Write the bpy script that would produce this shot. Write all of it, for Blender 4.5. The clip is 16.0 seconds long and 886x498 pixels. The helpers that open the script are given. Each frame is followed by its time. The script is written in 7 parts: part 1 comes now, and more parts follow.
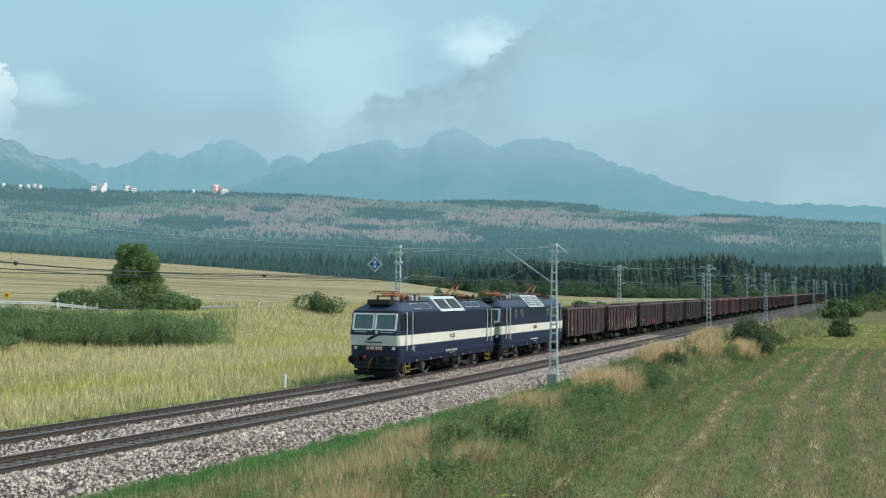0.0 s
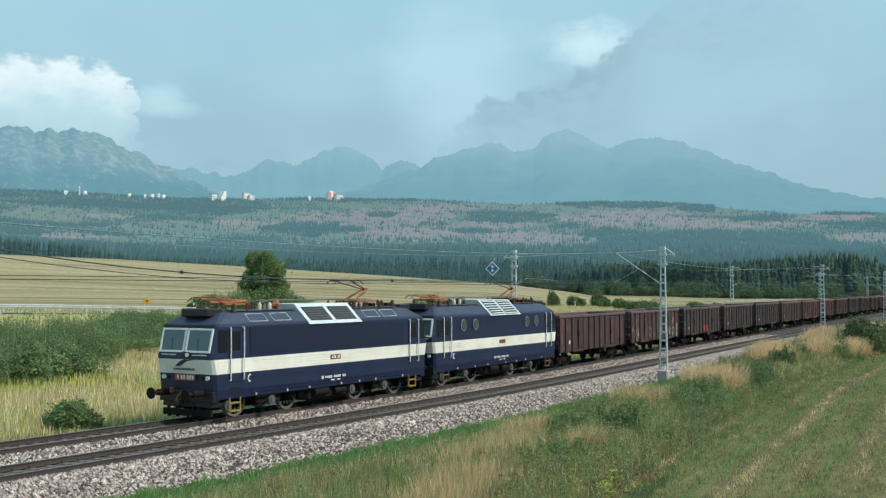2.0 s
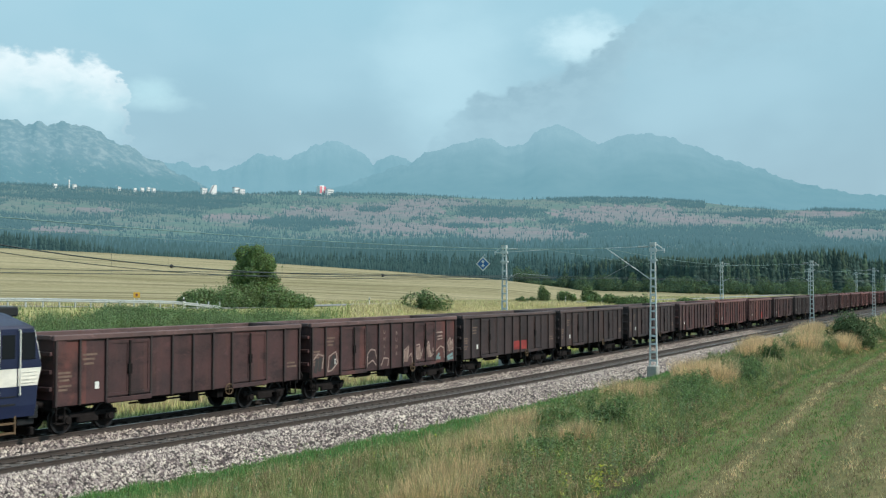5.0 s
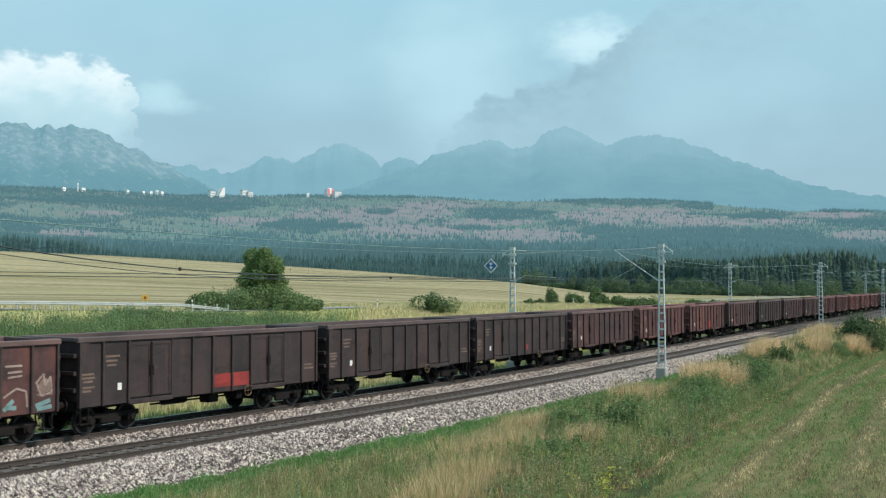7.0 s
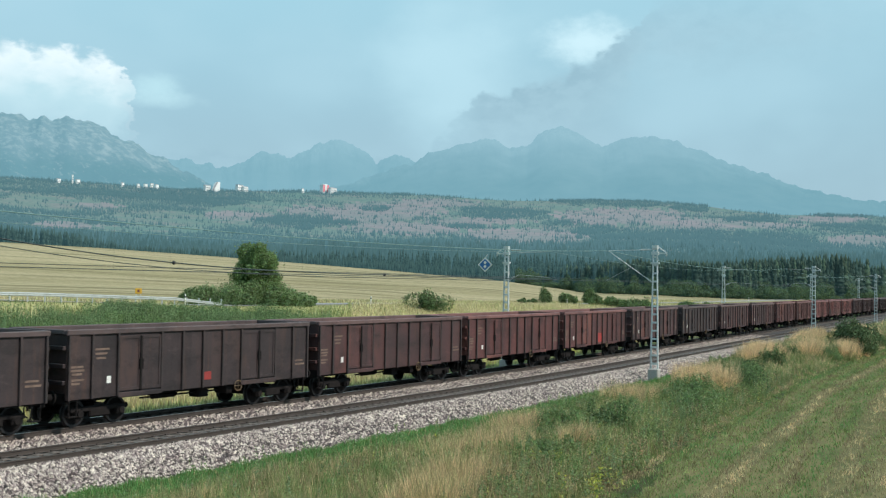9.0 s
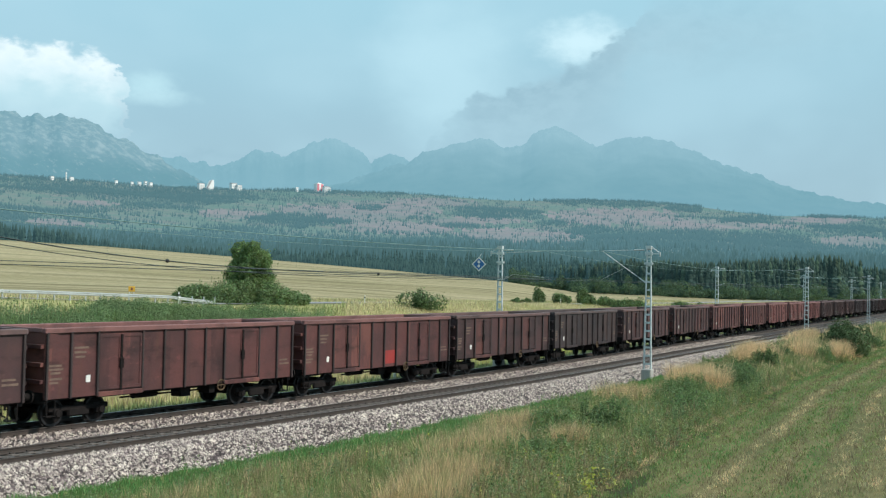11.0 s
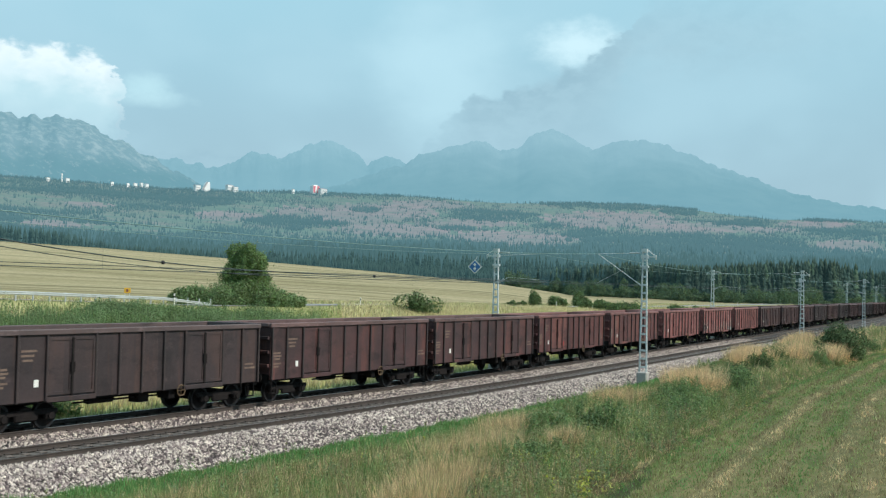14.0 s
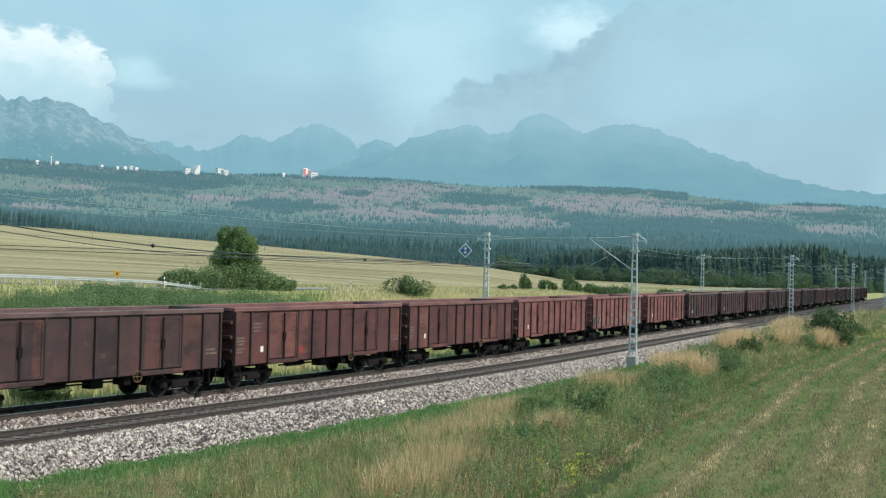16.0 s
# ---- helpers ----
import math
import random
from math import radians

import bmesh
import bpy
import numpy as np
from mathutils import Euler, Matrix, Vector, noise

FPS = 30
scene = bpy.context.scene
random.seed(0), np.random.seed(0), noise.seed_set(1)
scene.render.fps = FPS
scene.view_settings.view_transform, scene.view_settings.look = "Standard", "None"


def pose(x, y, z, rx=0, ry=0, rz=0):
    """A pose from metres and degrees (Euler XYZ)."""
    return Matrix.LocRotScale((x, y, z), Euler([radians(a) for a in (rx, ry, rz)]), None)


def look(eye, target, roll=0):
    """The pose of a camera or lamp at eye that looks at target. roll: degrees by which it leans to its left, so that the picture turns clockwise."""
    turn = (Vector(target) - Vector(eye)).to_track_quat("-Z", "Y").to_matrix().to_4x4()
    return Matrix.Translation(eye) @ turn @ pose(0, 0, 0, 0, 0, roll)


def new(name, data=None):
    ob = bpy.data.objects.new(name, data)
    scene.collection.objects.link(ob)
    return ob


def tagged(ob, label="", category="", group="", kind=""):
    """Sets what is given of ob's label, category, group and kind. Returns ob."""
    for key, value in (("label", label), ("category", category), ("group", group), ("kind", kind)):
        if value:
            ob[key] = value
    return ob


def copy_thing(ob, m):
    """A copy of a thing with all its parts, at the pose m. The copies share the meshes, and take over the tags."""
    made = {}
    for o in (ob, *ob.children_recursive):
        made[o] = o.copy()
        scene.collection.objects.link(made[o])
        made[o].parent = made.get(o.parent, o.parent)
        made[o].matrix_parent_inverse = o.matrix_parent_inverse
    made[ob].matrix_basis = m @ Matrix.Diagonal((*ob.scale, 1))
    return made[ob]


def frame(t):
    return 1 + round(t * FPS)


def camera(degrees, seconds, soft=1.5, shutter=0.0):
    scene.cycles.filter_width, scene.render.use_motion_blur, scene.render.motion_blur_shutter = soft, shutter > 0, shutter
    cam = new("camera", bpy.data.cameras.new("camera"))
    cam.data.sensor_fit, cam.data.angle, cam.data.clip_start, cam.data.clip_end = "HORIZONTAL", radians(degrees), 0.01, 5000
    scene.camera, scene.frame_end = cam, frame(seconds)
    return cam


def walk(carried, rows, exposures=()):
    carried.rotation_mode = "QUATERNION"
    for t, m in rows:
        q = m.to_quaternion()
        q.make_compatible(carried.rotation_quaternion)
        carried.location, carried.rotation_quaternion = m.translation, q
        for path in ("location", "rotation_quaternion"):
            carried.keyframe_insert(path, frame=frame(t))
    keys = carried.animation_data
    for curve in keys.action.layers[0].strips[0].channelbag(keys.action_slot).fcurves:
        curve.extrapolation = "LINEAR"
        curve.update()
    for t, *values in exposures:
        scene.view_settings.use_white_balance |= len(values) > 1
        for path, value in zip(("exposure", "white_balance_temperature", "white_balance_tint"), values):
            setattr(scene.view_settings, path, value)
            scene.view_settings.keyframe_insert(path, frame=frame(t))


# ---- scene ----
# ---- camera ----
cam = camera(43.371, 16.0, soft=1.25, shutter=0.12)
EYE_Z = 4.99


def cam_row(t, yaw, pitch, roll, ahead=0.0):
    """A row of the pan: yaw is counted from +X towards +Y; ahead: metres towards the view."""
    a = radians(yaw)
    m = pose(math.cos(a) * ahead, math.sin(a) * ahead, EYE_Z, 90 + pitch, 0, yaw - 90)
    return t, m @ pose(0, 0, 0, 0, 0, roll)


CAM_ROWS = [
    (0.0, 29.43, 1.88, 0.50, 4.2), (0.5, 30.41, 1.79, 0.41, 1.9), (1.0, 31.88, 1.93, 0.30, 0.1),
    (1.5, 33.60, 1.976, 0.15), (2.0, 35.235, 2.01, -0.08), (2.5, 35.364, 2.063, 0.02),
    (3.0, 35.138, 2.057, 0.066), (3.5, 34.73, 1.912, 0.03), (4.0, 34.651, 1.828, 0.138),
    (6.5, 35.036, 1.765, -0.04), (7.0, 35.157, 1.859, -0.019), (7.5, 35.155, 1.888, 0.104),
    (8.0, 35.065, 1.841, 0.431), (8.5, 35.031, 1.778, 0.548), (9.0, 34.868, 1.761, 0.903),
    (11.5, 34.515, 1.755, 1.19), (12.0, 34.469, 1.848, 1.237), (12.5, 34.465, 1.879, 1.269),
    (13.0, 34.485, 1.917, 1.236), (13.5, 34.483, 1.961, 1.36), (14.0, 34.352, 1.865, 1.335),
    (14.5, 34.183, 1.746, 1.212), (15.0, 34.071, 1.682, 1.255), (15.5, 33.889, 1.317, 1.379),
    (16.0, 33.846, 1.042, 1.426),
]
walk(cam, [cam_row(*r) for r in CAM_ROWS], [(0.0, 0.07), (3.0, 0.07), (7.0, 0.12), (16.0, 0.17)])

# ---- light ----
SUN_AZ, SUN_EL = -74.0, 45.0     # the way to the sun, degrees from +X towards +Y, and its height
sun = new("sun", bpy.data.lights.new("sun", "SUN"))
sun.data.energy, sun.data.angle, sun.data.color = 3.5, radians(3), (1.0, 0.925, 0.83)
sun.matrix_basis = look((0, 0, 60), (-math.cos(radians(SUN_AZ)), -math.sin(radians(SUN_AZ)), 60 - math.tan(radians(SUN_EL))))


class Nodes:
    """Short writing for node trees."""

    def __init__(self, tree):
        self.t = tree
        tree.nodes.clear()

    def add(self, kind, ins=None, **props):
        n = self.t.nodes.new(kind)
        for k, v in props.items():
            setattr(n, k, v)
        for k, v in (ins or {}).items():
            if isinstance(v, bpy.types.NodeSocket):
                self.t.links.new(v, n.inputs[k])
            else:
                n.inputs[k].default_value = v
        return n

    def math(self, op, a, b=0.0, c=0.0):
        return self.add("ShaderNodeMath", {0: a, 1: b, 2: c}, operation=op).outputs[0]

    def ramp(self, x, lo, hi, a=0.0, b=1.0):
        return self.add("ShaderNodeMapRange", {0: x, 1: lo, 2: hi, 3: a, 4: b}, interpolation_type="SMOOTHSTEP").outputs[0]

    def mix(self, f, a, b):
        n = self.t.nodes.new("ShaderNodeMix")
        n.data_type = "RGBA"
        for i, v in ((0, f), (6, a), (7, b)):
            if isinstance(v, bpy.types.NodeSocket):
                self.t.links.new(v, n.inputs[i])
            else:
                n.inputs[i].default_value = v if i == 0 else (*v[:3], 1)
        return n.outputs[2]

    def noise(self, vec, scale, detail=4.0, rough=0.55, dim="3D"):
        return self.add("ShaderNodeTexNoise", {"Vector": vec, "Scale": scale, "Detail": detail, "Roughness": rough}, noise_dimensions=dim).outputs["Fac"]


def make_sky():
    world = bpy.data.worlds.new("sky")
    scene.world = world
    world.use_nodes = True
    n = Nodes(world.node_tree)
    co = n.add("ShaderNodeTexCoord").outputs["Generated"]
    sky = n.add("ShaderNodeTexSky", sky_type="NISHITA", sun_disc=False, sun_elevation=radians(SUN_EL),
                sun_rotation=radians(90 - SUN_AZ), dust_density=2.0)
    blue = n.add("ShaderNodeVectorMath", {0: sky.outputs[0], 3: 0.08}, operation="SCALE").outputs[0]
    xyz = n.add("ShaderNodeSeparateXYZ", {0: co})
    az = n.math("MULTIPLY", n.math("ARCTAN2", xyz.outputs[1], xyz.outputs[0]), 57.2958)
    el = n.math("MULTIPLY", n.math("ARCSINE", xyz.outputs[2]), 57.2958)
    flat = n.add("ShaderNodeCombineXYZ", {0: az, 1: n.math("MULTIPLY", el, 1.6), 2: 0.0}).outputs[0]
    soft = n.noise(flat, 0.10, 3.0, 0.5)
    mid = n.noise(flat, 0.30, 4.0, 0.5)
    fine = n.noise(flat, 0.9, 6.0, 0.62)
    # veil of high cloud, paler upwards
    veil = n.mix(n.ramp(el, 4.0, 16.0), (0.335, 0.525, 0.625), (0.375, 0.655, 0.775))
    veil = n.mix(n.ramp(soft, 0.35, 0.7, 0.0, 0.55), veil, (0.44, 0.69, 0.80))
    col = n.mix(0.88, blue, veil)
    # two pale glows in the veil
    def glow(c, a0, e0, wa, we, k, tint, edge):
        dx = n.math("DIVIDE", n.math("SUBTRACT", az, a0), wa)
        dy = n.math("DIVIDE", n.math("SUBTRACT", el, e0), we)
        r = n.math("SQRT", n.math("ADD", n.math("MULTIPLY", dx, dx), n.math("MULTIPLY", dy, dy)))
        r = n.math("ADD", r, n.math("MULTIPLY", n.math("SUBTRACT", edge, 0.5), 0.9))
        return n.mix(n.ramp(r, 1.15, 0.1, 0.0, k), c, tint)
    col = glow(col, 34.6, 11.0, 5.2, 4.4, 0.62, (0.50, 0.75, 0.85), mid)
    col = glow(col, 27.6, 12.3, 2.7, 1.5, 0.85, (0.62, 0.85, 0.93), fine)
    # grey bank with a billowing upper edge that climbs to the south
    def table(x, lo, hi, pts, top):
        """A line through (x, y) points, y up to top."""
        ramp = n.add("ShaderNodeValToRGB", {0: n.math("DIVIDE", n.math("SUBTRACT", x, lo), hi - lo)})
        ramp.color_ramp.interpolation = "LINEAR"
        while len(ramp.color_ramp.elements) < len(pts):
            ramp.color_ramp.elements.new(0.5)
        for e, (px, py) in zip(ramp.color_ramp.elements, sorted(pts)):
            e.position, e.color = (px - lo) / (hi - lo), (py / top, py / top, py / top, 1)
        return n.math("MULTIPLY", n.add("ShaderNodeSeparateColor", {0: ramp.outputs[0]}).outputs[0], top)
    billow = n.add("ShaderNodeTexVoronoi", {"Vector": n.add("ShaderNodeVectorMath", {0: flat, 1: n.add("ShaderNodeVectorMath", {0: n.add("ShaderNodeTexNoise", {"Vector": flat, "Scale": 0.8, "Detail": 3.0}).outputs["Color"], 3: 1.6}, operation="SCALE").outputs[0]}, operation="ADD").outputs[0], "Scale": 0.95}, feature="SMOOTH_F1").outputs["Distance"]
    wob = n.math("ADD", n.math("MULTIPLY", n.math("SUBTRACT", fine, 0.5), 1.1), n.math("MULTIPLY", n.math("SUBTRACT", 0.45, billow), 1.1))
    adrift = n.math("ADD", az, n.math("ADD", n.math("MULTIPLY", n.math("SUBTRACT", mid, 0.5), 3.0), n.math("MULTIPLY", n.math("SUBTRACT", fine, 0.5), 2.2)))
    line = table(adrift, 10.0, 36.0, [(10.0, 14.8), (24.0, 14.8), (25.0, 14.3), (25.5, 13.1), (26.7, 11.9), (27.6, 11.3), (29.2, 10.75), (30.6, 10.25), (32.7, 9.8), (33.3, 9.3), (34.1, 8.4), (36.0, 6.5)], 20.0)
    under = n.math("SUBTRACT", n.math("ADD", line, wob), el)
    bank = n.math("MULTIPLY", n.ramp(under, -0.10, 0.40), n.ramp(under, 5.5, 0.8))
    bank = n.math("MULTIPLY", bank, n.ramp(az, 34.6, 32.6, 0.35, 1.0))
    bank = n.math("MULTIPLY", bank, n.ramp(az, 8.0, 23.0))
    bank = n.math("MULTIPLY", bank, n.ramp(el, 14.6, 11.6, 0.25, 1.0))
    grey = n.mix(n.ramp(under, 0.2, 2.4), (0.285, 0.462, 0.560), (0.335, 0.522, 0.618))
    grey = n.mix(n.ramp(n.math("ADD", fine, n.math("MULTIPLY", billow, 0.3)), 0.50, 0.78, 0.0, 0.5), grey, (0.375, 0.575, 0.672))
    col = n.mix(n.math("MULTIPLY", bank, 0.85), col, grey)
    # white cumulus over the northern peaks, pale inside its bright rim, fading downwards
    top = table(adrift, 48.0, 66.0, [(48.0, 0.0), (49.9, 0.0), (50.5, 7.2), (50.95, 9.6), (51.35, 10.5), (52.3, 10.85), (53.6, 11.15), (54.9, 10.98), (55.9, 11.25), (56.6, 11.0), (57.4, 10.6), (59.0, 11.2), (61.0, 10.4), (64.0, 9.0), (66.0, 0.0)], 20.0)
    depth = n.math("SUBTRACT", n.math("ADD", top, n.math("ADD", n.math("MULTIPLY", n.math("SUBTRACT", fine, 0.5), 1.5), n.math("MULTIPLY", n.math("SUBTRACT", 0.45, billow), 1.1))), el)
    cum = n.math("MULTIPLY", n.ramp(depth, -0.20, 0.65), n.ramp(n.math("ADD", el, n.math("MULTIPLY", mid, 1.5)), 7.2, 10.2, 0.40, 1.0))
    cum = n.math("MULTIPLY", cum, n.ramp(adrift, 50.1, 51.9))
    body = n.mix(n.ramp(depth, 0.1, 2.6), (0.84, 0.95, 0.985), (0.50, 0.725, 0.805))
    body = n.mix(n.ramp(billow, 0.25, 0.75, 0.0, 0.35), body, (0.60, 0.81, 0.88))
    col = n.mix(n.math("MULTIPLY", cum, 0.92), col, body)
    col = glow(col, 49.5, 9.5, 1.6, 0.8, 0.75, (0.5, 0.76, 0.84), fine)
    col = glow(col, 49.2, 8.9, 2.2, 0.5, 0.6, (0.5, 0.75, 0.83), fine)
    bg = n.add("ShaderNodeBackground", {0: col, 1: 1.0})
    out = n.add("ShaderNodeOutputWorld", {0: bg.outputs[0]})


make_sky()

# ---- materials ----
def material(name, base, dark=None, rough=0.7, metal=0.0, scale=3.0, fine=40.0, amount=0.5, bump=0.0, spread=0.0, glow=None, spec=0.5, stretch=None, turn=0.0, leafy=0.0, cloud=None):
    """Two scales of variation between base and dark; bump in metres; spread: lightness change from object to object or
    island to island; glow: air haze painted in as emission.
    """
    m = bpy.data.materials.new(name)
    m.use_nodes = True
    n = Nodes(m.node_tree)
    dark = dark or tuple(c * 0.6 for c in base)
    co = n.add("ShaderNodeTexCoord").outputs["Object"]
    if stretch:
        co = n.add("ShaderNodeMapping", {0: n.add("ShaderNodeMapping", {0: co, 2: (0, 0, radians(-turn))}).outputs[0], 3: stretch}).outputs[0]
    big, small = n.noise(co, scale, 4.0), n.noise(co, fine, 3.0)
    f = n.math("ADD", n.ramp(big, 0.3, 0.7, 0, amount), n.ramp(small, 0.3, 0.7, 0, 1 - amount))
    col = n.mix(f, dark, base)
    if spread:
        rnd = n.add("ShaderNodeNewGeometry").outputs["Random Per Island"]
        hsv = n.add("ShaderNodeHueSaturation", {"Hue": n.ramp(rnd, 0, 1, 0.5 - spread * 0.06, 0.5 + spread * 0.06), "Value": n.ramp(rnd, 0, 1, 1 - spread, 1 + spread), "Color": col})
        col = hsv.outputs[0]
    b = n.add("ShaderNodeBsdfPrincipled", {"Base Color": col, "Roughness": n.ramp(small, 0.2, 0.8, max(0.02, rough - 0.12), min(1, rough + 0.1)), "Metallic": metal, "Specular IOR Level": spec})
    if bump:
        bp = n.add("ShaderNodeBump", {"Height": small, "Distance": bump, "Strength": 0.7})
        n.t.links.new(bp.outputs[0], b.inputs["Normal"])
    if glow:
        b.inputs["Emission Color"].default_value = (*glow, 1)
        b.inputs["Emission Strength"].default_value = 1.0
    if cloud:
        tint, z0, z1 = cloud      # emission turns to a sky tint with height: cloud haze painted on the summits
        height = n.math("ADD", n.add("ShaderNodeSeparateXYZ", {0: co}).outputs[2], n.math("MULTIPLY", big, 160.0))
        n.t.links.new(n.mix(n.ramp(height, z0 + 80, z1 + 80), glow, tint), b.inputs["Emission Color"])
    out = b.outputs[0]
    if leafy:
        through_leaf = n.add("ShaderNodeBsdfTranslucent", {"Color": col})
        out = n.add("ShaderNodeMixShader", {0: leafy, 1: out, 2: through_leaf.outputs[0]}).outputs[0]
    n.add("ShaderNodeOutputMaterial", {0: out})
    return m


MOWN = material("mown_grass", (0.20, 0.165, 0.08), (0.070, 0.085, 0.030), 0.95, scale=0.9, fine=7.0, amount=0.55, bump=0.04, spec=0.1, stretch=(0.25, 1.0, 1.0), turn=8.0)
VERGE = material("verge_soil_grass", (0.085, 0.083, 0.042), (0.035, 0.042, 0.019), 0.95, scale=0.5, fine=9.0, bump=0.06, spec=0.1)
MEADOW = material("meadow_grass", (0.40, 0.36, 0.17), (0.23, 0.24, 0.09), 0.95, scale=0.12, fine=4.0, bump=0.06, spec=0.1)


def mottled(name, tones, scales, stretch, turn=0.0, rough=0.95, bump=0.0, glow=None):
    """Open land seen from afar: three tones mixed by noise at three scales, drawn out along one way; glow: haze added
    as emission.
    """
    m = bpy.data.materials.new(name)
    m.use_nodes = True
    n = Nodes(m.node_tree)
    raw = n.add("ShaderNodeTexCoord").outputs["Object"]
    co = n.add("ShaderNodeMapping", {0: n.add("ShaderNodeMapping", {0: raw, 2: (0, 0, radians(-turn))}).outputs[0], 3: stretch}).outputs[0]
    a, b, c = n.noise(co, scales[0], 5.0, 0.6), n.noise(co, scales[1], 4.0, 0.65), n.noise(raw, scales[2], 4.0, 0.7)
    col = n.mix(n.ramp(a, 0.38, 0.62), tones[0], tones[1])
    col = n.mix(n.ramp(b, 0.47, 0.66, 0.0, 0.85), col, tones[2])
    col = n.mix(n.ramp(c, 0.35, 0.70, 0.0, 0.55), col, tuple(t * 0.55 for t in tones[0]))
    s = n.add("ShaderNodeBsdfPrincipled", {"Base Color": col, "Roughness": rough, "Specular IOR Level": 0.05})
    if bump:
        n.t.links.new(n.add("ShaderNodeBump", {"Height": c, "Distance": bump, "Strength": 0.8}).outputs[0], s.inputs["Normal"])
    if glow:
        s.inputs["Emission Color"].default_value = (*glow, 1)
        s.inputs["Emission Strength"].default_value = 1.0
    n.add("ShaderNodeOutputMaterial", {0: s.outputs[0]})
    return m


STUBBLE = mottled("stubble", ((0.308, 0.264, 0.149), (0.405, 0.345, 0.210), (0.128, 0.114, 0.058)), (0.03, 0.15, 0.7), (0.07, 1.0, 1.0), -45.0, bump=0.2)
FLOOR = material("forest_floor", (0.05, 0.065, 0.03), (0.03, 0.04, 0.02), 0.95, scale=0.05, fine=0.6, spec=0.1)
HAZE_GLOW = (0.066, 0.132, 0.156)     # haze of the distant air, put into the far slopes as emission
CLEAR = mottled("far_clearing", ((0.205, 0.135, 0.138), (0.145, 0.120, 0.115), (0.078, 0.108, 0.085)), (0.008, 0.030, 0.13), (1.0, 0.6, 1.0), 30.0, glow=HAZE_GLOW)
LEA = mottled("far_hill_meadow", ((0.070, 0.110, 0.080), (0.105, 0.120, 0.090), (0.150, 0.115, 0.105)), (0.008, 0.026, 0.11), (1.0, 0.6, 1.0), 30.0, glow=HAZE_GLOW)
# hillside trees: haze painted in as emission, stronger on the farther ones
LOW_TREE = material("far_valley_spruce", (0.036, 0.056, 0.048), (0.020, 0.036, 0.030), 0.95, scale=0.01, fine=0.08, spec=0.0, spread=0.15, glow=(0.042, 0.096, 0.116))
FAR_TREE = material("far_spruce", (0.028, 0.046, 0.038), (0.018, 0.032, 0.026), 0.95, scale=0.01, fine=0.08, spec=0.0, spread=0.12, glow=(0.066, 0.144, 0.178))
# the faint blue emission of the needles is painted haze
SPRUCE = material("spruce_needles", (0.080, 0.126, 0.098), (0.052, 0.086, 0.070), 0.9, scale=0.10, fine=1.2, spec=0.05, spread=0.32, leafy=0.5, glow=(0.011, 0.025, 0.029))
# both ranges: blue haze painted into the emission, palest at the summits
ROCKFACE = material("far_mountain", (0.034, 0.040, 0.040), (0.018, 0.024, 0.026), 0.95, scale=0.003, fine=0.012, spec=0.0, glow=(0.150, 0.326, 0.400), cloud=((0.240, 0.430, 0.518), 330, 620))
HAZED_PEAKS = material("far_pale_peaks", (0.030, 0.036, 0.038), (0.022, 0.028, 0.030), 0.95, scale=0.003, fine=0.012, spec=0.0, glow=(0.180, 0.370, 0.452), cloud=((0.235, 0.430, 0.518), 430, 660))


def crag_rock():
    """Bare rock far off: pale slanting ledges over darker scrub that climbs the lower slopes; blue haze is painted in
    as emission.
    """
    m = bpy.data.materials.new("far_crags")
    m.use_nodes = True
    n = Nodes(m.node_tree)
    raw = n.add("ShaderNodeTexCoord").outputs["Object"]
    side = n.add("ShaderNodeMapping", {0: raw, 2: (0, 0, radians(-52))}).outputs[0]
    slant = n.add("ShaderNodeMapping", {0: n.add("ShaderNodeMapping", {0: side, 2: (radians(-38), 0, 0)}).outputs[0], 3: (0.7, 0.7, 1.5)}).outputs[0]
    ledge = n.noise(slant, 0.040, 9.0, 0.78)
    blot = n.noise(raw, 0.006, 5.0, 0.6)
    height = n.math("ADD", n.add("ShaderNodeSeparateXYZ", {0: raw}).outputs[2], n.math("MULTIPLY", blot, 220.0))
    rock = n.mix(n.ramp(ledge, 0.47, 0.60), (0.052, 0.062, 0.066), (0.132, 0.130, 0.126))
    scrub = n.mix(n.ramp(ledge, 0.56, 0.64), (0.016, 0.032, 0.032), (0.120, 0.118, 0.112))
    col = n.mix(n.ramp(height, 430.0, 540.0), scrub, rock)
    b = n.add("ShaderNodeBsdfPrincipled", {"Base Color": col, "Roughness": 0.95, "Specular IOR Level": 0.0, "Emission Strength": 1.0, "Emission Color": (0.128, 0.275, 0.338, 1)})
    n.add("ShaderNodeOutputMaterial", {0: b.outputs[0]})
    return m


CRAGS = crag_rock()
STONE = material("ballast_stone", (0.47, 0.385, 0.355), (0.145, 0.113, 0.104), 0.9, scale=2.0, fine=7.0, amount=0.3, bump=0.02, spread=0.8)
BED = material("ballast_gaps", (0.062, 0.052, 0.048), (0.022, 0.018, 0.017), 0.95, scale=3.0, fine=16.0, bump=0.05)
STAINED = material("stained_ballast", (0.135, 0.12, 0.108), (0.055, 0.048, 0.043), 0.9, scale=2.0, fine=14.0, bump=0.03)
SLEEPER = material("concrete_sleeper", (0.175, 0.148, 0.132), (0.080, 0.066, 0.058), 0.9, scale=2.0, fine=25.0, bump=0.004)
RUSTRAIL = material("rusty_rail", (0.066, 0.050, 0.042), (0.038, 0.030, 0.026), 0.75, scale=1.0, fine=18.0)
STEEL = material("polished_steel", (0.45, 0.44, 0.43), (0.3, 0.29, 0.28), 0.3, metal=0.9)
GALV = material("galvanised_steel", (0.62, 0.66, 0.66), (0.45, 0.49, 0.50), 0.55, metal=0.15, scale=1.5, fine=20.0)
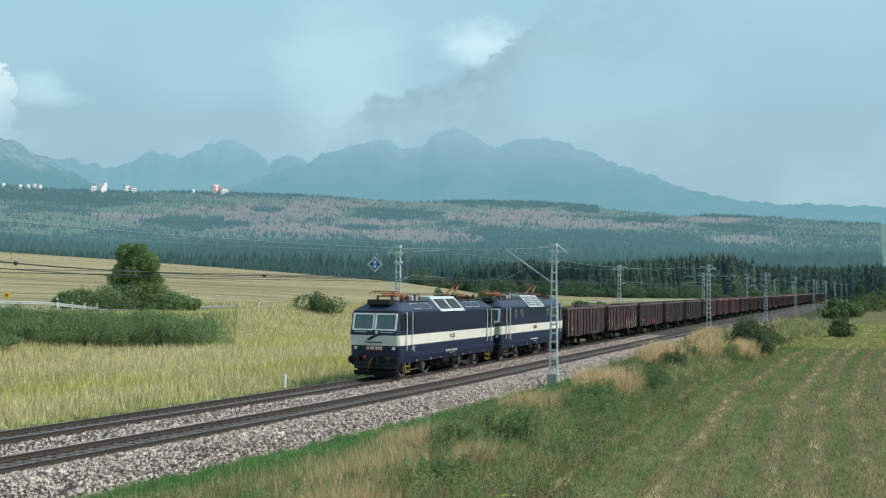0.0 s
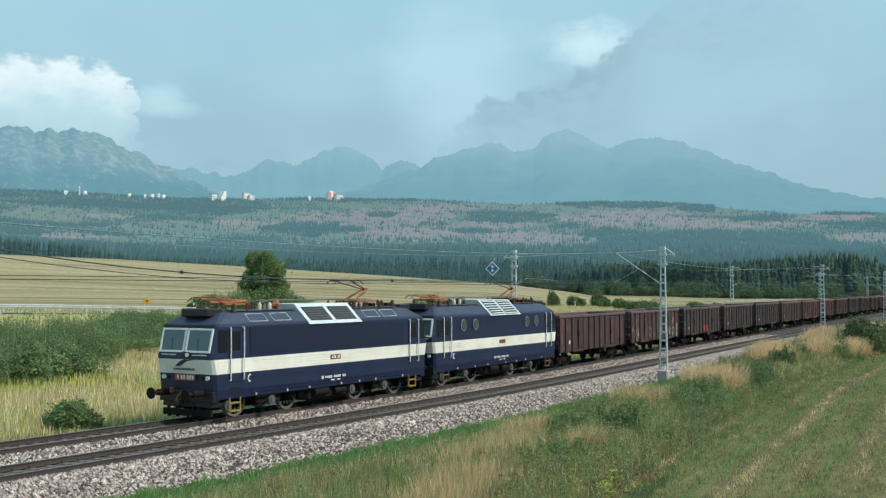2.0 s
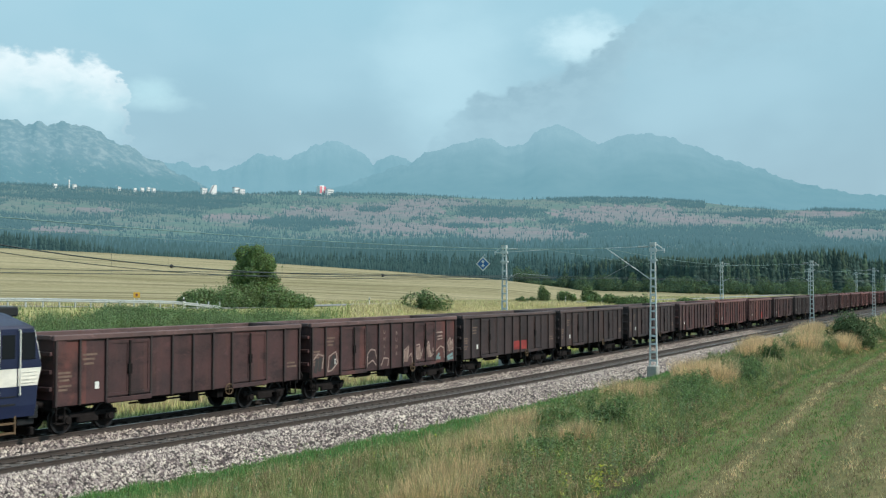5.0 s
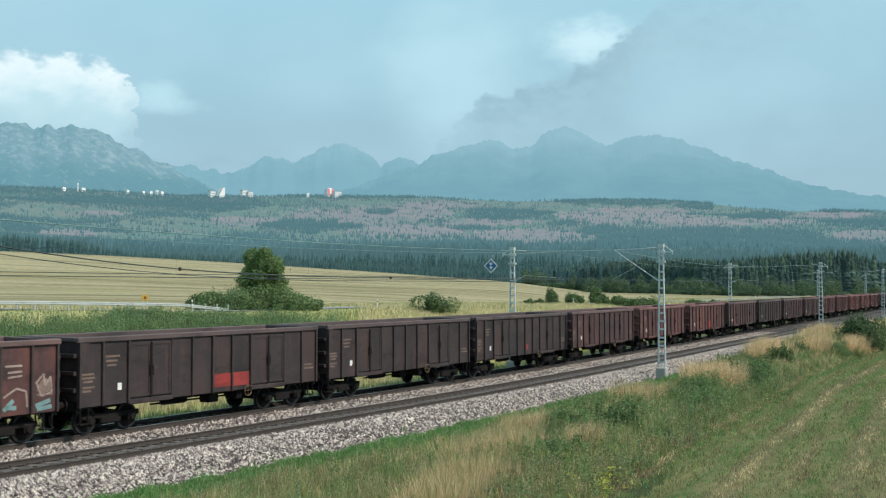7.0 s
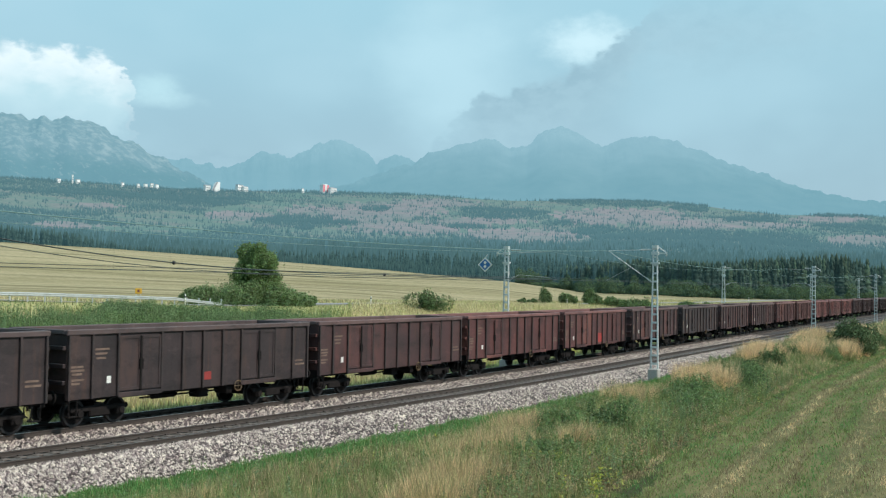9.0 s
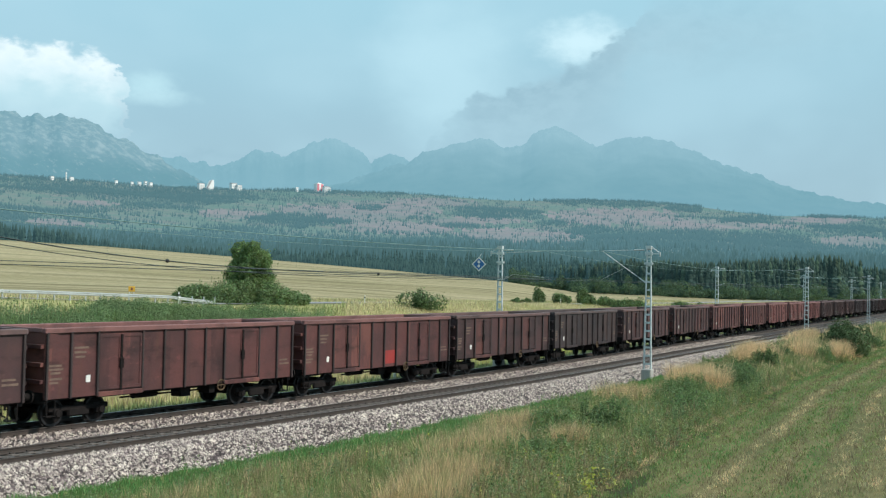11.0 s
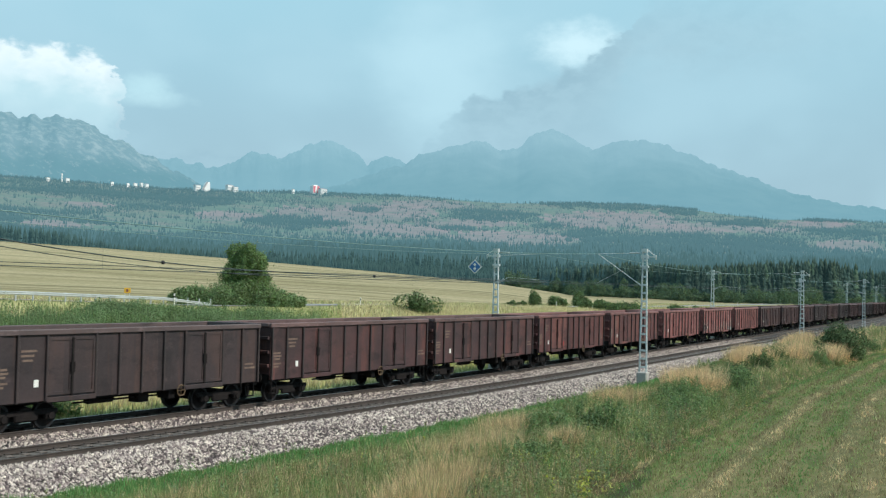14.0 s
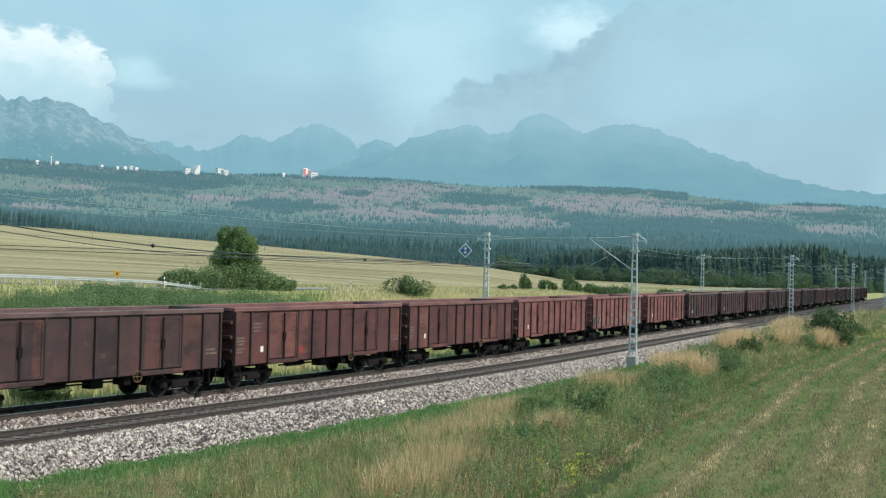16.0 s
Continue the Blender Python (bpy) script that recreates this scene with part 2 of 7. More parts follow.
WIRE = material("copper_wire", (0.06, 0.075, 0.07), (0.04, 0.05, 0.048), 0.6, metal=0.3)
WIRE_PALE = material("verdigris_wire", (0.18, 0.31, 0.285), (0.12, 0.21, 0.195), 0.6)
CONCRETE = material("concrete", (0.42, 0.40, 0.37), (0.28, 0.27, 0.25), 0.9, scale=1.0, fine=20.0, bump=0.005)
UNDER = material("grimy_underframe", (0.023, 0.0195, 0.019), (0.010, 0.0088, 0.0088), 0.88, scale=2.0, fine=20.0, spec=0.12)
LEAF = material("leaf_green", (0.20, 0.29, 0.10), (0.125, 0.19, 0.066), 0.7, scale=0.5, fine=2.0, spec=0.25, spread=0.4, leafy=0.5)
LEAF_GREY = material("leaf_willow", (0.285, 0.36, 0.18), (0.18, 0.245, 0.12), 0.7, scale=0.5, fine=2.0, spec=0.25, spread=0.35, leafy=0.5)
BARK = material("bark", (0.13, 0.10, 0.075), (0.06, 0.045, 0.035), 0.95, scale=3.0, fine=20.0, bump=0.01)
WHITE = material("white_paint", (0.74, 0.73, 0.66), (0.62, 0.61, 0.55), 0.5, scale=1.5, fine=20.0)

# ---- the railway's line ----
CURVE_R, CURVE_END = 528.4, 70.0      # radius of the near curve, then straight
TURN = CURVE_END / CURVE_R
FAR_O, NEAR_O, MAST_O, MAST2_O = 31.63, 27.28, 24.25, 34.7


def line_at(s, o=0.0, z=0.0):
    """The place s metres along the railway and o metres to the side, and the heading there."""
    if s <= CURVE_END:
        a = s / CURVE_R
        x, y = CURVE_R * math.sin(a), CURVE_R * (1 - math.cos(a))
    else:
        a = TURN
        x = CURVE_R * math.sin(a) + (s - CURVE_END) * math.cos(a)
        y = CURVE_R * (1 - math.cos(a)) + (s - CURVE_END) * math.sin(a)
    return Vector((x - math.sin(a) * o, y + math.cos(a) * o, z)), a


def line_pose(s, o=0.0, z=0.0, turn=0.0):
    p, a = line_at(s, o, z)
    return pose(*p, 0, 0, math.degrees(a) + turn)


def to_line(x, y):
    """Arrays of s and o for places."""
    a = np.arctan2(x, CURVE_R - y)
    s1, o1 = CURVE_R * a, CURVE_R - np.hypot(x, CURVE_R - y)
    x0, y0 = CURVE_R * math.sin(TURN), CURVE_R * (1 - math.cos(TURN))
    dx, dy = x - x0, y - y0
    s2 = CURVE_END + dx * math.cos(TURN) + dy * math.sin(TURN)
    o2 = -dx * math.sin(TURN) + dy * math.cos(TURN)
    st = s2 > CURVE_END
    return np.where(st, s2, s1), np.where(st, o2, o1)


def smooth(x, a, b):
    t = np.clip((x - a) / (b - a), 0, 1)
    return t * t * (3 - 2 * t)


def waves(x, y, size):
    """A cheap smooth unevenness in -1..1."""
    x, y = x / size, y / size
    return (np.sin(x * 1.7 + 1.3 * np.sin(y * 1.1)) + np.sin(y * 1.9 + 1.1 * np.sin(x * 1.3 + 2)) + 0.5 * np.sin(x * 4.1 + y * 3.3)) / 2.5


def patchy(x, y, size, seed=3):
    """Irregular patches in about -1..1: turned waves at four scales."""
    rng = np.random.default_rng(seed)
    total, amp = 0.0, 1.0
    for k in range(5):
        for _ in range(3):
            a, ph, q = rng.uniform(0, 6.28), rng.uniform(0, 6.28), size / 1.9 ** k * rng.uniform(0.8, 1.3)
            total = total + amp * np.sin((x * math.cos(a) + y * math.sin(a)) * 6.28 / q + ph)
        amp *= 0.62
    return total / 3.2


RIDGE_AZ = [-20, 5, 13.6, 17.8, 21.8, 28.9, 34.7, 40.5, 46.2, 51.7, 57, 70, 90]
RIDGE_EL = [2.4, 3.0, 3.45, 3.62, 4.08, 4.32, 4.50, 4.50, 4.40, 4.62, 4.70, 4.5, 3.6]


ROAD_X = [-200, 30, 61, 90, 141, 211, 300, 450, 900]
ROAD_Y = [62, 86, 91, 96, 107, 115, 122, 140, 200]
ROAD_Z = [4.0, 3.2, 2.75, 1.95, 1.65, 0.85, 0.6, 0.6, 0.6]


def road_y(x):
    return np.interp(x, ROAD_X, ROAD_Y)


def field_edge(s):
    """Where the verge gives way to the mown field, metres to the side."""
    return np.interp(s, [16, 28, 32, 42, 60, 96, 140, 176, 300], [11.4, 12.7, 13.2, 14.4, 16.0, 16.4, 14.6, 14.0, 12.0])


CREST_AZ = [-60, 5, 12, 20, 27.8, 31.8, 37.6, 45.6, 51.7, 56.9, 70, 110]
CREST_EL = [-0.5, -0.45, -0.42, -0.40, -0.33, 0.17, 0.59, 1.08, 1.39, 1.57, 1.9, 1.0]


def ground_z(x, y):
    r, az = np.hypot(x, y), np.degrees(np.arctan2(y, x))
    s, o = to_line(x, y)
    z = -0.58 + 0.10 * waves(x, y, 9.0) * smooth(np.abs(o - 29.5), 8, 14)
    # the bank on which the camera stands
    z = z + 3.8 * (1 - smooth(r, 3.0, 21.0))
    # the verge swells further along
    z = z + 0.55 * smooth(s, 62, 90) * (1 - smooth(s, 150, 260)) * smooth(o, 15, 19.5) * (1 - smooth(o, 22.3, 25.2))
    # bed of the railway
    bed = (1 - smooth(np.abs(o - 29.5), 4.2, 6.2)) * (1 - smooth(np.abs(s), 1500, 1700))
    z = z * (1 - bed) - 1.05 * bed
    # meadow up to the road, stubble field that climbs beyond it
    road = np.interp(x, ROAD_X, ROAD_Z)
    up = smooth(y - road_y(x), -24, -5) * smooth(o, 38, 52)
    z = z * (1 - up) + road * up
    top = 5.0 + 520 * np.tan(np.radians(np.interp(az, CREST_AZ, CREST_EL)))
    w = (0.45 * smooth(r, 130, 420) + 0.55 * smooth(r, 220, 520)) * smooth(y - road_y(x), 5, 50)
    z = z * (1 - w) + top * w
    z = z - w * 9.0 * smooth(r, 526, 640)
    # forest land and the hillside beyond
    far = smooth(r, 680, 1000)
    ridge = np.interp(az, RIDGE_AZ, RIDGE_EL)
    el = np.interp(r, [650, 1000, 1500, 2000, 2600, 2900], [0.0, 0.8, 2.0, 3.2, 4.2, 4.2]) / 4.2
    hill = 5 + r * np.tan(np.radians(el * ridge)) + 6 * waves(x, y, 160.0) * smooth(r, 900, 1300)
    hill = np.where(r > 2600, hill - (r - 2600) * 0.12, hill)
    vis = smooth(az, -40, 0) * (1 - smooth(az, 95, 130))
    z = z * (1 - far * vis) + far * vis * hill
    return z


def mesh_object(name, verts, faces, mats, index=None, smooth_faces=False):
    me = bpy.data.meshes.new(name)
    me.from_pydata(verts, [], faces)
    for m in mats:
        me.materials.append(m)
    if index is not None:
        me.polygons.foreach_set("material_index", index)
    if smooth_faces:
        me.polygons.foreach_set("use_smooth", [True] * len(me.polygons))
    me.update()
    return new(name, me)


def array_mesh(name, co, tri, mats, index=None):
    """A mesh from numpy arrays of places and triangles."""
    me = bpy.data.meshes.new(name)
    me.vertices.add(len(co))
    me.vertices.foreach_set("co", np.asarray(co, np.float32).ravel())
    k = tri.shape[1]
    me.loops.add(len(tri) * k)
    me.loops.foreach_set("vertex_index", np.asarray(tri, np.int32).ravel())
    me.polygons.add(len(tri))
    me.polygons.foreach_set("loop_start", np.arange(0, len(tri) * k, k, dtype=np.int32))
    for m in mats:
        me.materials.append(m)
    if index is not None:
        me.polygons.foreach_set("material_index", np.asarray(index, np.int32))
    me.update(calc_edges=True)
    return new(name, me)


# open land and woods on the far hillside: bearing, height, and their half sizes in degrees
PINK = [(37.5, 3.71, 3.1, 0.44), (39.3, 3.34, 1.9, 0.55), (36.9, 2.78, 3.3, 0.36), (30.8, 2.48, 3.4, 0.44), (32.9, 3.22, 2.7, 0.19), (25.7, 3.52, 3.8, 0.47), (21.8, 3.16, 3.3,
        0.28), (18.5, 3.11, 1.9, 0.14), (53.8, 2.49, 1.7, 0.25), (14.3, 2.39, 1.6, 0.28), (15.9, 3.39, 1.9, 0.19), (45.3, 3.25, 1.9, 0.25), (52.1, 3.55, 1.2, 0.14), (41.6, 3.60,
        1.6, 0.30), (35.2, 4.13, 2.4, 0.22)]
LUSH = [(44.7, 3.72, 2.7, 0.36), (48.3, 2.97, 3.8, 0.33), (50.0, 2.40, 3.8, 0.25), (28.5, 3.98, 3.0, 0.28), (32.0, 4.21, 3.0, 0.19), (54.5, 3.59, 2.7, 0.36), (41.6, 2.62, 1.9,
        0.19), (17.7, 3.58, 3.0, 0.17), (23.7, 4.03, 1.6, 0.17), (38.7, 4.16, 3.0, 0.14)]
WOODS = [(48.3, 4.07, 4.2, 0.47), (52.7, 4.14, 1.9, 0.28), (56.0, 2.62, 0.9, 0.55), (42.1, 2.96, 2.5, 0.33), (38.3, 3.79, 0.9, 0.17), (31.9, 3.63, 2.2, 0.33), (28.7, 3.12, 1.1,
         0.14), (25.4, 4.29, 4.3, 0.25), (21.8, 4.04, 1.6, 0.28), (22.0, 2.37, 5.0, 0.39), (19.2, 3.43, 1.6, 0.17), (14.8, 2.94, 1.9, 0.22), (15.0, 3.62, 1.6, 0.14), (39.9, 4.55,
         4.6, 0.14), (27.1, 2.78, 1.1, 0.28), (35.8, 3.26, 0.7, 0.11), (33.6, 2.90, 1.1, 0.11)]


def hill_open(az, el, spots):
    """Above zero inside one of the spots."""
    v = np.full(np.shape(az), -9.0)
    for a, e, ra, re in spots:
        v = np.maximum(v, 1.0 - ((az - a) / ra) ** 2 - ((el - e) / re) ** 2)
    return v


def make_ground():
    radii = np.concatenate([[-0.004, 0.5, 3], np.arange(6, 130, 1.6), np.arange(130, 560, 4), np.arange(560, 1000, 30), np.arange(1000, 3000, 20), [3200, 4000, 4900]])
    azs = np.radians(np.concatenate([np.arange(-5, 8, 0.5), np.arange(8, 62, 0.2), np.arange(62, 75, 0.5), np.arange(75, 355, 4)]))
    A, R = np.meshgrid(azs, radii)
    X, Y = R * np.cos(A), R * np.sin(A)
    Z = ground_z(X, Y)
    nr, na = X.shape
    i, j = np.meshgrid(np.arange(nr - 1), np.arange(na), indexing="ij")
    j2 = (j + 1) % na
    quad = np.stack([i * na + j, (i + 1) * na + j, (i + 1) * na + j2, i * na + j2], -1).reshape(-1, 4)
    cx, cy = X.ravel()[quad].mean(1), Y.ravel()[quad].mean(1)
    s, o = to_line(cx, cy)
    r, az = np.hypot(cx, cy), np.degrees(np.arctan2(cy, cx))
    idx = np.where(o < field_edge(s) - 0.4 + 0.5 * waves(cx, cy, 4.0), 0, np.where(o < 36, 1, 2))
    idx = np.where((o > 45) & (cy > road_y(cx) + 6 + 3 * waves(cx, cy, 12.0)) & (r < 545), 3, idx)
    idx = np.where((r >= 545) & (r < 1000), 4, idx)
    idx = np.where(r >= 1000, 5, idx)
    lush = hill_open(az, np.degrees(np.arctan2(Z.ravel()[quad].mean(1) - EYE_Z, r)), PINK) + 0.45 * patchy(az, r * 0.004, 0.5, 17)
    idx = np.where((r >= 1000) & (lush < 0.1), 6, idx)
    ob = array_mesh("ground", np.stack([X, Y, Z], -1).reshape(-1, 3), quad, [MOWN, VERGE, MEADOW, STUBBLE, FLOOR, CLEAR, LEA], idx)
    ob.data.polygons.foreach_set("use_smooth", [True] * len(quad))
    tagged(ob, "grassy ground with mown field, dry meadow and stubble", "ground", kind="structure")


make_ground()


def make_range(az0, el0, r0, mat, jags, relief, label, cut=0.0):
    """A mountain range: its skyline by bearing and height, with a broken crest and flanks."""
    azs = np.arange(min(az0), max(az0), 0.06)
    crest = np.interp(azs, az0, el0)
    crest = np.convolve(np.pad(crest, 2, mode="edge"), np.array([1, 2, 3, 2, 1]) / 9, "valid")
    rs = np.concatenate([np.linspace(r0, r0 + 900, 22), np.linspace(r0 + 920, r0 + 1060, 12)])
    A, R = np.meshgrid(np.radians(azs), rs)
    v = (R - r0) / 1000.0
    H = (r0 + 1000) * np.tan(np.radians(np.broadcast_to(crest, A.shape)))
    base = np.minimum(r0 * math.tan(radians(3.2)), H * 0.75)
    up = np.clip(v, 0, 1)
    Z = base + (H - base) * (0.60 * up + 0.40 * up ** 2.0)
    Z = np.where(v > 1, H - (v - 1) * 1500, Z)
    X, Y = R * np.cos(A), R * np.sin(A)
    rough, broken = np.zeros_like(Z), np.zeros_like(Z)
    for i in range(Z.shape[0]):
        for j in range(Z.shape[1]):
            g = Vector((X[i, j], Y[i, j], Z[i, j]))
            rough[i, j] = noise.fractal(g / 420, 0.9, 2.0, 3)
            broken[i, j] = noise.fractal(g / 62, 0.6, 2.1, 4)
            rough[i, j] += cut * (0.5 - abs(noise.noise(g / 190))) * 2.0
    Z = Z + rough * relief * np.sin(np.pi * up) ** 0.8 + broken * jags * 90 * np.clip(up, 0, 1) ** 5
    nr, na = X.shape
    i, j = np.meshgrid(np.arange(nr - 1), np.arange(na - 1), indexing="ij")
    quad = np.stack([i * na + j, (i + 1) * na + j, (i + 1) * na + j + 1, i * na + j + 1], -1).reshape(-1, 4)
    ob = array_mesh("backdrop", np.stack([X, Y, Z], -1).reshape(-1, 3), quad, [mat])
    ob.data.polygons.foreach_set("use_smooth", [True] * len(quad))
    tagged(ob, label, "mountains", kind="structure")


def make_mountains():
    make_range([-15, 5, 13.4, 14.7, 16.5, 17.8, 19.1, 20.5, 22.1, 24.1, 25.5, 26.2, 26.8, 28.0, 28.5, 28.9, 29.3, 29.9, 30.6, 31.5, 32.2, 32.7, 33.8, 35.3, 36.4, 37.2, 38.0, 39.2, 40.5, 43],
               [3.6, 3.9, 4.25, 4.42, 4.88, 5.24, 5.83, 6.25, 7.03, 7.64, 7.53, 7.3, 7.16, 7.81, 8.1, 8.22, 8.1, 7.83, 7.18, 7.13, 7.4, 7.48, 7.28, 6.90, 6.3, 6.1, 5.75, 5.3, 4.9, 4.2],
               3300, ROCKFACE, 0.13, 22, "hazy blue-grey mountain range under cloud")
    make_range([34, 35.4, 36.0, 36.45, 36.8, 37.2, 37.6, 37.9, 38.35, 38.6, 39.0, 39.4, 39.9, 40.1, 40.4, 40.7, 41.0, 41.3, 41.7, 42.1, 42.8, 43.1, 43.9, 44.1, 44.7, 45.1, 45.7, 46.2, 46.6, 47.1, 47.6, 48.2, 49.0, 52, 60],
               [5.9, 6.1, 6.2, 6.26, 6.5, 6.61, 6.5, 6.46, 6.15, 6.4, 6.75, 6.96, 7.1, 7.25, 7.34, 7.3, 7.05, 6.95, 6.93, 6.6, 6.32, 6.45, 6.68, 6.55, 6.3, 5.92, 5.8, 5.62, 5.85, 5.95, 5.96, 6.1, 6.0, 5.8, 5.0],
               3800, HAZED_PEAKS, 0.22, 20, "pale hazy jagged peaks in the distance")
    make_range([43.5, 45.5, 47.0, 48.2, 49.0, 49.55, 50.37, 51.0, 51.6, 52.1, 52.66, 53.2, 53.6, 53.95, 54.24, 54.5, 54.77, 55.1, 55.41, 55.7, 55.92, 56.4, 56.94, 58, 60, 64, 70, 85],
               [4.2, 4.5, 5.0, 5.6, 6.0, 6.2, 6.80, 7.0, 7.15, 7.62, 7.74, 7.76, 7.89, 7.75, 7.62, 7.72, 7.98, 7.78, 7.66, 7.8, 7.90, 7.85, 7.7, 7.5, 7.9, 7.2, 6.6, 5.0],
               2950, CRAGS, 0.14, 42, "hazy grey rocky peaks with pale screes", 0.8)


make_mountains()


# ---- railway track ----
def part(name, bm, mat, parent, label=""):
    me = bpy.data.meshes.new(name)
    bm.to_mesh(me)
    bm.free()
    for m in mat if isinstance(mat, (list, tuple)) else [mat]:
        me.materials.append(m)
    ob = new(name, me)
    ob.parent = parent
    if label:
        ob["label"] = label
    return ob


def share(name, src, parent, m):
    """Another part on the same mesh."""
    ob = new(name, src.data)
    ob.parent = parent
    ob.matrix_basis = m
    return ob


def box(bm, x0, x1, y0, y1, z0, z1, mat=0, bevel=0.0, turn=None):
    """A box, bevelled if asked, into bm."""
    g = bmesh.ops.create_cube(bm, size=1)["verts"]
    for v in g:
        v.co = Vector(((x0 + x1) / 2 + v.co.x * (x1 - x0), (y0 + y1) / 2 + v.co.y * (y1 - y0), (z0 + z1) / 2 + v.co.z * (z1 - z0)))
    faces = {f for v in g for f in v.link_faces}
    for f in faces:
        f.material_index = mat
    if turn is not None:
        bmesh.ops.transform(bm, matrix=turn, verts=g)
    if bevel:
        edges = {e for f in faces for e in f.edges}
        bmesh.ops.bevel(bm, geom=list(edges), offset=bevel, segments=1, affect="EDGES")
    return g


def rod(bm, a, b, r, n=6, mat=0, r2=None):
    """A round bar from a to b."""
    a, b = Vector(a), Vector(b)
    d = b - a
    m = Matrix.Translation((a + b) / 2) @ d.to_track_quat("Z", "Y").to_matrix().to_4x4()
    g = bmesh.ops.create_cone(bm, cap_ends=True, segments=n, radius1=r, radius2=r if r2 is None else r2, depth=d.length, matrix=m)["verts"]
    for f in {f for v in g for f in v.link_faces}:
        f.material_index = mat
    return g


def sweep(profile, s_list, o, z=0.0):
    """Verts and quads of a profile (side, up) drawn along the line."""
    verts, faces = [], []
    k = len(profile)
    for s in s_list:
        for (dy, dz) in profile:
            verts.append(line_at(s, o + dy, z + dz)[0])
    for i in range(len(s_list) - 1):
        for j in range(k - 1):
            a = i * k + j
            faces.append((a, a + k, a + k + 1, a + 1))
    return verts, faces


S_LIST = [-60 + 5 * i for i in range(30)] + [90 + 30 * i for i in range(19)]


def make_bed():
    prof = [(-3.3, -1.15), (-2.5, -0.88), (-1.75, -0.36), (-1.35, -0.20), (1.35, -0.20), (2.2, -0.27), (3.0, -0.20), (5.7, -0.20), (6.7, -0.32), (8.2, -1.02)]
    s_list = [-60 + 1.0 * i for i in range(180)] + [120 + 20 * i for i in range(27)]
    v, f = sweep(prof, s_list, NEAR_O)
    k = len(prof) - 1
    ob = mesh_object("ballast_bed", v, f, [BED, STAINED], [1 if j % k in (3, 6) else 0 for j in range(len(f))], smooth_faces=True)
    tagged(ob, "pale grey crushed stone ballast under the tracks", "ballast", kind="structure")
    # loose stones over the bed
    rng = np.random.default_rng(5)
    n = 82000
    s = 16 + 110 * rng.random(n) ** 1.7
    dy = np.where(rng.random(n) < 0.72, rng.uniform(-3.05, -0.85, n), rng.uniform(0.8, 3.5, n))
    keep = np.abs(np.abs(dy) - 0.75) > 0.06
    s, dy = s[keep], dy[keep]
    zz = np.interp(dy, [p[0] for p in prof], [p[1] for p in prof])
    a = np.minimum(s, CURVE_END) / CURVE_R
    x = CURVE_R * np.sin(a) + np.maximum(s - CURVE_END, 0) * np.cos(a) - np.sin(a) * (NEAR_O + dy)
    y = CURVE_R * (1 - np.cos(a)) + np.maximum(s - CURVE_END, 0) * np.sin(a) + np.cos(a) * (NEAR_O + dy)
    n = len(s)
    octa = np.array([[1, 0, 0], [0, 1, 0], [-1, 0, 0], [0, -1, 0], [0.1, 0.2, 1.0]], float)
    tri = np.array([[0, 1, 4], [1, 2, 4], [2, 3, 4], [3, 0, 4]])
    size = rng.uniform(0.032, 0.062, (n, 1, 1)) * rng.uniform(0.7, 1.3, (n, 1, 3))
    co = octa[None] * size * rng.uniform(0.7, 1.3, (n, 5, 1))
    t = rng.uniform(0, 6.28, n)
    c, sn = np.cos(t)[:, None], np.sin(t)[:, None]
    co = np.stack([co[..., 0] * c - co[..., 1] * sn, co[..., 0] * sn + co[..., 1] * c, co[..., 2]], -1)
    co += np.stack([x, y, zz + 0.02], -1)[:, None]
    tris = (tri[None] + 5 * np.arange(n)[:, None, None]).reshape(-1, 3)
    ob = array_mesh("ballast_stones", co.reshape(-1, 3), tris, [STONE])
    tagged(ob, "loose pale grey and brown ballast stones", "gravel", kind="stuff")


make_bed()


def make_track(name, o, label):
    track = new(name)
    tagged(track, label, "railway track", group="railway tracks", kind="structure")
    prof = [(-0.07, -0.165), (-0.07, -0.15), (-0.012, -0.13), (-0.012, -0.05), (-0.036, -0.035), (-0.036, -0.006), (-0.03, 0.0), (0.03, 0.0), (0.036, -0.006), (0.036, -0.035), (0.012, -0.05), (0.012, -0.13), (0.07, -0.15), (0.07, -0.165)]
    for side in (-0.754, 0.754):
        v, f = sweep(prof, S_LIST, o + side)
        k = len(prof) - 1
        idx = [1 if j % k == 6 else 0 for j in range(len(f))]
        rail = mesh_object("rail", v, f, [RUSTRAIL, STEEL], idx)
        rail.parent = track
    bm = bmesh.new()
    for y0, y1, z in ((-1.3, -0.45, -0.165), (0.45, 1.3, -0.165)):
        box(bm, -0.13, 0.13, y0, y1, -0.34, z, bevel=0.03)
    box(bm, -0.11, 0.11, -0.5, 0.5, -0.34, -0.2, bevel=0.03)
    for side in (-0.754, 0.754):
        for e in (-1, 1):
            box(bm, -0.06, 0.06, side + e * 0.10 - 0.035, side + e * 0.10 + 0.035, -0.168, -0.12, 1)
    first = None
    for i in range(230):
        s = 8 + 0.6 * i
        m = line_pose(s, o)
        if first is None:
            first = part("sleeper", bm, [SLEEPER, RUSTRAIL], track)
            first.matrix_basis = m
        else:
            share("sleeper", first, track, m)
    return track


make_track("railway_track", FAR_O, "far railway track with rusty rails on concrete sleepers")
make_track("railway_track", NEAR_O, "near empty railway track with rusty rails on concrete sleepers")


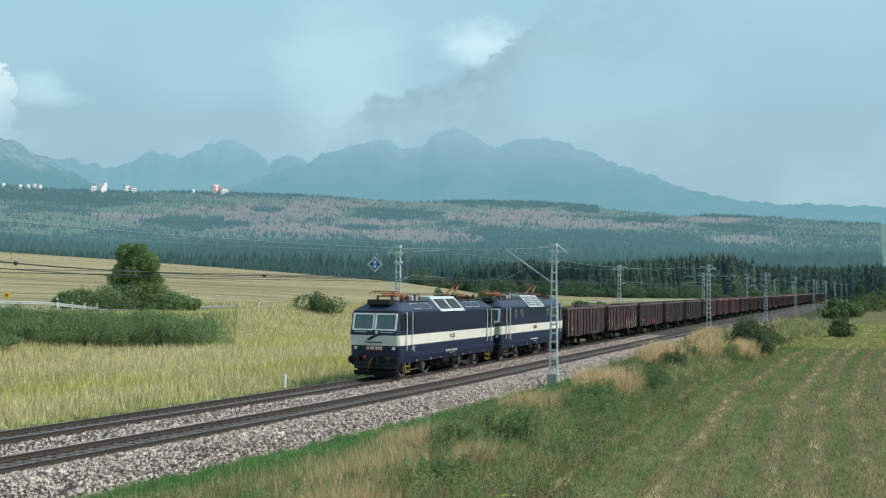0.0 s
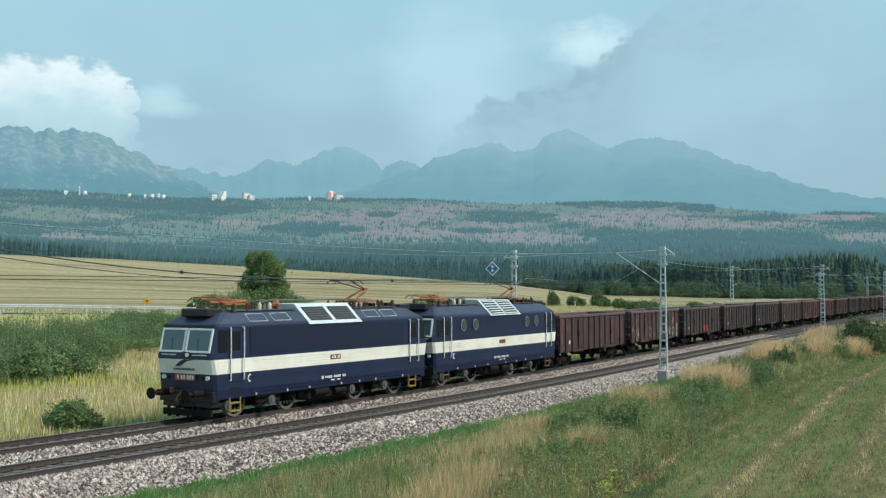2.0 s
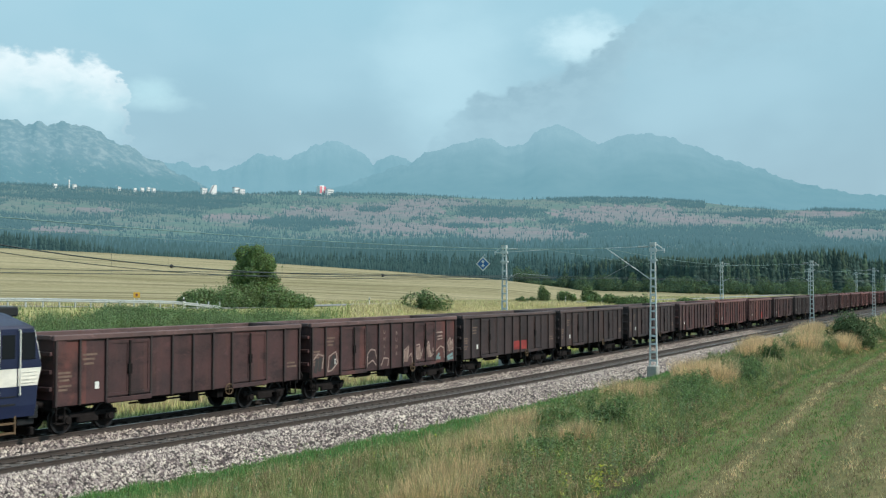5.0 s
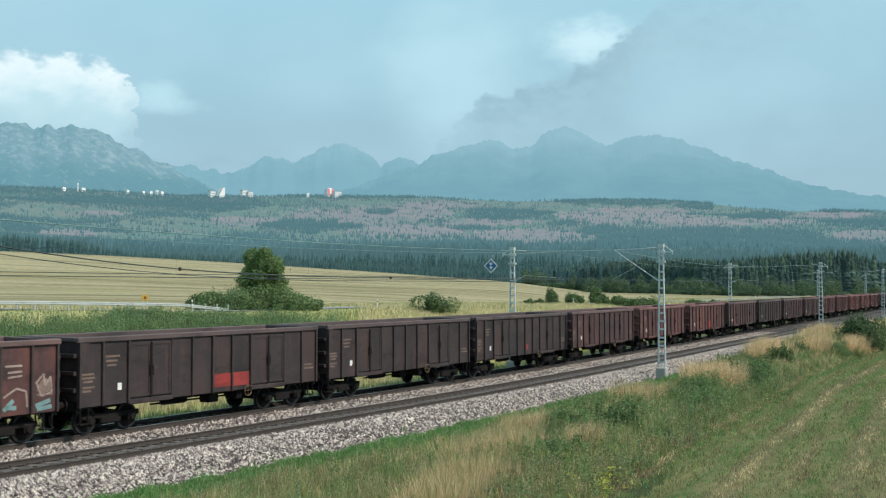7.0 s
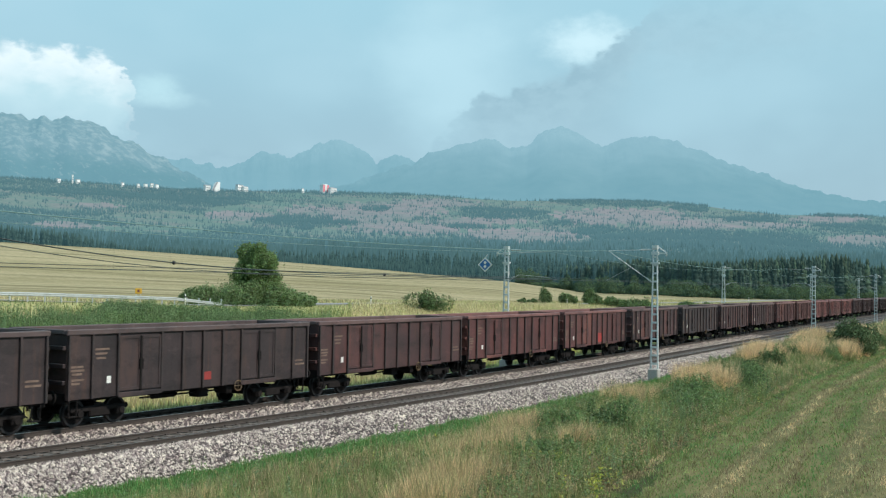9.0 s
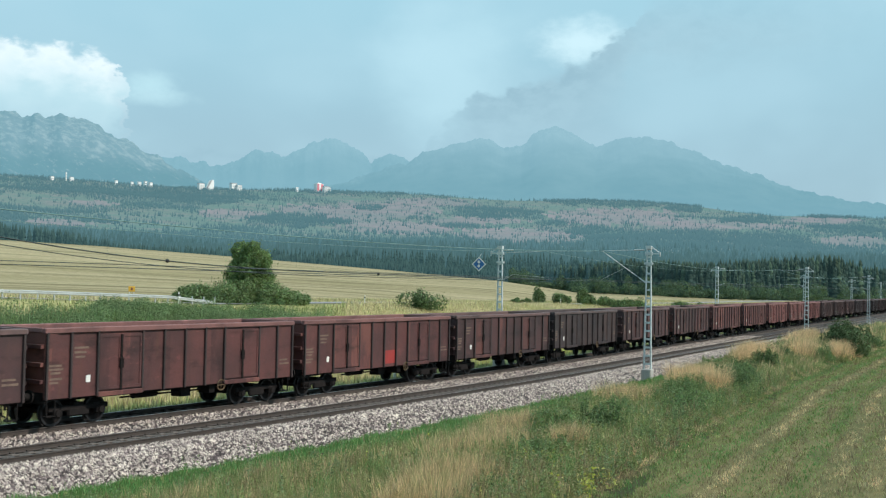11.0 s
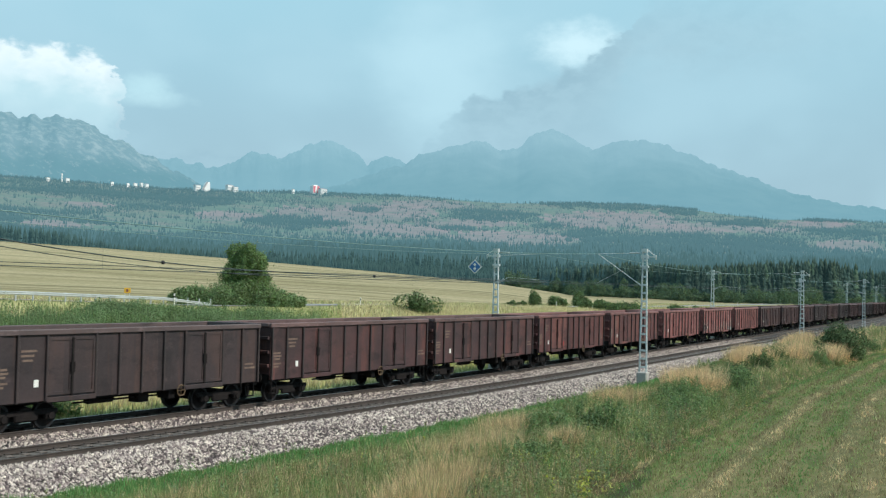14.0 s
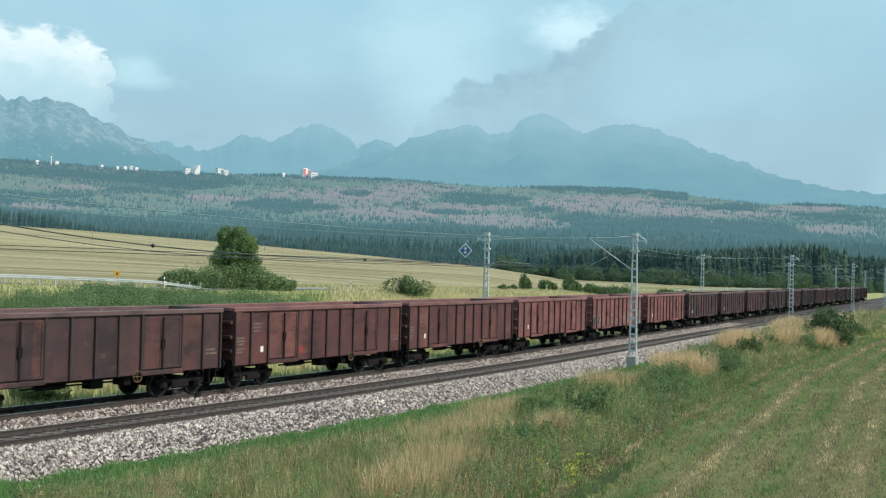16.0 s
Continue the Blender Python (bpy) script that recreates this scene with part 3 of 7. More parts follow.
# ---- overhead line ----
def make_mast(far_side):
    """A four-legged lattice mast whose cantilever reaches over its track (+Y)."""
    mast = new("catenary_mast")
    for e in (-1, 1):
        bm = bmesh.new()
        lo = [bm.verts.new((x, e * 0.225 + y, -0.4)) for x, y in ((-0.085, -0.035), (0.085, -0.035), (0.085, 0.035), (-0.085, 0.035))]
        hi = [bm.verts.new((x, e * 0.115 + y, 7.45)) for x, y in ((-0.06, -0.03), (0.06, -0.03), (0.06, 0.03), (-0.06, 0.03))]
        for i in range(4):
            bm.faces.new((lo[i], lo[(i + 1) % 4], hi[(i + 1) % 4], hi[i]))
        bm.faces.new(hi)
        part("leg", bm, GALV, mast)
    src = None
    for i in range(15):
        z = 0.30 + i * 0.5
        q = 0.22 - 0.105 * (z / 7.45)
        for x in (-0.075, 0.075):
            m = Matrix.Translation((x * (1 - 0.035 * i * 0.5), 0, z)) @ Matrix.Diagonal((1, q, 1, 1))
            if src is None:
                bm = bmesh.new()
                box(bm, -0.008, 0.008, -1, 1, -0.055, 0.055)
                src = part("batten", bm, GALV, mast)
                src.matrix_basis = m
            else:
                share("batten", src, mast, m)
    bm = bmesh.new()
    box(bm, -0.32, 0.32, -0.32, 0.32, -1.3, 0.0, bevel=0.06)
    part("foundation", bm, CONCRETE, mast, "weathered concrete foundation")
    bm = bmesh.new()
    box(bm, -0.14, 0.14, -0.17, 0.17, 7.30, 7.5)
    rod(bm, (0.0, -0.16, 7.44), (0.0, -0.66, 7.06), 0.024, 5)
    part("mast_head", bm, GALV, mast)
    bm = bmesh.new()
    box(bm, -0.05, 0.05, -0.72, 0.16, 6.98, 7.05)
    box(bm, -0.12, 0.12, -0.21, 0.21, 6.92, 7.12)
    part("top_arm", bm, GALV, mast)
    bm = bmesh.new()
    rod(bm, (0.0, -0.69, 6.85), (0.0, -0.69, 7.12), 0.045, 6)
    part("post_insulator", bm, LINE_PORCELAIN, mast)
    bm = bmesh.new()
    box(bm, -0.12, 0.12, -0.24, 0.24, 6.36, 6.48)
    part("collar", bm, GALV, mast)
    if far_side:
        arms = (("tie_rod", (0, 0.18, 7.05), (0, 2.98, 7.16), 0.012), ("cantilever", (0, 0.18, 5.2), (0, 0.9, 5.62), 0.018), ("steady_arm", (0, 0.9, 5.62), (0, 3.1, 5.48), 0.009))
    else:
        arms = (("cantilever", (0, 0.18, 5.25), (0, 2.98, 7.16), 0.023), ("tie_rod", (0, 0.16, 7.25), (0, 2.98, 7.18), 0.012), ("steady_arm", (0, 1.5, 6.15), (0, 3.1, 5.34), 0.008))
    for name, lo, hi, r in arms:
        bm = bmesh.new()
        rod(bm, lo, hi, r, 6)
        part(name, bm, GALV, mast)
    for a, b in (((0, 0.2, 5.26), (0, 0.55, 5.5)), ((0, 0.30, 7.25), (0, 0.95, 7.24))):
        bm = bmesh.new()
        rod(bm, a, b, 0.045, 8)
        part("insulator", bm, LINE_PORCELAIN, mast)
    return mast


LINE_PORCELAIN = material("line_insulator", (0.50, 0.54, 0.54), (0.36, 0.39, 0.39), 0.3)
first = make_mast(False)
tagged(first, "galvanised lattice catenary mast on a concrete base", "catenary mast", group="catenary masts")
first.matrix_basis = line_pose(66.4, MAST_O)
copy_thing(first, line_pose(6.6, MAST_O))
plain = make_mast(True)
tagged(plain, "galvanised lattice catenary mast on a concrete base", "catenary mast", group="catenary masts")
plain.matrix_basis = line_pose(66.4 + 59.8, MAST_O)
for i in range(2, 9):
    copy_thing(plain, line_pose(66.4 + 59.8 * i, MAST_O))
other = make_mast(True)
tagged(other, "galvanised lattice catenary mast on a concrete base", "catenary mast", group="catenary masts")
other.matrix_basis = line_pose(67.6, MAST2_O, 0, 180)
for i in [-1] + list(range(1, 8)):
    copy_thing(other, line_pose(67.6 + 61.6 * i, MAST2_O, 0, 180))


def make_wire(name, o, z_at, s0, s1, r, mat, label, side=0.0, step=2.0):
    verts, faces = [], []
    n = int((s1 - s0) / step)
    for i in range(n + 1):
        s = s0 + (s1 - s0) * i / n
        p, a = line_at(s, o, z_at(s))
        nx, ny = -math.sin(a), math.cos(a)
        for dy, dz in ((-r, 0), (0, r), (r, 0), (0, -r)):
            verts.append((p.x + nx * dy, p.y + ny * dy, p.z + dz))
    for i in range(n):
        for k in range(4):
            faces.append((i * 4 + k, i * 4 + (k + 1) % 4, i * 4 + 4 + (k + 1) % 4, i * 4 + 4 + k))
    ob = mesh_object(name, verts, faces, [mat])
    tagged(ob, label, "overhead wire", group="overhead wires")
    return ob


def sag(s, start, span, top, dip):
    u = ((s - start) / span) % 1.0
    return top - 4 * dip * u * (1 - u)


def make_wires():
    for o, start, span, contact, mat in ((NEAR_O, 66.4, 59.8, 5.27, WIRE_PALE), (FAR_O, 67.6, 61.6, 5.44, WIRE_PALE)):
        top = lambda s, a=start, b=span: sag(s, a, b, 7.18, 0.58)
        low = lambda s, c=contact, a=start, b=span: sag(s, a, b, c + 0.02, 0.05)
        m = make_wire("messenger_wire", o, top, -52, 500, 0.015 if o == NEAR_O else 0.008, mat, "greenish weathered catenary messenger wire")
        make_wire("contact_wire", o, low, -52, 500, 0.012, WIRE, "dark copper contact wire above the track")
        for i in range(70):
            s = start - span * 1.5 + (i + 0.5) * 8.5
            if s > 330:
                break
            p, a = line_at(s, o)
            bm = bmesh.new()
            rod(bm, (p.x, p.y, low(s)), (p.x, p.y, top(s)), 0.003, 4)
            part("dropper", bm, WIRE, m)
    # a pair of wires that leaves the far track and climbs to its anchor
    lift = lambda s: 5.36 + (6.35 * max(0.0, (48 - s) / 48.0) ** 3.1 if s > 21 else 1.05 + 0.075 * (21 - s))
    w = make_wire("anchor_wire", FAR_O + 0.35, lift, 6, 70, 0.022, WIRE, "thick dark anchor wire rising from the far track", step=1.0)
    make_wire("anchor_wire", FAR_O + 0.5, lambda s: lift(s) - 0.16 - 0.003 * max(0, 45 - s), 6, 70, 0.014, WIRE, "thin dark anchor wire rising from the far track", step=1.0)
    for s in (31.0, 46.5):
        bm = bmesh.new()
        p = line_at(s, FAR_O + 0.35, lift(s))[0]
        bmesh.ops.create_icosphere(bm, subdivisions=1, radius=0.085, matrix=Matrix.Translation(p))
        part("ball_insulator", bm, BLACK_IRON, w)
    # hangs on the messenger wire: blue diamond board with white marks
    sign = new("diamond_board")
    p, a = line_at(57.6, FAR_O + 0.1)
    sign.matrix_basis = pose(p.x, p.y, 6.10, 0, 0, math.degrees(a) + 14)
    d = pose(0, 0, 0, 45, 0, 0)
    for name, h, x, mat in (("rim", 0.30, 0.0, WHITE), ("board", 0.238, -0.012, SIGN_BLUE)):
        bm = bmesh.new()
        box(bm, x - 0.01, x + 0.01, -h, h, -h, h)
        part(name, bm, mat, sign).matrix_basis = d
    for y, z in ((0.085, 0.085), (-0.075, -0.075)):
        bm = bmesh.new()
        box(bm, -0.034, -0.022, y - 0.072, y + 0.072, z - 0.072, z + 0.072)
        part("white_mark", bm, WHITE, sign).matrix_basis = d
    bm = bmesh.new()
    rod(bm, (0, 0, 0.36), (0.05, -0.12, 0.60), 0.012, 4)
    part("hanger", bm, GALV, sign)
    tagged(sign, "blue diamond board with white squares on the wire", "railway sign")


SIGN_BLUE = material("sign_blue", (0.03, 0.15, 0.36), (0.022, 0.115, 0.28), 0.5)
BLACK_IRON = material("black_iron", (0.02, 0.02, 0.02), (0.012, 0.012, 0.012), 0.6)
make_wires()


# ---- the train ----
def paint(name, base, dark, rust=(0.10, 0.045, 0.028), rough=0.55, streak=0.45, dust=None, panels=None):
    """Old vehicle paint: streaks that run down, rust blotches, dust towards grain; panels: the tone of those that have faded."""
    m = bpy.data.materials.new(name)
    m.use_nodes = True
    n = Nodes(m.node_tree)
    co = n.add("ShaderNodeTexCoord").outputs["Object"]
    shift = n.add("ShaderNodeObjectInfo").outputs["Random"]
    off = n.add("ShaderNodeCombineXYZ", {0: n.math("MULTIPLY", shift, 37.0), 1: n.math("MULTIPLY", shift, 11.0), 2: 0.0}).outputs[0]
    p = n.add("ShaderNodeVectorMath", {0: co, 1: off}, operation="ADD").outputs[0]
    tall = n.add("ShaderNodeMapping", {0: p, 3: (5.0, 5.0, 0.45)}).outputs[0]
    run = n.noise(tall, 1.0, 5.0, 0.6)
    big = n.noise(p, 0.7, 4.0)
    small = n.noise(p, 22.0, 4.0, 0.65)
    col = n.mix(n.ramp(big, 0.3, 0.7), dark, base)
    col = n.mix(n.ramp(run, 0.52, 0.75, 0.0, streak), col, rust)
    col = n.mix(n.ramp(small, 0.60, 0.78, 0.0, streak * 0.8), col, dust or tuple(min(1, c * 1.9) for c in base))
    if panels:
        sep = n.add("ShaderNodeSeparateXYZ", {0: p})
        cell = n.math("FLOOR", n.math("DIVIDE", sep.outputs[0], 1.05))
        chance = n.add("ShaderNodeTexWhiteNoise", {"W": n.math("MULTIPLY_ADD", shift, 91.0, cell)}, noise_dimensions="1D").outputs["Value"]
        faded = n.noise(n.add("ShaderNodeMapping", {0: p, 3: (1.2, 1.2, 0.5)}).outputs[0], 1.0, 5.0, 0.6)
        col = n.mix(n.math("MULTIPLY", n.ramp(chance, 0.50, 1.0, 0.0, 0.75), n.ramp(faded, 0.38, 0.58)), col, panels)
        col = n.mix(n.math("MULTIPLY", n.ramp(chance, 0.35, 0.0, 0.0, 0.7), n.ramp(faded, 0.62, 0.42)), col, tuple(c * 0.55 for c in dark))
    soot = n.noise(n.add("ShaderNodeMapping", {0: p, 3: (0.55, 0.55, 1.3)}).outputs[0], 1.0, 6.0, 0.68)
    col = n.mix(n.ramp(soot, 0.50, 0.68, 0.0, min(0.75, streak * 1.6)), col, tuple(c * 0.42 for c in dark))
    worn = n.noise(n.add("ShaderNodeMapping", {0: p, 1: (9.0, 3.0, 5.0), 3: (1.6, 1.6, 2.6)}).outputs[0], 1.0, 7.0, 0.7)
    col = n.mix(n.ramp(worn, 0.58, 0.70, 0.0, min(0.6, streak * 1.2)), col, tuple(min(1, c * 1.75) for c in base))
    b = n.add("ShaderNodeBsdfPrincipled", {"Base Color": col, "Roughness": n.ramp(small, 0.2, 0.8, rough - 0.1, rough + 0.2)})
    bp = n.add("ShaderNodeBump", {"Height": small, "Distance": 0.004, "Strength": 0.4})
    n.t.links.new(bp.outputs[0], b.inputs["Normal"])
    n.add("ShaderNodeOutputMaterial", {0: b.outputs[0]})
    return m


PAINTS = {
    "dark": (paint("paint_dark_brown", (0.046, 0.030, 0.031), (0.028, 0.0195, 0.021), panels=(0.068, 0.038, 0.033)), "grimy dark brown"),
    "brown": (paint("paint_brown", (0.076, 0.034, 0.034), (0.045, 0.025, 0.026), panels=(0.145, 0.050, 0.040)), "dull reddish-brown"),
    "red": (paint("paint_oxide_red", (0.116, 0.040, 0.037), (0.070, 0.029, 0.029), panels=(0.205, 0.076, 0.060)), "oxide-red"),
    "pale": (paint("paint_faded_red", (0.225, 0.078, 0.070), (0.150, 0.054, 0.050), (0.36, 0.22, 0.20), streak=0.55), "faded pinkish-red"),
}
NAVY = paint("paint_navy", (0.0105, 0.0180, 0.058), (0.0075, 0.0130, 0.044), (0.016, 0.018, 0.040), rough=0.42, streak=0.15)
# roof slopes: lighter blue, the light from above put into the paint
LIT_ROOF = paint("paint_roof_blue", (0.034, 0.048, 0.088), (0.026, 0.036, 0.068), (0.06, 0.06, 0.08), rough=0.5, streak=0.3)
CREAM = paint("paint_cream", (0.82, 0.80, 0.71), (0.72, 0.70, 0.62), (0.42, 0.39, 0.32), rough=0.42, streak=0.18, dust=(0.5, 0.48, 0.42))
GRILLE = material("matt_grille", (0.0075, 0.0115, 0.038), (0.0055, 0.0085, 0.028), 0.45)
BLACK = material("black_paint", (0.014, 0.014, 0.016), (0.008, 0.008, 0.009), 0.5)
RED_PLATE = material("red_plate", (0.34, 0.05, 0.05), (0.26, 0.04, 0.04), 0.5)
BROWN_PLATE = material("brown_plate", (0.19, 0.060, 0.05), (0.13, 0.042, 0.036), 0.5)
RED_PATCH = paint("red_patch_paint", (0.33, 0.035, 0.03), (0.22, 0.03, 0.028), (0.09, 0.03, 0.025), streak=0.35)
FADED = material("faded_lettering", (0.22, 0.15, 0.115), (0.10, 0.066, 0.052), 0.8)
PALE_SPRAY = material("pale_spray", (0.44, 0.35, 0.30), (0.17, 0.11, 0.095), 0.7, scale=2.0, fine=12.0)
FADED_SPRAY = material("faded_spray", (0.30, 0.22, 0.18), (0.14, 0.085, 0.075), 0.7, scale=2.0, fine=12.0)
TEAL_SPRAY = material("teal_spray", (0.20, 0.34, 0.34), (0.13, 0.20, 0.20), 0.7, scale=2.0, fine=12.0)
DARK_SPRAY = material("dark_spray", (0.045, 0.04, 0.04), (0.03, 0.028, 0.028), 0.7)
ORANGE = material("orange_pantograph", (0.42, 0.16, 0.055), (0.15, 0.058, 0.03), 0.6, scale=2.0, fine=16.0)
YELLOW = material("yellow_step", (0.36, 0.26, 0.06), (0.18, 0.13, 0.04), 0.6)
BRONZE = material("bronze_step", (0.16, 0.10, 0.05), (0.09, 0.06, 0.035), 0.6)
PORCELAIN = material("insulator", (0.10, 0.05, 0.04), (0.07, 0.035, 0.03), 0.3)
GREY_METAL = material("grey_metal", (0.15, 0.15, 0.145), (0.075, 0.075, 0.072), 0.5, metal=0.3)
RIM_GREY = material("tyre_rim", (0.27, 0.26, 0.25), (0.16, 0.155, 0.15), 0.4, metal=0.6)
PALE_FRAME = material("pale_frame_paint", (0.62, 0.68, 0.70), (0.48, 0.53, 0.55), 0.5)
LAMP = material("lamp_glass", (0.80, 0.80, 0.76), (0.70, 0.70, 0.67), 0.15)


def glass(name, tint, rough=0.05, spec=0.9):
    m = bpy.data.materials.new(name)
    m.use_nodes = True
    n = Nodes(m.node_tree)
    b = n.add("ShaderNodeBsdfPrincipled", {"Base Color": (*tint, 1), "Roughness": rough, "Specular IOR Level": spec})
    n.add("ShaderNodeOutputMaterial", {0: b.outputs[0]})
    return m


PANE = glass("windscreen_glass", (0.060, 0.105, 0.115))
PORT_PANE = glass("porthole_glass", (0.045, 0.075, 0.080), 0.12, 0.6)
RING_GREY = material("porthole_ring", (0.34, 0.36, 0.37), (0.24, 0.25, 0.26), 0.45, metal=0.3)
DARK_PANE = glass("dark_side_glass", (0.010, 0.012, 0.015), 0.25, 0.25)


def boxes(*args):
    bm = bmesh.new()
    for a in args:
        box(bm, *a)
    return bm


def wheel_mesh(r, half, spokes, n=20):
    """A wheelset round the Y axis: two wheels, tyres and the axle."""
    bm = bmesh.new()
    rod(bm, (0, -half, 0), (0, half, 0), 0.08, 8, 0)
    for e in (-1, 1):
        y = e * (half - 0.06)
        ring = []
        for i in range(n):
            a = 2 * math.pi * i / n
            row = []
            for rr, dy in ((r * 0.84, -0.065), (r, -0.065), (r, 0.05), (r + 0.03, 0.065), (r * 0.84, 0.065)):
                row.append(bm.verts.new((rr * math.cos(a), y - e * dy, rr * math.sin(a))))
            ring.append(row)
        for i in range(n):
            p, q = ring[i], ring[(i + 1) % n]
            for k in range(5):
                f = bm.faces.new((p[k], p[(k + 1) % 5], q[(k + 1) % 5], q[k]))
                f.material_index = 1
        if spokes:
            rod(bm, (0, y - 0.08, 0), (0, y + 0.08, 0), r * 0.27, 12, 0)
            for i in range(spokes):
                a = 2 * math.pi * i / spokes
                rod(bm, (r * 0.2 * math.cos(a), y, r * 0.2 * math.sin(a)), (r * 0.87 * math.cos(a), y, r * 0.87 * math.sin(a)), 0.045, 4, 0)
        else:
            rod(bm, (0, y - 0.03, 0), (0, y + 0.03, 0), r * 0.86, n, 0)
            rod(bm, (0, y - 0.08, 0), (0, y + 0.08, 0), r * 0.25, 10, 0)
    bm.normal_update()
    return bm


def stroke(bm, pts, y, width):
    """A flat painted line through (x, z) points on a side wall."""
    for (x0, z0), (x1, z1) in zip(pts, pts[1:]):
        dx, dz = x1 - x0, z1 - z0
        k = math.hypot(dx, dz) or 1
        nx, nz = -dz / k * width / 2, dx / k * width / 2
        v = [bm.verts.new((x0 + nx, y, z0 + nz)), bm.verts.new((x1 + nx, y, z1 + nz)), bm.verts.new((x1 - nx, y, z1 - nz)), bm.verts.new((x0 - nx, y, z0 - nz))]
        bm.faces.new(v)


def buffers(thing, ends, z=1.06, gap=0.875, reach=0.62):
    first = None
    for x, e in ends:
        for y in (-gap, gap):
            if first is None:
                bm = bmesh.new()
                rod(bm, (0, 0, 0), (reach * 0.62, 0, 0), 0.125, 12)
                rod(bm, (0.25, 0, 0), (reach - 0.04, 0, 0), 0.075, 10)
                rod(bm, (reach - 0.05, 0, 0), (reach, 0, 0), 0.22, 14)
                first = part("buffer", bm, UNDER, thing, "greasy black buffer")
                ob = first
            else:
                ob = share("buffer", first, thing, Matrix())
                ob["label"] = first["label"]
            ob.matrix_basis = pose(x, y, z, 0, 0, 0 if e > 0 else 180)
    bm = bmesh.new()
    rod(bm, (0, 0, 0), (0.35, 0, 0), 0.05, 6)
    rod(bm, (0.3, 0, 0.02), (0.42, 0, -0.30), 0.035, 6)
    rod(bm, (0.42, 0, -0.30), (0.32, 0, -0.45), 0.035, 6)
    hook = part("coupling_hook", bm, UNDER, thing)
    hook.matrix_basis = pose(ends[0][0], 0, 1.04, 0, 0, 0 if ends[0][1] > 0 else 180)
    other = share("coupling_hook", hook, thing, pose(ends[1][0], 0, 1.04, 0, 0, 0 if ends[1][1] > 0 else 180))
    hose = None
    for x, e in ends:
        for y in (-0.35, 0.35):
            if hose is None:
                bm = bmesh.new()
                pts = [(0, 0, 0), (0.18, 0, -0.08), (0.25, 0, -0.3), (0.2, 0, -0.55), (0.08, 0, -0.62)]
                for a, b in zip(pts, pts[1:]):
                    rod(bm, a, b, 0.03, 5)
                hose = part("brake_hose", bm, BLACK, thing)
                ob = hose
            else:
                ob = share("brake_hose", hose, thing, Matrix())
            ob.matrix_basis = pose(x, y, 0.92, 0, 0, 0 if e > 0 else 180)




# ribs: grime with shadow painted in, darker than the walls
SHADED_GRIME = paint("grimy_rib_paint", (0.050, 0.033, 0.032), (0.032, 0.024, 0.024), streak=0.3)
# top rails: dust with sunlight painted in, lighter than each wagon's coat
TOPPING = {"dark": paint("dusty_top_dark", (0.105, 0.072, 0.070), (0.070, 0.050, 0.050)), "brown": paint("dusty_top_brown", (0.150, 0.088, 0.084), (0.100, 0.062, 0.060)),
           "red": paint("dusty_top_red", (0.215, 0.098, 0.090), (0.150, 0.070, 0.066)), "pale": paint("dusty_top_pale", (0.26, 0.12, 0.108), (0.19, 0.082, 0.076))}


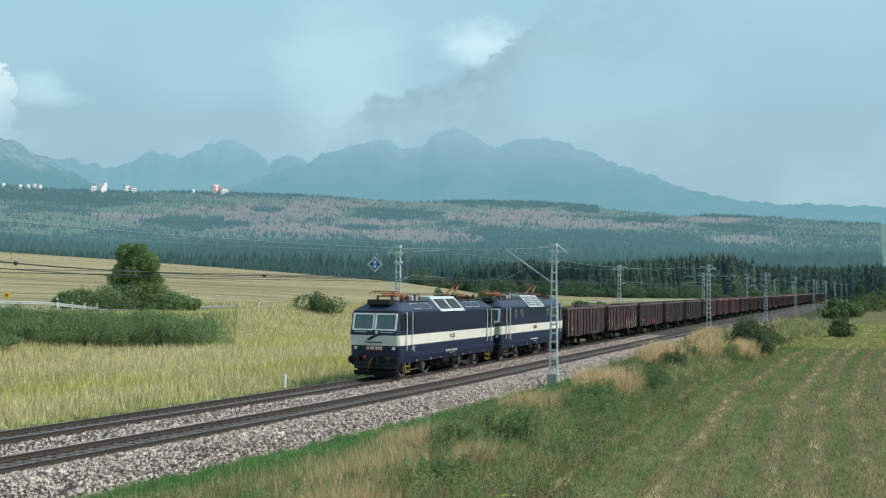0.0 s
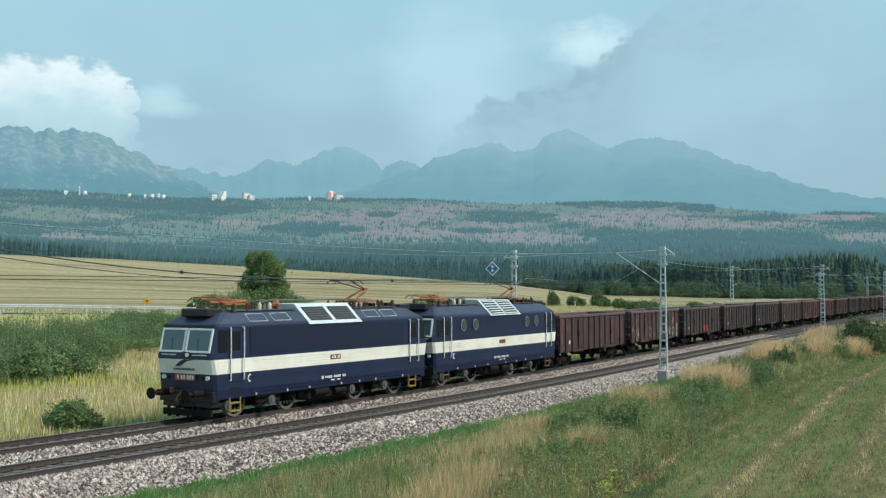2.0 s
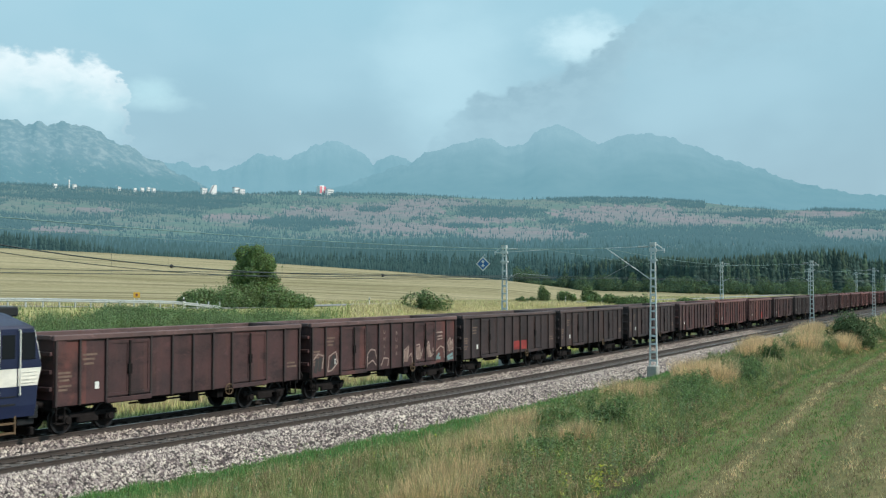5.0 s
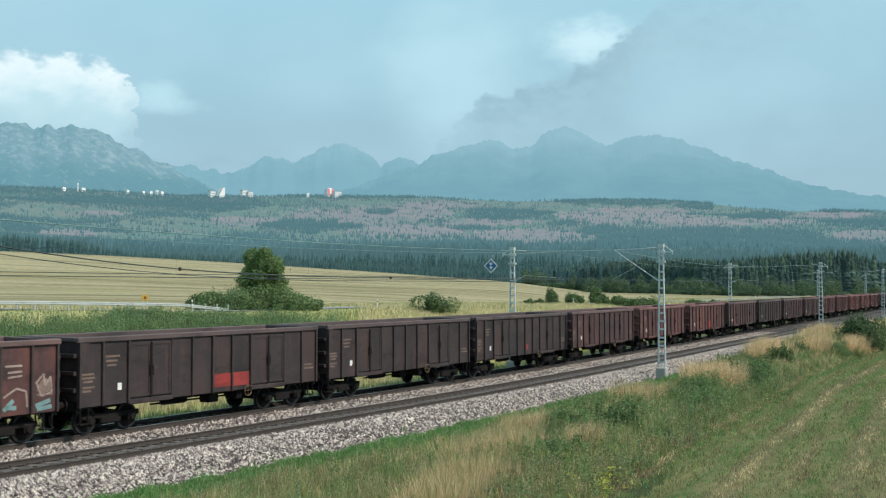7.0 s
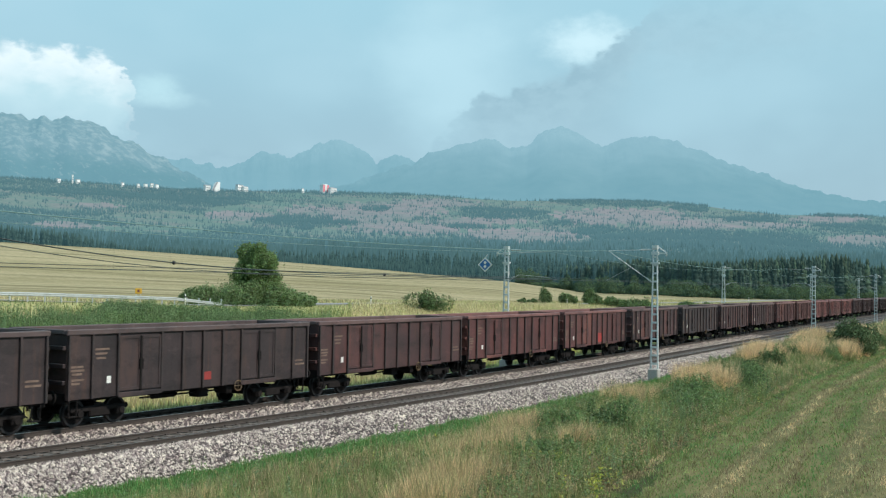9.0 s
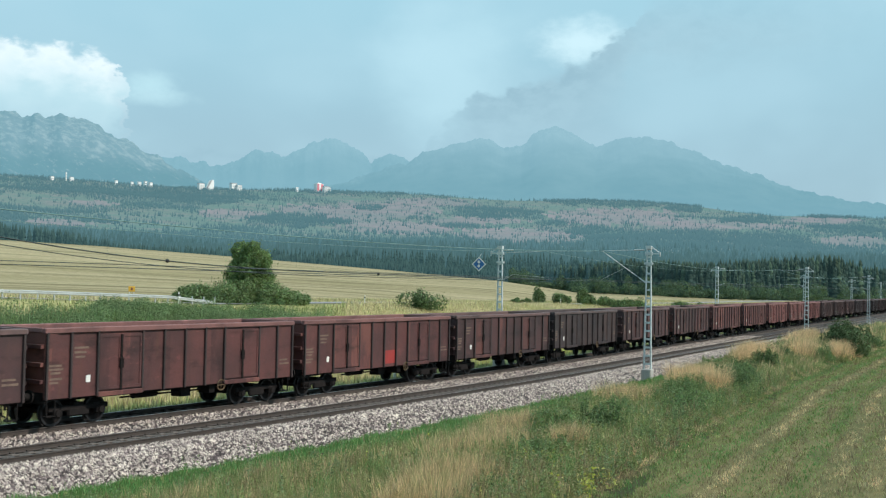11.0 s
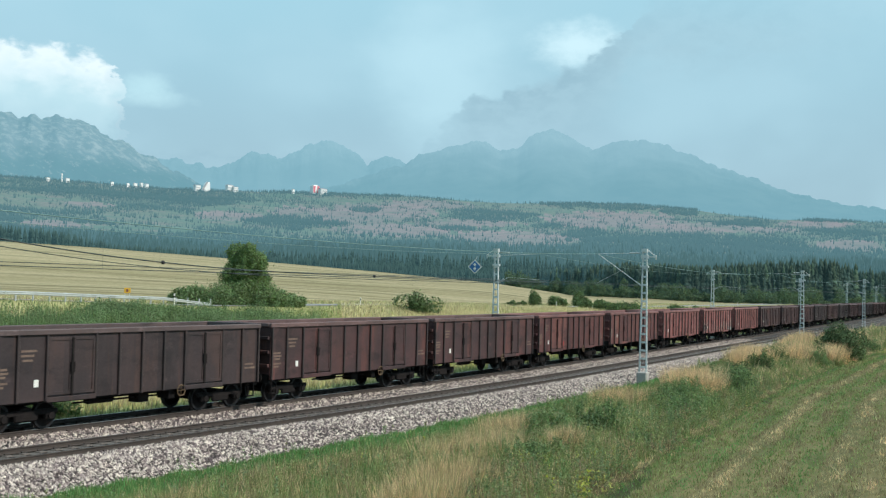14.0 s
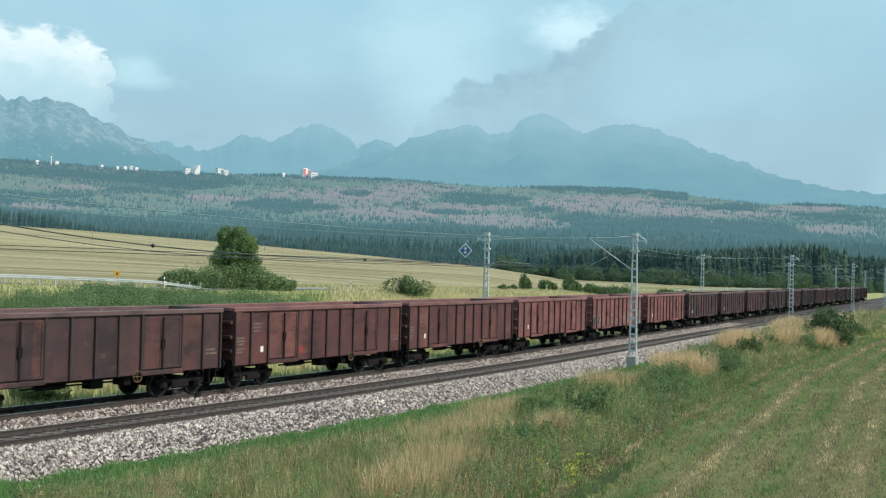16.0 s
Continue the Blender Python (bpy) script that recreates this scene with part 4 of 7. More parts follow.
def make_wagon(key):
    coat, word = PAINTS[key]
    w = new("open_wagon")
    tagged(w, f"{word} steel open goods wagon on two bogies", "goods wagon", group="wagons of the train")
    x0, x1, xm = 0.78, 13.26, 7.02
    part("underframe", boxes((x0 + 0.05, x1 - 0.05, -0.12, 0.12, 0.72, 1.1), (x0, x1, -1.34, -1.22, 0.93, 1.14), (x0, x1, 1.22, 1.34, 0.93, 1.14),
         (x0, x0 + 0.2, -1.34, 1.34, 0.84, 1.2), (x1 - 0.2, x1, -1.34, 1.34, 0.84, 1.2)), UNDER, w)
    part("floor", boxes((x0 + 0.02, x1 - 0.02, -1.34, 1.34, 1.14, 1.22)), UNDER, w)
    wall = part("side_wall", boxes((x0, x1, -0.02, 0.02, 0.98, 3.17)), coat, w)
    wall.matrix_basis = pose(0, -1.39, 0)
    share("side_wall", wall, w, pose(0, 1.39, 0))
    end = part("end_wall", boxes((-0.02, 0.02, -1.365, 1.365, 1.2, 3.17)), coat, w)
    end.matrix_basis = pose(x0 + 0.02, 0, 0)
    share("end_wall", end, w, pose(x1 - 0.02, 0, 0))
    beam = part("end_beam", boxes((-0.06, 0.06, -1.36, 1.36, -0.07, 0.07, 0, 0.015)), coat, w)
    first_beam = True
    for x in (x0 - 0.06, x1 + 0.06):
        for z in (1.55, 2.1, 2.68):
            if first_beam:
                beam.matrix_basis, first_beam = pose(x, 0, z), False
            else:
                share("end_beam", beam, w, pose(x, 0, z))
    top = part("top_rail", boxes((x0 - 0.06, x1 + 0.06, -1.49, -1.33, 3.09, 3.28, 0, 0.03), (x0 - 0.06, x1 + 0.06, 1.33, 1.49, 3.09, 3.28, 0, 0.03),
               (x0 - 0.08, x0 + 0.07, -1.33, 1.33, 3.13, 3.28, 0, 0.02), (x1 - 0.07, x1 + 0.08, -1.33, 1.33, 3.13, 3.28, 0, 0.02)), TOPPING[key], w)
    bm = bmesh.new()
    box(bm, -0.042, 0.042, -0.085, 0.0, 0.96, 3.14, 0, 0.012)
    post = part("post", bm, SHADED_GRIME, w)
    first_post = True
    for y, turn in ((-1.41, 0), (1.41, 180)):
        for x in (x0 + 0.06, 1.80, 2.92, 4.92, 5.97, 7.02, 8.07, 9.12, 11.12, 12.24, x1 - 0.06):
            m = pose(x, y, 0, 0, 0, turn)
            if first_post:
                post.matrix_basis, first_post = m, False
            else:
                share("post", post, w, m)
    bm = bmesh.new()      # gusset at the corners under the top rail
    v = [bm.verts.new(p) for p in ((0, 0, 3.13), (0.36, 0, 3.13), (0.08, 0, 2.62), (0, 0, 2.62), (0, -0.05, 3.13), (0.36, -0.05, 3.13), (0.08, -0.05, 2.62), (0, -0.05, 2.62))]
    for f in ((0, 1, 2, 3), (7, 6, 5, 4), (0, 4, 5, 1), (1, 5, 6, 2), (2, 6, 7, 3), (3, 7, 4, 0)):
        bm.faces.new([v[i] for i in f])
    gus = part("gusset", bm, coat, w)
    gus.matrix_basis = pose(x0 + 0.12, -1.412, 0)
    share("gusset", gus, w, pose(x1 - 0.12, 1.412, 0, 0, 0, 180))
    # side doors, two leaves each with a latch bar
    bm = boxes((-0.46, 0.46, -0.035, 0.0, 1.15, 3.02, 0, 0.01))
    for a in ((-0.46, 0.46, -0.06, -0.03, 1.15, 1.25), (-0.46, 0.46, -0.06, -0.03, 2.92, 3.02), (-0.46, -0.38, -0.06, -0.03, 1.25, 2.92), (0.38, 0.46, -0.06, -0.03, 1.25, 2.92)):
        box(bm, *a)
    leaf = part("door", bm, coat, w)
    latch = None
    sill = None
    for y, turn in ((-1.412, 0), (1.412, 180)):
        for xd in (3.92, 10.12):
            for e in (-0.48, 0.48):
                m = pose(xd + e, y, 0, 0, 0, turn)
                if latch is None:
                    leaf.matrix_basis, d = m, leaf
                else:
                    d = share("door", leaf, w, m)
                if e < 0 or latch is None:
                    if latch is None:
                        bm = bmesh.new()
                        box(bm, 0.44, 0.52, -0.10, -0.04, 1.1, 3.0)
                        box(bm, 0.40, 0.56, -0.12, -0.05, 1.85, 2.2)
                        latch = part("latch_bar", bm, UNDER, d)
                    else:
                        share("latch_bar", latch, d, Matrix())
            if sill is None:
                sill = part("door_sill", boxes((-1.0, 1.0, -0.1, 0.0, 0.93, 1.09, 0, 0.01)), coat, w)
                sill.matrix_basis = pose(xd, y, 0, 0, 0, turn)
            else:
                share("door_sill", sill, w, pose(xd, y, 0, 0, 0, turn))
    # bogies
    bm = bmesh.new()
    for y in (-1.0, 1.0):
        box(bm, -1.25, 1.25, y - 0.06, y + 0.06, 0.50, 0.68, 0, 0.03)
        box(bm, -0.45, 0.45, y - 0.07, y + 0.07, 0.30, 0.60, 0, 0.05)
        for x in (-0.9, 0.9):
            box(bm, x - 0.17, x + 0.17, y - 0.11, y + 0.11, 0.32, 0.62, 0, 0.04)
            rod(bm, (x, y - 0.16 if y < 0 else y + 0.16, 0.46), (x, y, 0.46), 0.12, 10)
    box(bm, -0.2, 0.2, -1.0, 1.0, 0.42, 0.75)
    bogie = part("bogie", bm, UNDER, w)
    bogie.matrix_basis = pose(xm - 4.5, 0, 0)
    wheel = part("wheelset", wheel_mesh(0.46, 0.80, 0, 18), [UNDER, BLACK], bogie)
    wheel.matrix_basis = pose(-0.9, 0, 0.46)
    share("wheelset", wheel, bogie, pose(0.9, 0, 0.46))
    b2 = share("bogie", bogie, w, pose(xm + 4.5, 0, 0))
    share("wheelset", wheel, b2, pose(-0.9, 0, 0.46))
    share("wheelset", wheel, b2, pose(0.9, 0, 0.46))
    buffers(w, ((x0, -1), (x1, 1)))
    # brake gear and tank under the floor
    bm = bmesh.new()
    rod(bm, (5.4, -0.5, 0.78), (6.5, -0.5, 0.78), 0.17, 10)
    part("air_tank", bm, UNDER, w)
    part("brake_rigging", boxes((4.6, 9.6, -0.75, -0.69, 0.70, 0.76), (7.4, 7.9, -0.9, -0.4, 0.55, 0.95), (8.6, 8.9, -1.2, -0.6, 0.62, 0.95)), UNDER, w)
    bm = bmesh.new()
    for i in range(14):
        a, b = 2 * math.pi * i / 14, 2 * math.pi * (i + 1) / 14
        rod(bm, (0.2 * math.cos(a), 0, 0.2 * math.sin(a)), (0.2 * math.cos(b), 0, 0.2 * math.sin(b)), 0.022, 5)
    rod(bm, (-0.2, 0, 0), (0.2, 0, 0), 0.015, 4)
    rod(bm, (0, 0, -0.2), (0, 0, 0.2), 0.015, 4)
    part("brake_handwheel", bm, BRONZE, w, "rusty brake handwheel").matrix_basis = pose(8.95, -1.47, 0.92)
    # steps at the corners
    bm = boxes((-0.18, 0.18, -0.03, 0.2, 0.40, 0.43), (-0.18, -0.15, -0.02, 0.02, 0.40, 0.95), (0.15, 0.18, -0.02, 0.02, 0.40, 0.95))
    step = part("step", bm, UNDER, w)
    step.matrix_basis = pose(1.1, -1.36, 0)
    share("step", step, w, pose(12.9, -1.36, 0))
    # plates and lettering
    bm = boxes((-0.09, 0.09, -0.012, 0.0, -0.12, 0.12, 0, 0.004))
    part("white_plate", bm, LAMP, w, "small white plate").matrix_basis = pose(2.55, -1.412, 1.56)
    bm = bmesh.new()
    for x, z, l in ((0.95, 2.05, 0.5), (0.95, 1.93, 0.55), (1.0, 1.81, 0.4), (0.98, 1.62, 0.5), (0.98, 1.50, 0.35), (1.95, 2.6, 0.6), (1.95, 2.45, 0.5), (2.0, 2.3, 0.4), (12.45, 1.7, 0.5), (12.45, 1.55, 0.6)):
        box(bm, x, x + l, -1.416, -1.411, z - 0.035, z + 0.035)
    tagged(part("faded_lettering", bm, FADED, w, "faded ochre lettering bars"), kind="stuff")
    return w


def add_patch(w, x, z, wide, high, mat, label):
    part("painted_patch", boxes((x, x + wide, -1.418, -1.411, z, z + high)), mat, w, label)


def add_spray(w):
    """Sprayed outlines on a wagon side, in pale and teal strokes."""
    shapes = [
        [(0.9, 1.1), (0.95, 1.7), (1.3, 1.95), (1.7, 1.85), (1.6, 1.3)], [(2.0, 1.15), (2.1, 1.8), (2.6, 2.0), (2.75, 1.5), (2.3, 1.2), (2.0, 1.15)],
        [(5.05, 1.15), (5.1, 1.75), (5.35, 1.95), (5.7, 1.9), (5.85, 1.5)], [(5.15, 1.3), (5.5, 1.45), (5.8, 1.2)], [(6.2, 1.15), (6.45, 1.5), (6.85, 1.45), (6.8, 1.1)],
        [(8.2, 1.15), (8.25, 1.75), (8.65, 1.95), (8.55, 1.35), (8.9, 1.6), (9.0, 1.15)], [(9.25, 1.9), (9.35, 1.3), (9.6, 1.15), (9.95, 1.75)], [(9.25, 1.95), (9.6, 1.98), (9.75, 1.4)],
        [(10.2, 1.85), (10.5, 2.1), (10.7, 1.3), (10.95, 1.75), (11.0, 1.45), (10.6, 1.3)], [(11.25, 1.55), (11.7, 1.8), (12.05, 1.7), (12.1, 1.2)],
        [(12.4, 1.9), (12.7, 2.2), (12.75, 1.8), (12.95, 2.1), (13.0, 1.6), (12.6, 1.5), (12.45, 1.9)], [(11.3, 2.5), (11.9, 2.5)], [(11.4, 2.3), (11.9, 2.32)], [(11.4, 2.15), (11.9, 2.18)]]
    bm = bmesh.new()
    for pts in shapes:
        stroke(bm, pts, -1.452 if 9.1 < pts[0][0] < 11.15 else -1.426, 0.065)
    part("sprayed_outline", bm, PALE_SPRAY, w, "pale sprayed graffiti outlines")
    for pts, y in (([(8.25, 1.2), (8.3, 1.7), (8.6, 1.85), (8.6, 1.2)], -1.4235), ([(9.3, 1.85), (9.4, 1.3), (9.62, 1.2), (9.7, 1.9)], -1.450), ([(10.3, 1.8), (10.5, 2.0), (10.65, 1.35), (10.45, 1.3)], -1.450), ([(12.5, 1.85), (12.7, 2.1), (12.95, 1.95), (12.95, 1.65), (12.62, 1.55)], -1.4235)):
        bm = bmesh.new()
        bm.faces.new([bm.verts.new((a, y, b)) for a, b in pts])
        part("sprayed_fill", bm, FADED_SPRAY, w, "pale sprayed fill")
    for pts in ([(11.25, 1.15), (11.6, 1.45)], [(12.4, 1.2), (12.95, 1.35)], [(12.45, 1.1), (13.0, 1.15)], [(9.7, 1.2), (9.95, 1.35)], [(11.3, 1.25), (11.7, 1.2)]):
        bm = bmesh.new()
        stroke(bm, pts, -1.425, 0.14)
        part("sprayed_fill", bm, TEAL_SPRAY, w, "teal sprayed fill")
    for pts in ([(1.1, 1.15), (1.25, 1.75)], [(1.4, 1.2), (1.5, 1.8)], [(2.2, 1.3), (2.6, 1.6)], [(2.3, 1.45), (2.5, 1.85)]):
        bm = bmesh.new()
        stroke(bm, pts, -1.424, 0.22)
        part("sprayed_fill", bm, DARK_SPRAY, w, "black sprayed fill")


def letters(parent, name, text, x, y, z, size, mat, step=0.0, turn=90):
    """Lettering that stands on the -Y side; step > 0 stacks the letters downwards."""
    for i, ch in enumerate(text if step else [text]):
        cu = bpy.data.curves.new(name, "FONT")
        cu.body, cu.size, cu.extrude, cu.align_x = ch, size, 0.003, "CENTER"
        me = bpy.data.meshes.new_from_object(bpy.data.objects.new("tmp", cu))
        me.materials.append(mat)
        ob = new(name, me)
        ob.parent = parent
        ob.matrix_basis = pose(x, y, z - step * i, turn, 0, 0)


# ---- locomotives ----
LEVELS = [(0.80, 0.80, 1.40), (1.15, 0.76, 1.45), (1.76, 0.72, 1.45), (2.31, 0.58, 1.45), (2.42, 0.59, 1.45), (3.54, 0.86, 1.43), (3.64, 0.96, 1.38), (4.02, 1.65, 0.98), (4.09, 1.85, 0.60)]
LOCO_L = 16.8


def ring_at(z, xf, wd):
    a, b = xf, LOCO_L - xf
    t = 0.10 if z < 3.7 else 0.25
    i = 0.11
    return [(a, -wd + i, z), (a + t, -wd, z), (b - t, -wd, z), (b, -wd + i, z), (b, wd - i, z), (b - t, wd, z), (a + t, wd, z), (a, wd - i, z)]


def make_loco(plan):
    lo = new("electric_locomotive")
    bm = bmesh.new()
    rows = [[bm.verts.new(p) for p in ring_at(*lv)] for lv in LEVELS]
    for i in range(len(rows) - 1):
        mat = 1 if i == 2 else 2 if i >= 6 else 0
        for k in range(8):
            f = bm.faces.new((rows[i][k], rows[i][(k + 1) % 8], rows[i + 1][(k + 1) % 8], rows[i + 1][k]))
            f.material_index = mat
            if i == 4 and k in (3, 7):
                f.material_index = 0
    bm.faces.new(rows[-1]).material_index = 2
    bm.faces.new(rows[0][::-1])
    bm.normal_update()
    part("body", bm, [NAVY, CREAM, LIT_ROOF], lo)
    # windscreens with white frames, on the raked fronts
    tilt = math.degrees(math.atan2(0.86 - 0.59, 3.54 - 2.42))
    pane_src = frame_src = None
    for e in (0, 1):
        base = pose(0.59, 0, 2.42) if e == 0 else pose(LOCO_L - 0.59, 0, 2.42, 0, 0, 180)
        for y in (-0.66, 0.66):
            m = base @ pose(0, 0, 0, 0, tilt, 0) @ pose(-0.012, y, 0.60)
            if pane_src is None:
                pane_src = part("windscreen", boxes((-0.012, 0.02, -0.57, 0.57, -0.40, 0.42, 0, 0.008)), PANE, lo, "greenish windscreen")
                pane_src.matrix_basis = m
                p = pane_src
                bm = boxes((-0.04, 0.015, -0.64, 0.64, 0.40, 0.48, 0, 0.01), (-0.04, 0.015, -0.64, 0.64, -0.46, -0.38, 0, 0.01),
                           (-0.04, 0.015, -0.64, -0.55, -0.38, 0.40, 0, 0.01), (-0.04, 0.015, 0.55, 0.64, -0.38, 0.40, 0, 0.01))
                frame_src = part("window_frame", bm, LAMP, p, "white window frame")
                bm = bmesh.new()
                rod(bm, (-0.03, 0.0, -0.45), (-0.03, 0.06, 0.1), 0.012, 4)
                wiper = part("wiper", bm, BLACK, p)
            else:
                p = share("windscreen", pane_src, lo, m)
                share("window_frame", frame_src, p, Matrix())
                share("wiper", wiper, p, Matrix())
        for y in (-0.78, 0.78):
            part("grab_rail", boxes((-0.06, -0.02, -0.36, 0.36, -0.02, 0.02)), WHITE, lo).matrix_basis = base @ pose(0.03, y, 0.06)
        part("sun_visor", boxes((-0.02, 0.3, -1.32, 1.32, -0.03, 0.03, 0, 0.01)), BLACK, lo).matrix_basis = base @ pose(0.27, 0, 1.15)
        part("lamp_panel", boxes((-0.04, 0.06, -0.22, 0.22, -0.13, 0.13, 0, 0.02)), BLACK, lo).matrix_basis = base @ pose(0.02, -0.10, 0.06)
        bm = bmesh.new()
        rod(bm, (-0.06, 0, 0), (0.05, 0, 0), 0.085, 14)
        lamp = part("headlight", bm, LAMP, lo, "round white headlight")
        lamp.matrix_basis = base @ pose(0.0, -0.18, 0.06)
        for y, z in ((-1.12, -0.80), (1.12, -0.80)):
            share("headlight", lamp, lo, base @ pose(0.12, y, z))
        bm = bmesh.new()
        rod(bm, (-0.05, 0, 0), (0.05, 0, 0), 0.05, 10)
        tail = part("tail_light", bm, DARK_PANE, lo)
        tail.matrix_basis = base @ pose(0.12, -0.86, -0.80)
        share("tail_light", tail, lo, base @ pose(0.12, 0.86, -0.80))
        plate = part("number_plate", boxes((-0.03, 0.03, -0.52, 0.52, -0.13, 0.13, 0, 0.01)), RED_PLATE, lo, "red number plate with white bars")
        plate.matrix_basis = base @ pose(0.09, 0, -0.79)
        bm = bmesh.new()
        for y in (-0.40, -0.27, -0.14, 0.04, 0.17, 0.36):
            box(bm, -0.036, -0.03, y - 0.04, y + 0.04, -0.08, 0.08)
        tagged(part("plate_lettering", bm, CREAM, plate), kind="stuff")
        bm = bmesh.new()       # swoosh on the front
        upper = [(0.46, -0.36), (0.30, -0.24), (0.18, -0.15), (0.0, -0.09), (-0.24, -0.07), (-0.56, -0.10)]
        lower = [(0.46, -0.36), (0.24, -0.35), (0.08, -0.29), (-0.06, -0.20), (-0.22, -0.14), (-0.56, -0.10)]
        va = [bm.verts.new((-0.02, y, z)) for y, z in upper]
        vb = [bm.verts.new((-0.02, y, z)) for y, z in lower[1:-1]]
        vb = [va[0]] + vb + [va[-1]]
        bm.faces.new((va[0], va[1], vb[1]))
        for i in range(1, 4):
            bm.faces.new((va[i], va[i + 1], vb[i + 1], vb[i]))
        bm.faces.new((va[4], va[5], vb[4]))
        part("emblem", bm, NAVY, lo, "dark swept emblem").matrix_basis = base @ pose(0.012, 0, -0.02) @ pose(0, 0, 0, 0, 0, 0)
        bm = bmesh.new()
        for i in range(9):
            box(bm, -0.03, -0.02, -0.5 + i * 0.12, -0.42 + i * 0.12, -0.52, -0.44)
        tagged(part("front_lettering", bm, NAVY, lo), kind="stuff").matrix_basis = base @ pose(0.04, 0, 0.0)
        # buffer beam, steps and rail guard
        part("buffer_beam", boxes((-0.1, 0.25, -1.38, 1.38, -0.30, 0.12, 0, 0.03), (-0.05, 0.6, -1.25, 1.25, -0.50, -0.28, 0, 0.03)), BLACK, lo).matrix_basis = base @ pose(0.22, 0, -1.42)
        bm = boxes((-0.12, 0.02, -1.25, 1.25, 0.16, 0.42, 0, 0.03))
        for y in (-1.0, -0.55, 0.0, 0.55, 1.0):
            box(bm, -0.06, 0.02, y - 0.05, y + 0.05, 0.1, 0.75)
        part("rail_guard", bm, UNDER, lo).matrix_basis = base @ pose(0.28, 0, -2.42)
    buffers(lo, ((0.95, -1), (LOCO_L - 0.95, 1)), reach=0.95)
    bm = boxes((-0.08, 0.08, -0.05, 0.05, -0.1, 0.1, 0, 0.02))
    part("coupler_socket", bm, RED_PLATE, lo, "red cable socket").matrix_basis = pose(0.38, 0.42, 1.15)
    bm = bmesh.new()
    pts = [(0.62, 0.05, 1.10), (0.40, 0.10, 0.98), (0.34, 0.16, 0.78), (0.42, 0.20, 0.62), (0.52, 0.22, 0.80)]
    for a, b in zip(pts, pts[1:]):
        rod(bm, a, b, 0.035, 6)
    part("screw_coupling", bm, ORANGE, lo, "rusty orange screw coupling")
    # side doors, windows and rails
    first = {}

    def put(name, bm_fn, mat, m, label="", parent=None):
        if name not in first:
            first[name] = part(name, bm_fn(), mat, parent or lo, label)
            first[name].matrix_basis = m
            return first[name]
        ob = share(name, first[name], parent or lo, m)
        if label:
            ob["label"] = label
        return ob

    def rail_bm():
        b = bmesh.new()
        rod(b, (0, -0.09, 1.50), (0, -0.09, 3.50), 0.024, 6)
        rod(b, (0, 0, 1.50), (0, -0.09, 1.50), 0.024, 6)
        rod(b, (0, 0, 3.50), (0, -0.09, 3.50), 0.024, 6)
        return b

    def step_bm():
        b = bmesh.new()
        for x in (-0.3, 0.3):
            box(b, x - 0.025, x + 0.025, -0.03, 0.03, 0.28, 0.85)
        for z in (0.32, 0.62):
            box(b, -0.3, 0.3, -0.05, 0.16, z - 0.02, z + 0.03)
        return b

    def port_bm():
        b = bmesh.new()
        rod(b, (0, -0.03, 0), (0, 0.0, 0), 0.30, 24, 1)
        rod(b, (0, -0.036, 0), (0, -0.01, 0), 0.272, 24, 0)
        return b

    for side, y, turn in ((0, -1.45, 0), (1, 1.45, 180)):
        for xd in (1.92, LOCO_L - 1.92):
            door = put("cab_door", lambda: boxes((-0.34, 0.34, -0.015, 0.01, 1.45, 1.76), (-0.34, 0.34, -0.015, 0.01, 2.32, 3.46), (-0.34, -0.325, -0.02, 0.0, 1.45, 3.46), (0.325, 0.34, -0.02, 0.0, 1.45, 3.46)), NAVY, pose(xd, y, 0, 0, 0, turn))
            put("door_pane", lambda: boxes((-0.24, 0.24, -0.02, 0.0, 2.62, 3.36, 0, 0.006)), DARK_PANE, Matrix(), parent=door)
            for dx in (-0.39, 0.39):
                put("handrail", rail_bm, WHITE, pose(xd + dx, y, 0, 0, 0, turn), "long white handrail")
            put("cab_steps", step_bm, YELLOW if plan == 0 else BRONZE, pose(xd, y * 0.96, 0, 0, 0, turn))
            put("door_foothold", lambda: boxes((-0.26, 0.26, -0.02, 0.0, 1.18, 1.24), (-0.26, 0.26, -0.025, 0.0, 1.44, 1.47)), BLACK, pose(xd, y, 0, 0, 0, turn))
        for xw in (1.16, LOCO_L - 1.16):
            put("side_window", lambda: boxes((-0.24, 0.24, -0.016, 0.0, 2.58, 3.42, 0, 0.012)), DARK_PANE, pose(xw, y, 0, 0, 0, turn), "dark cab side window")
        # corrugation: long ribs on the white band and the skirt
        for z in (1.86, 1.97, 2.08, 2.19):
            for a, ln in ((0.85, 0.62), (3.2, 10.4), (LOCO_L - 1.47, 0.62)):
                bm = boxes((a, a + ln, -0.018, 0.0, -0.012, 0.012))
                part("rib", bm, CREAM, lo).matrix_basis = pose(0 if turn == 0 else LOCO_L, y, z, 0, 0, turn)
        zs = [0.98, 1.1, 1.46, 1.58] + ([2.42, 2.54, 2.66, 3.42] + [2.78 + 0.105 * i for i in range(6)] if plan == 1 else [])
        for z in zs:
            put("skirt_rib", lambda: boxes((2.75, LOCO_L - 2.75, -0.014, 0.0, -0.012, 0.012)), NAVY, pose(0 if turn == 0 else LOCO_L, y, z, 0, 0, turn))
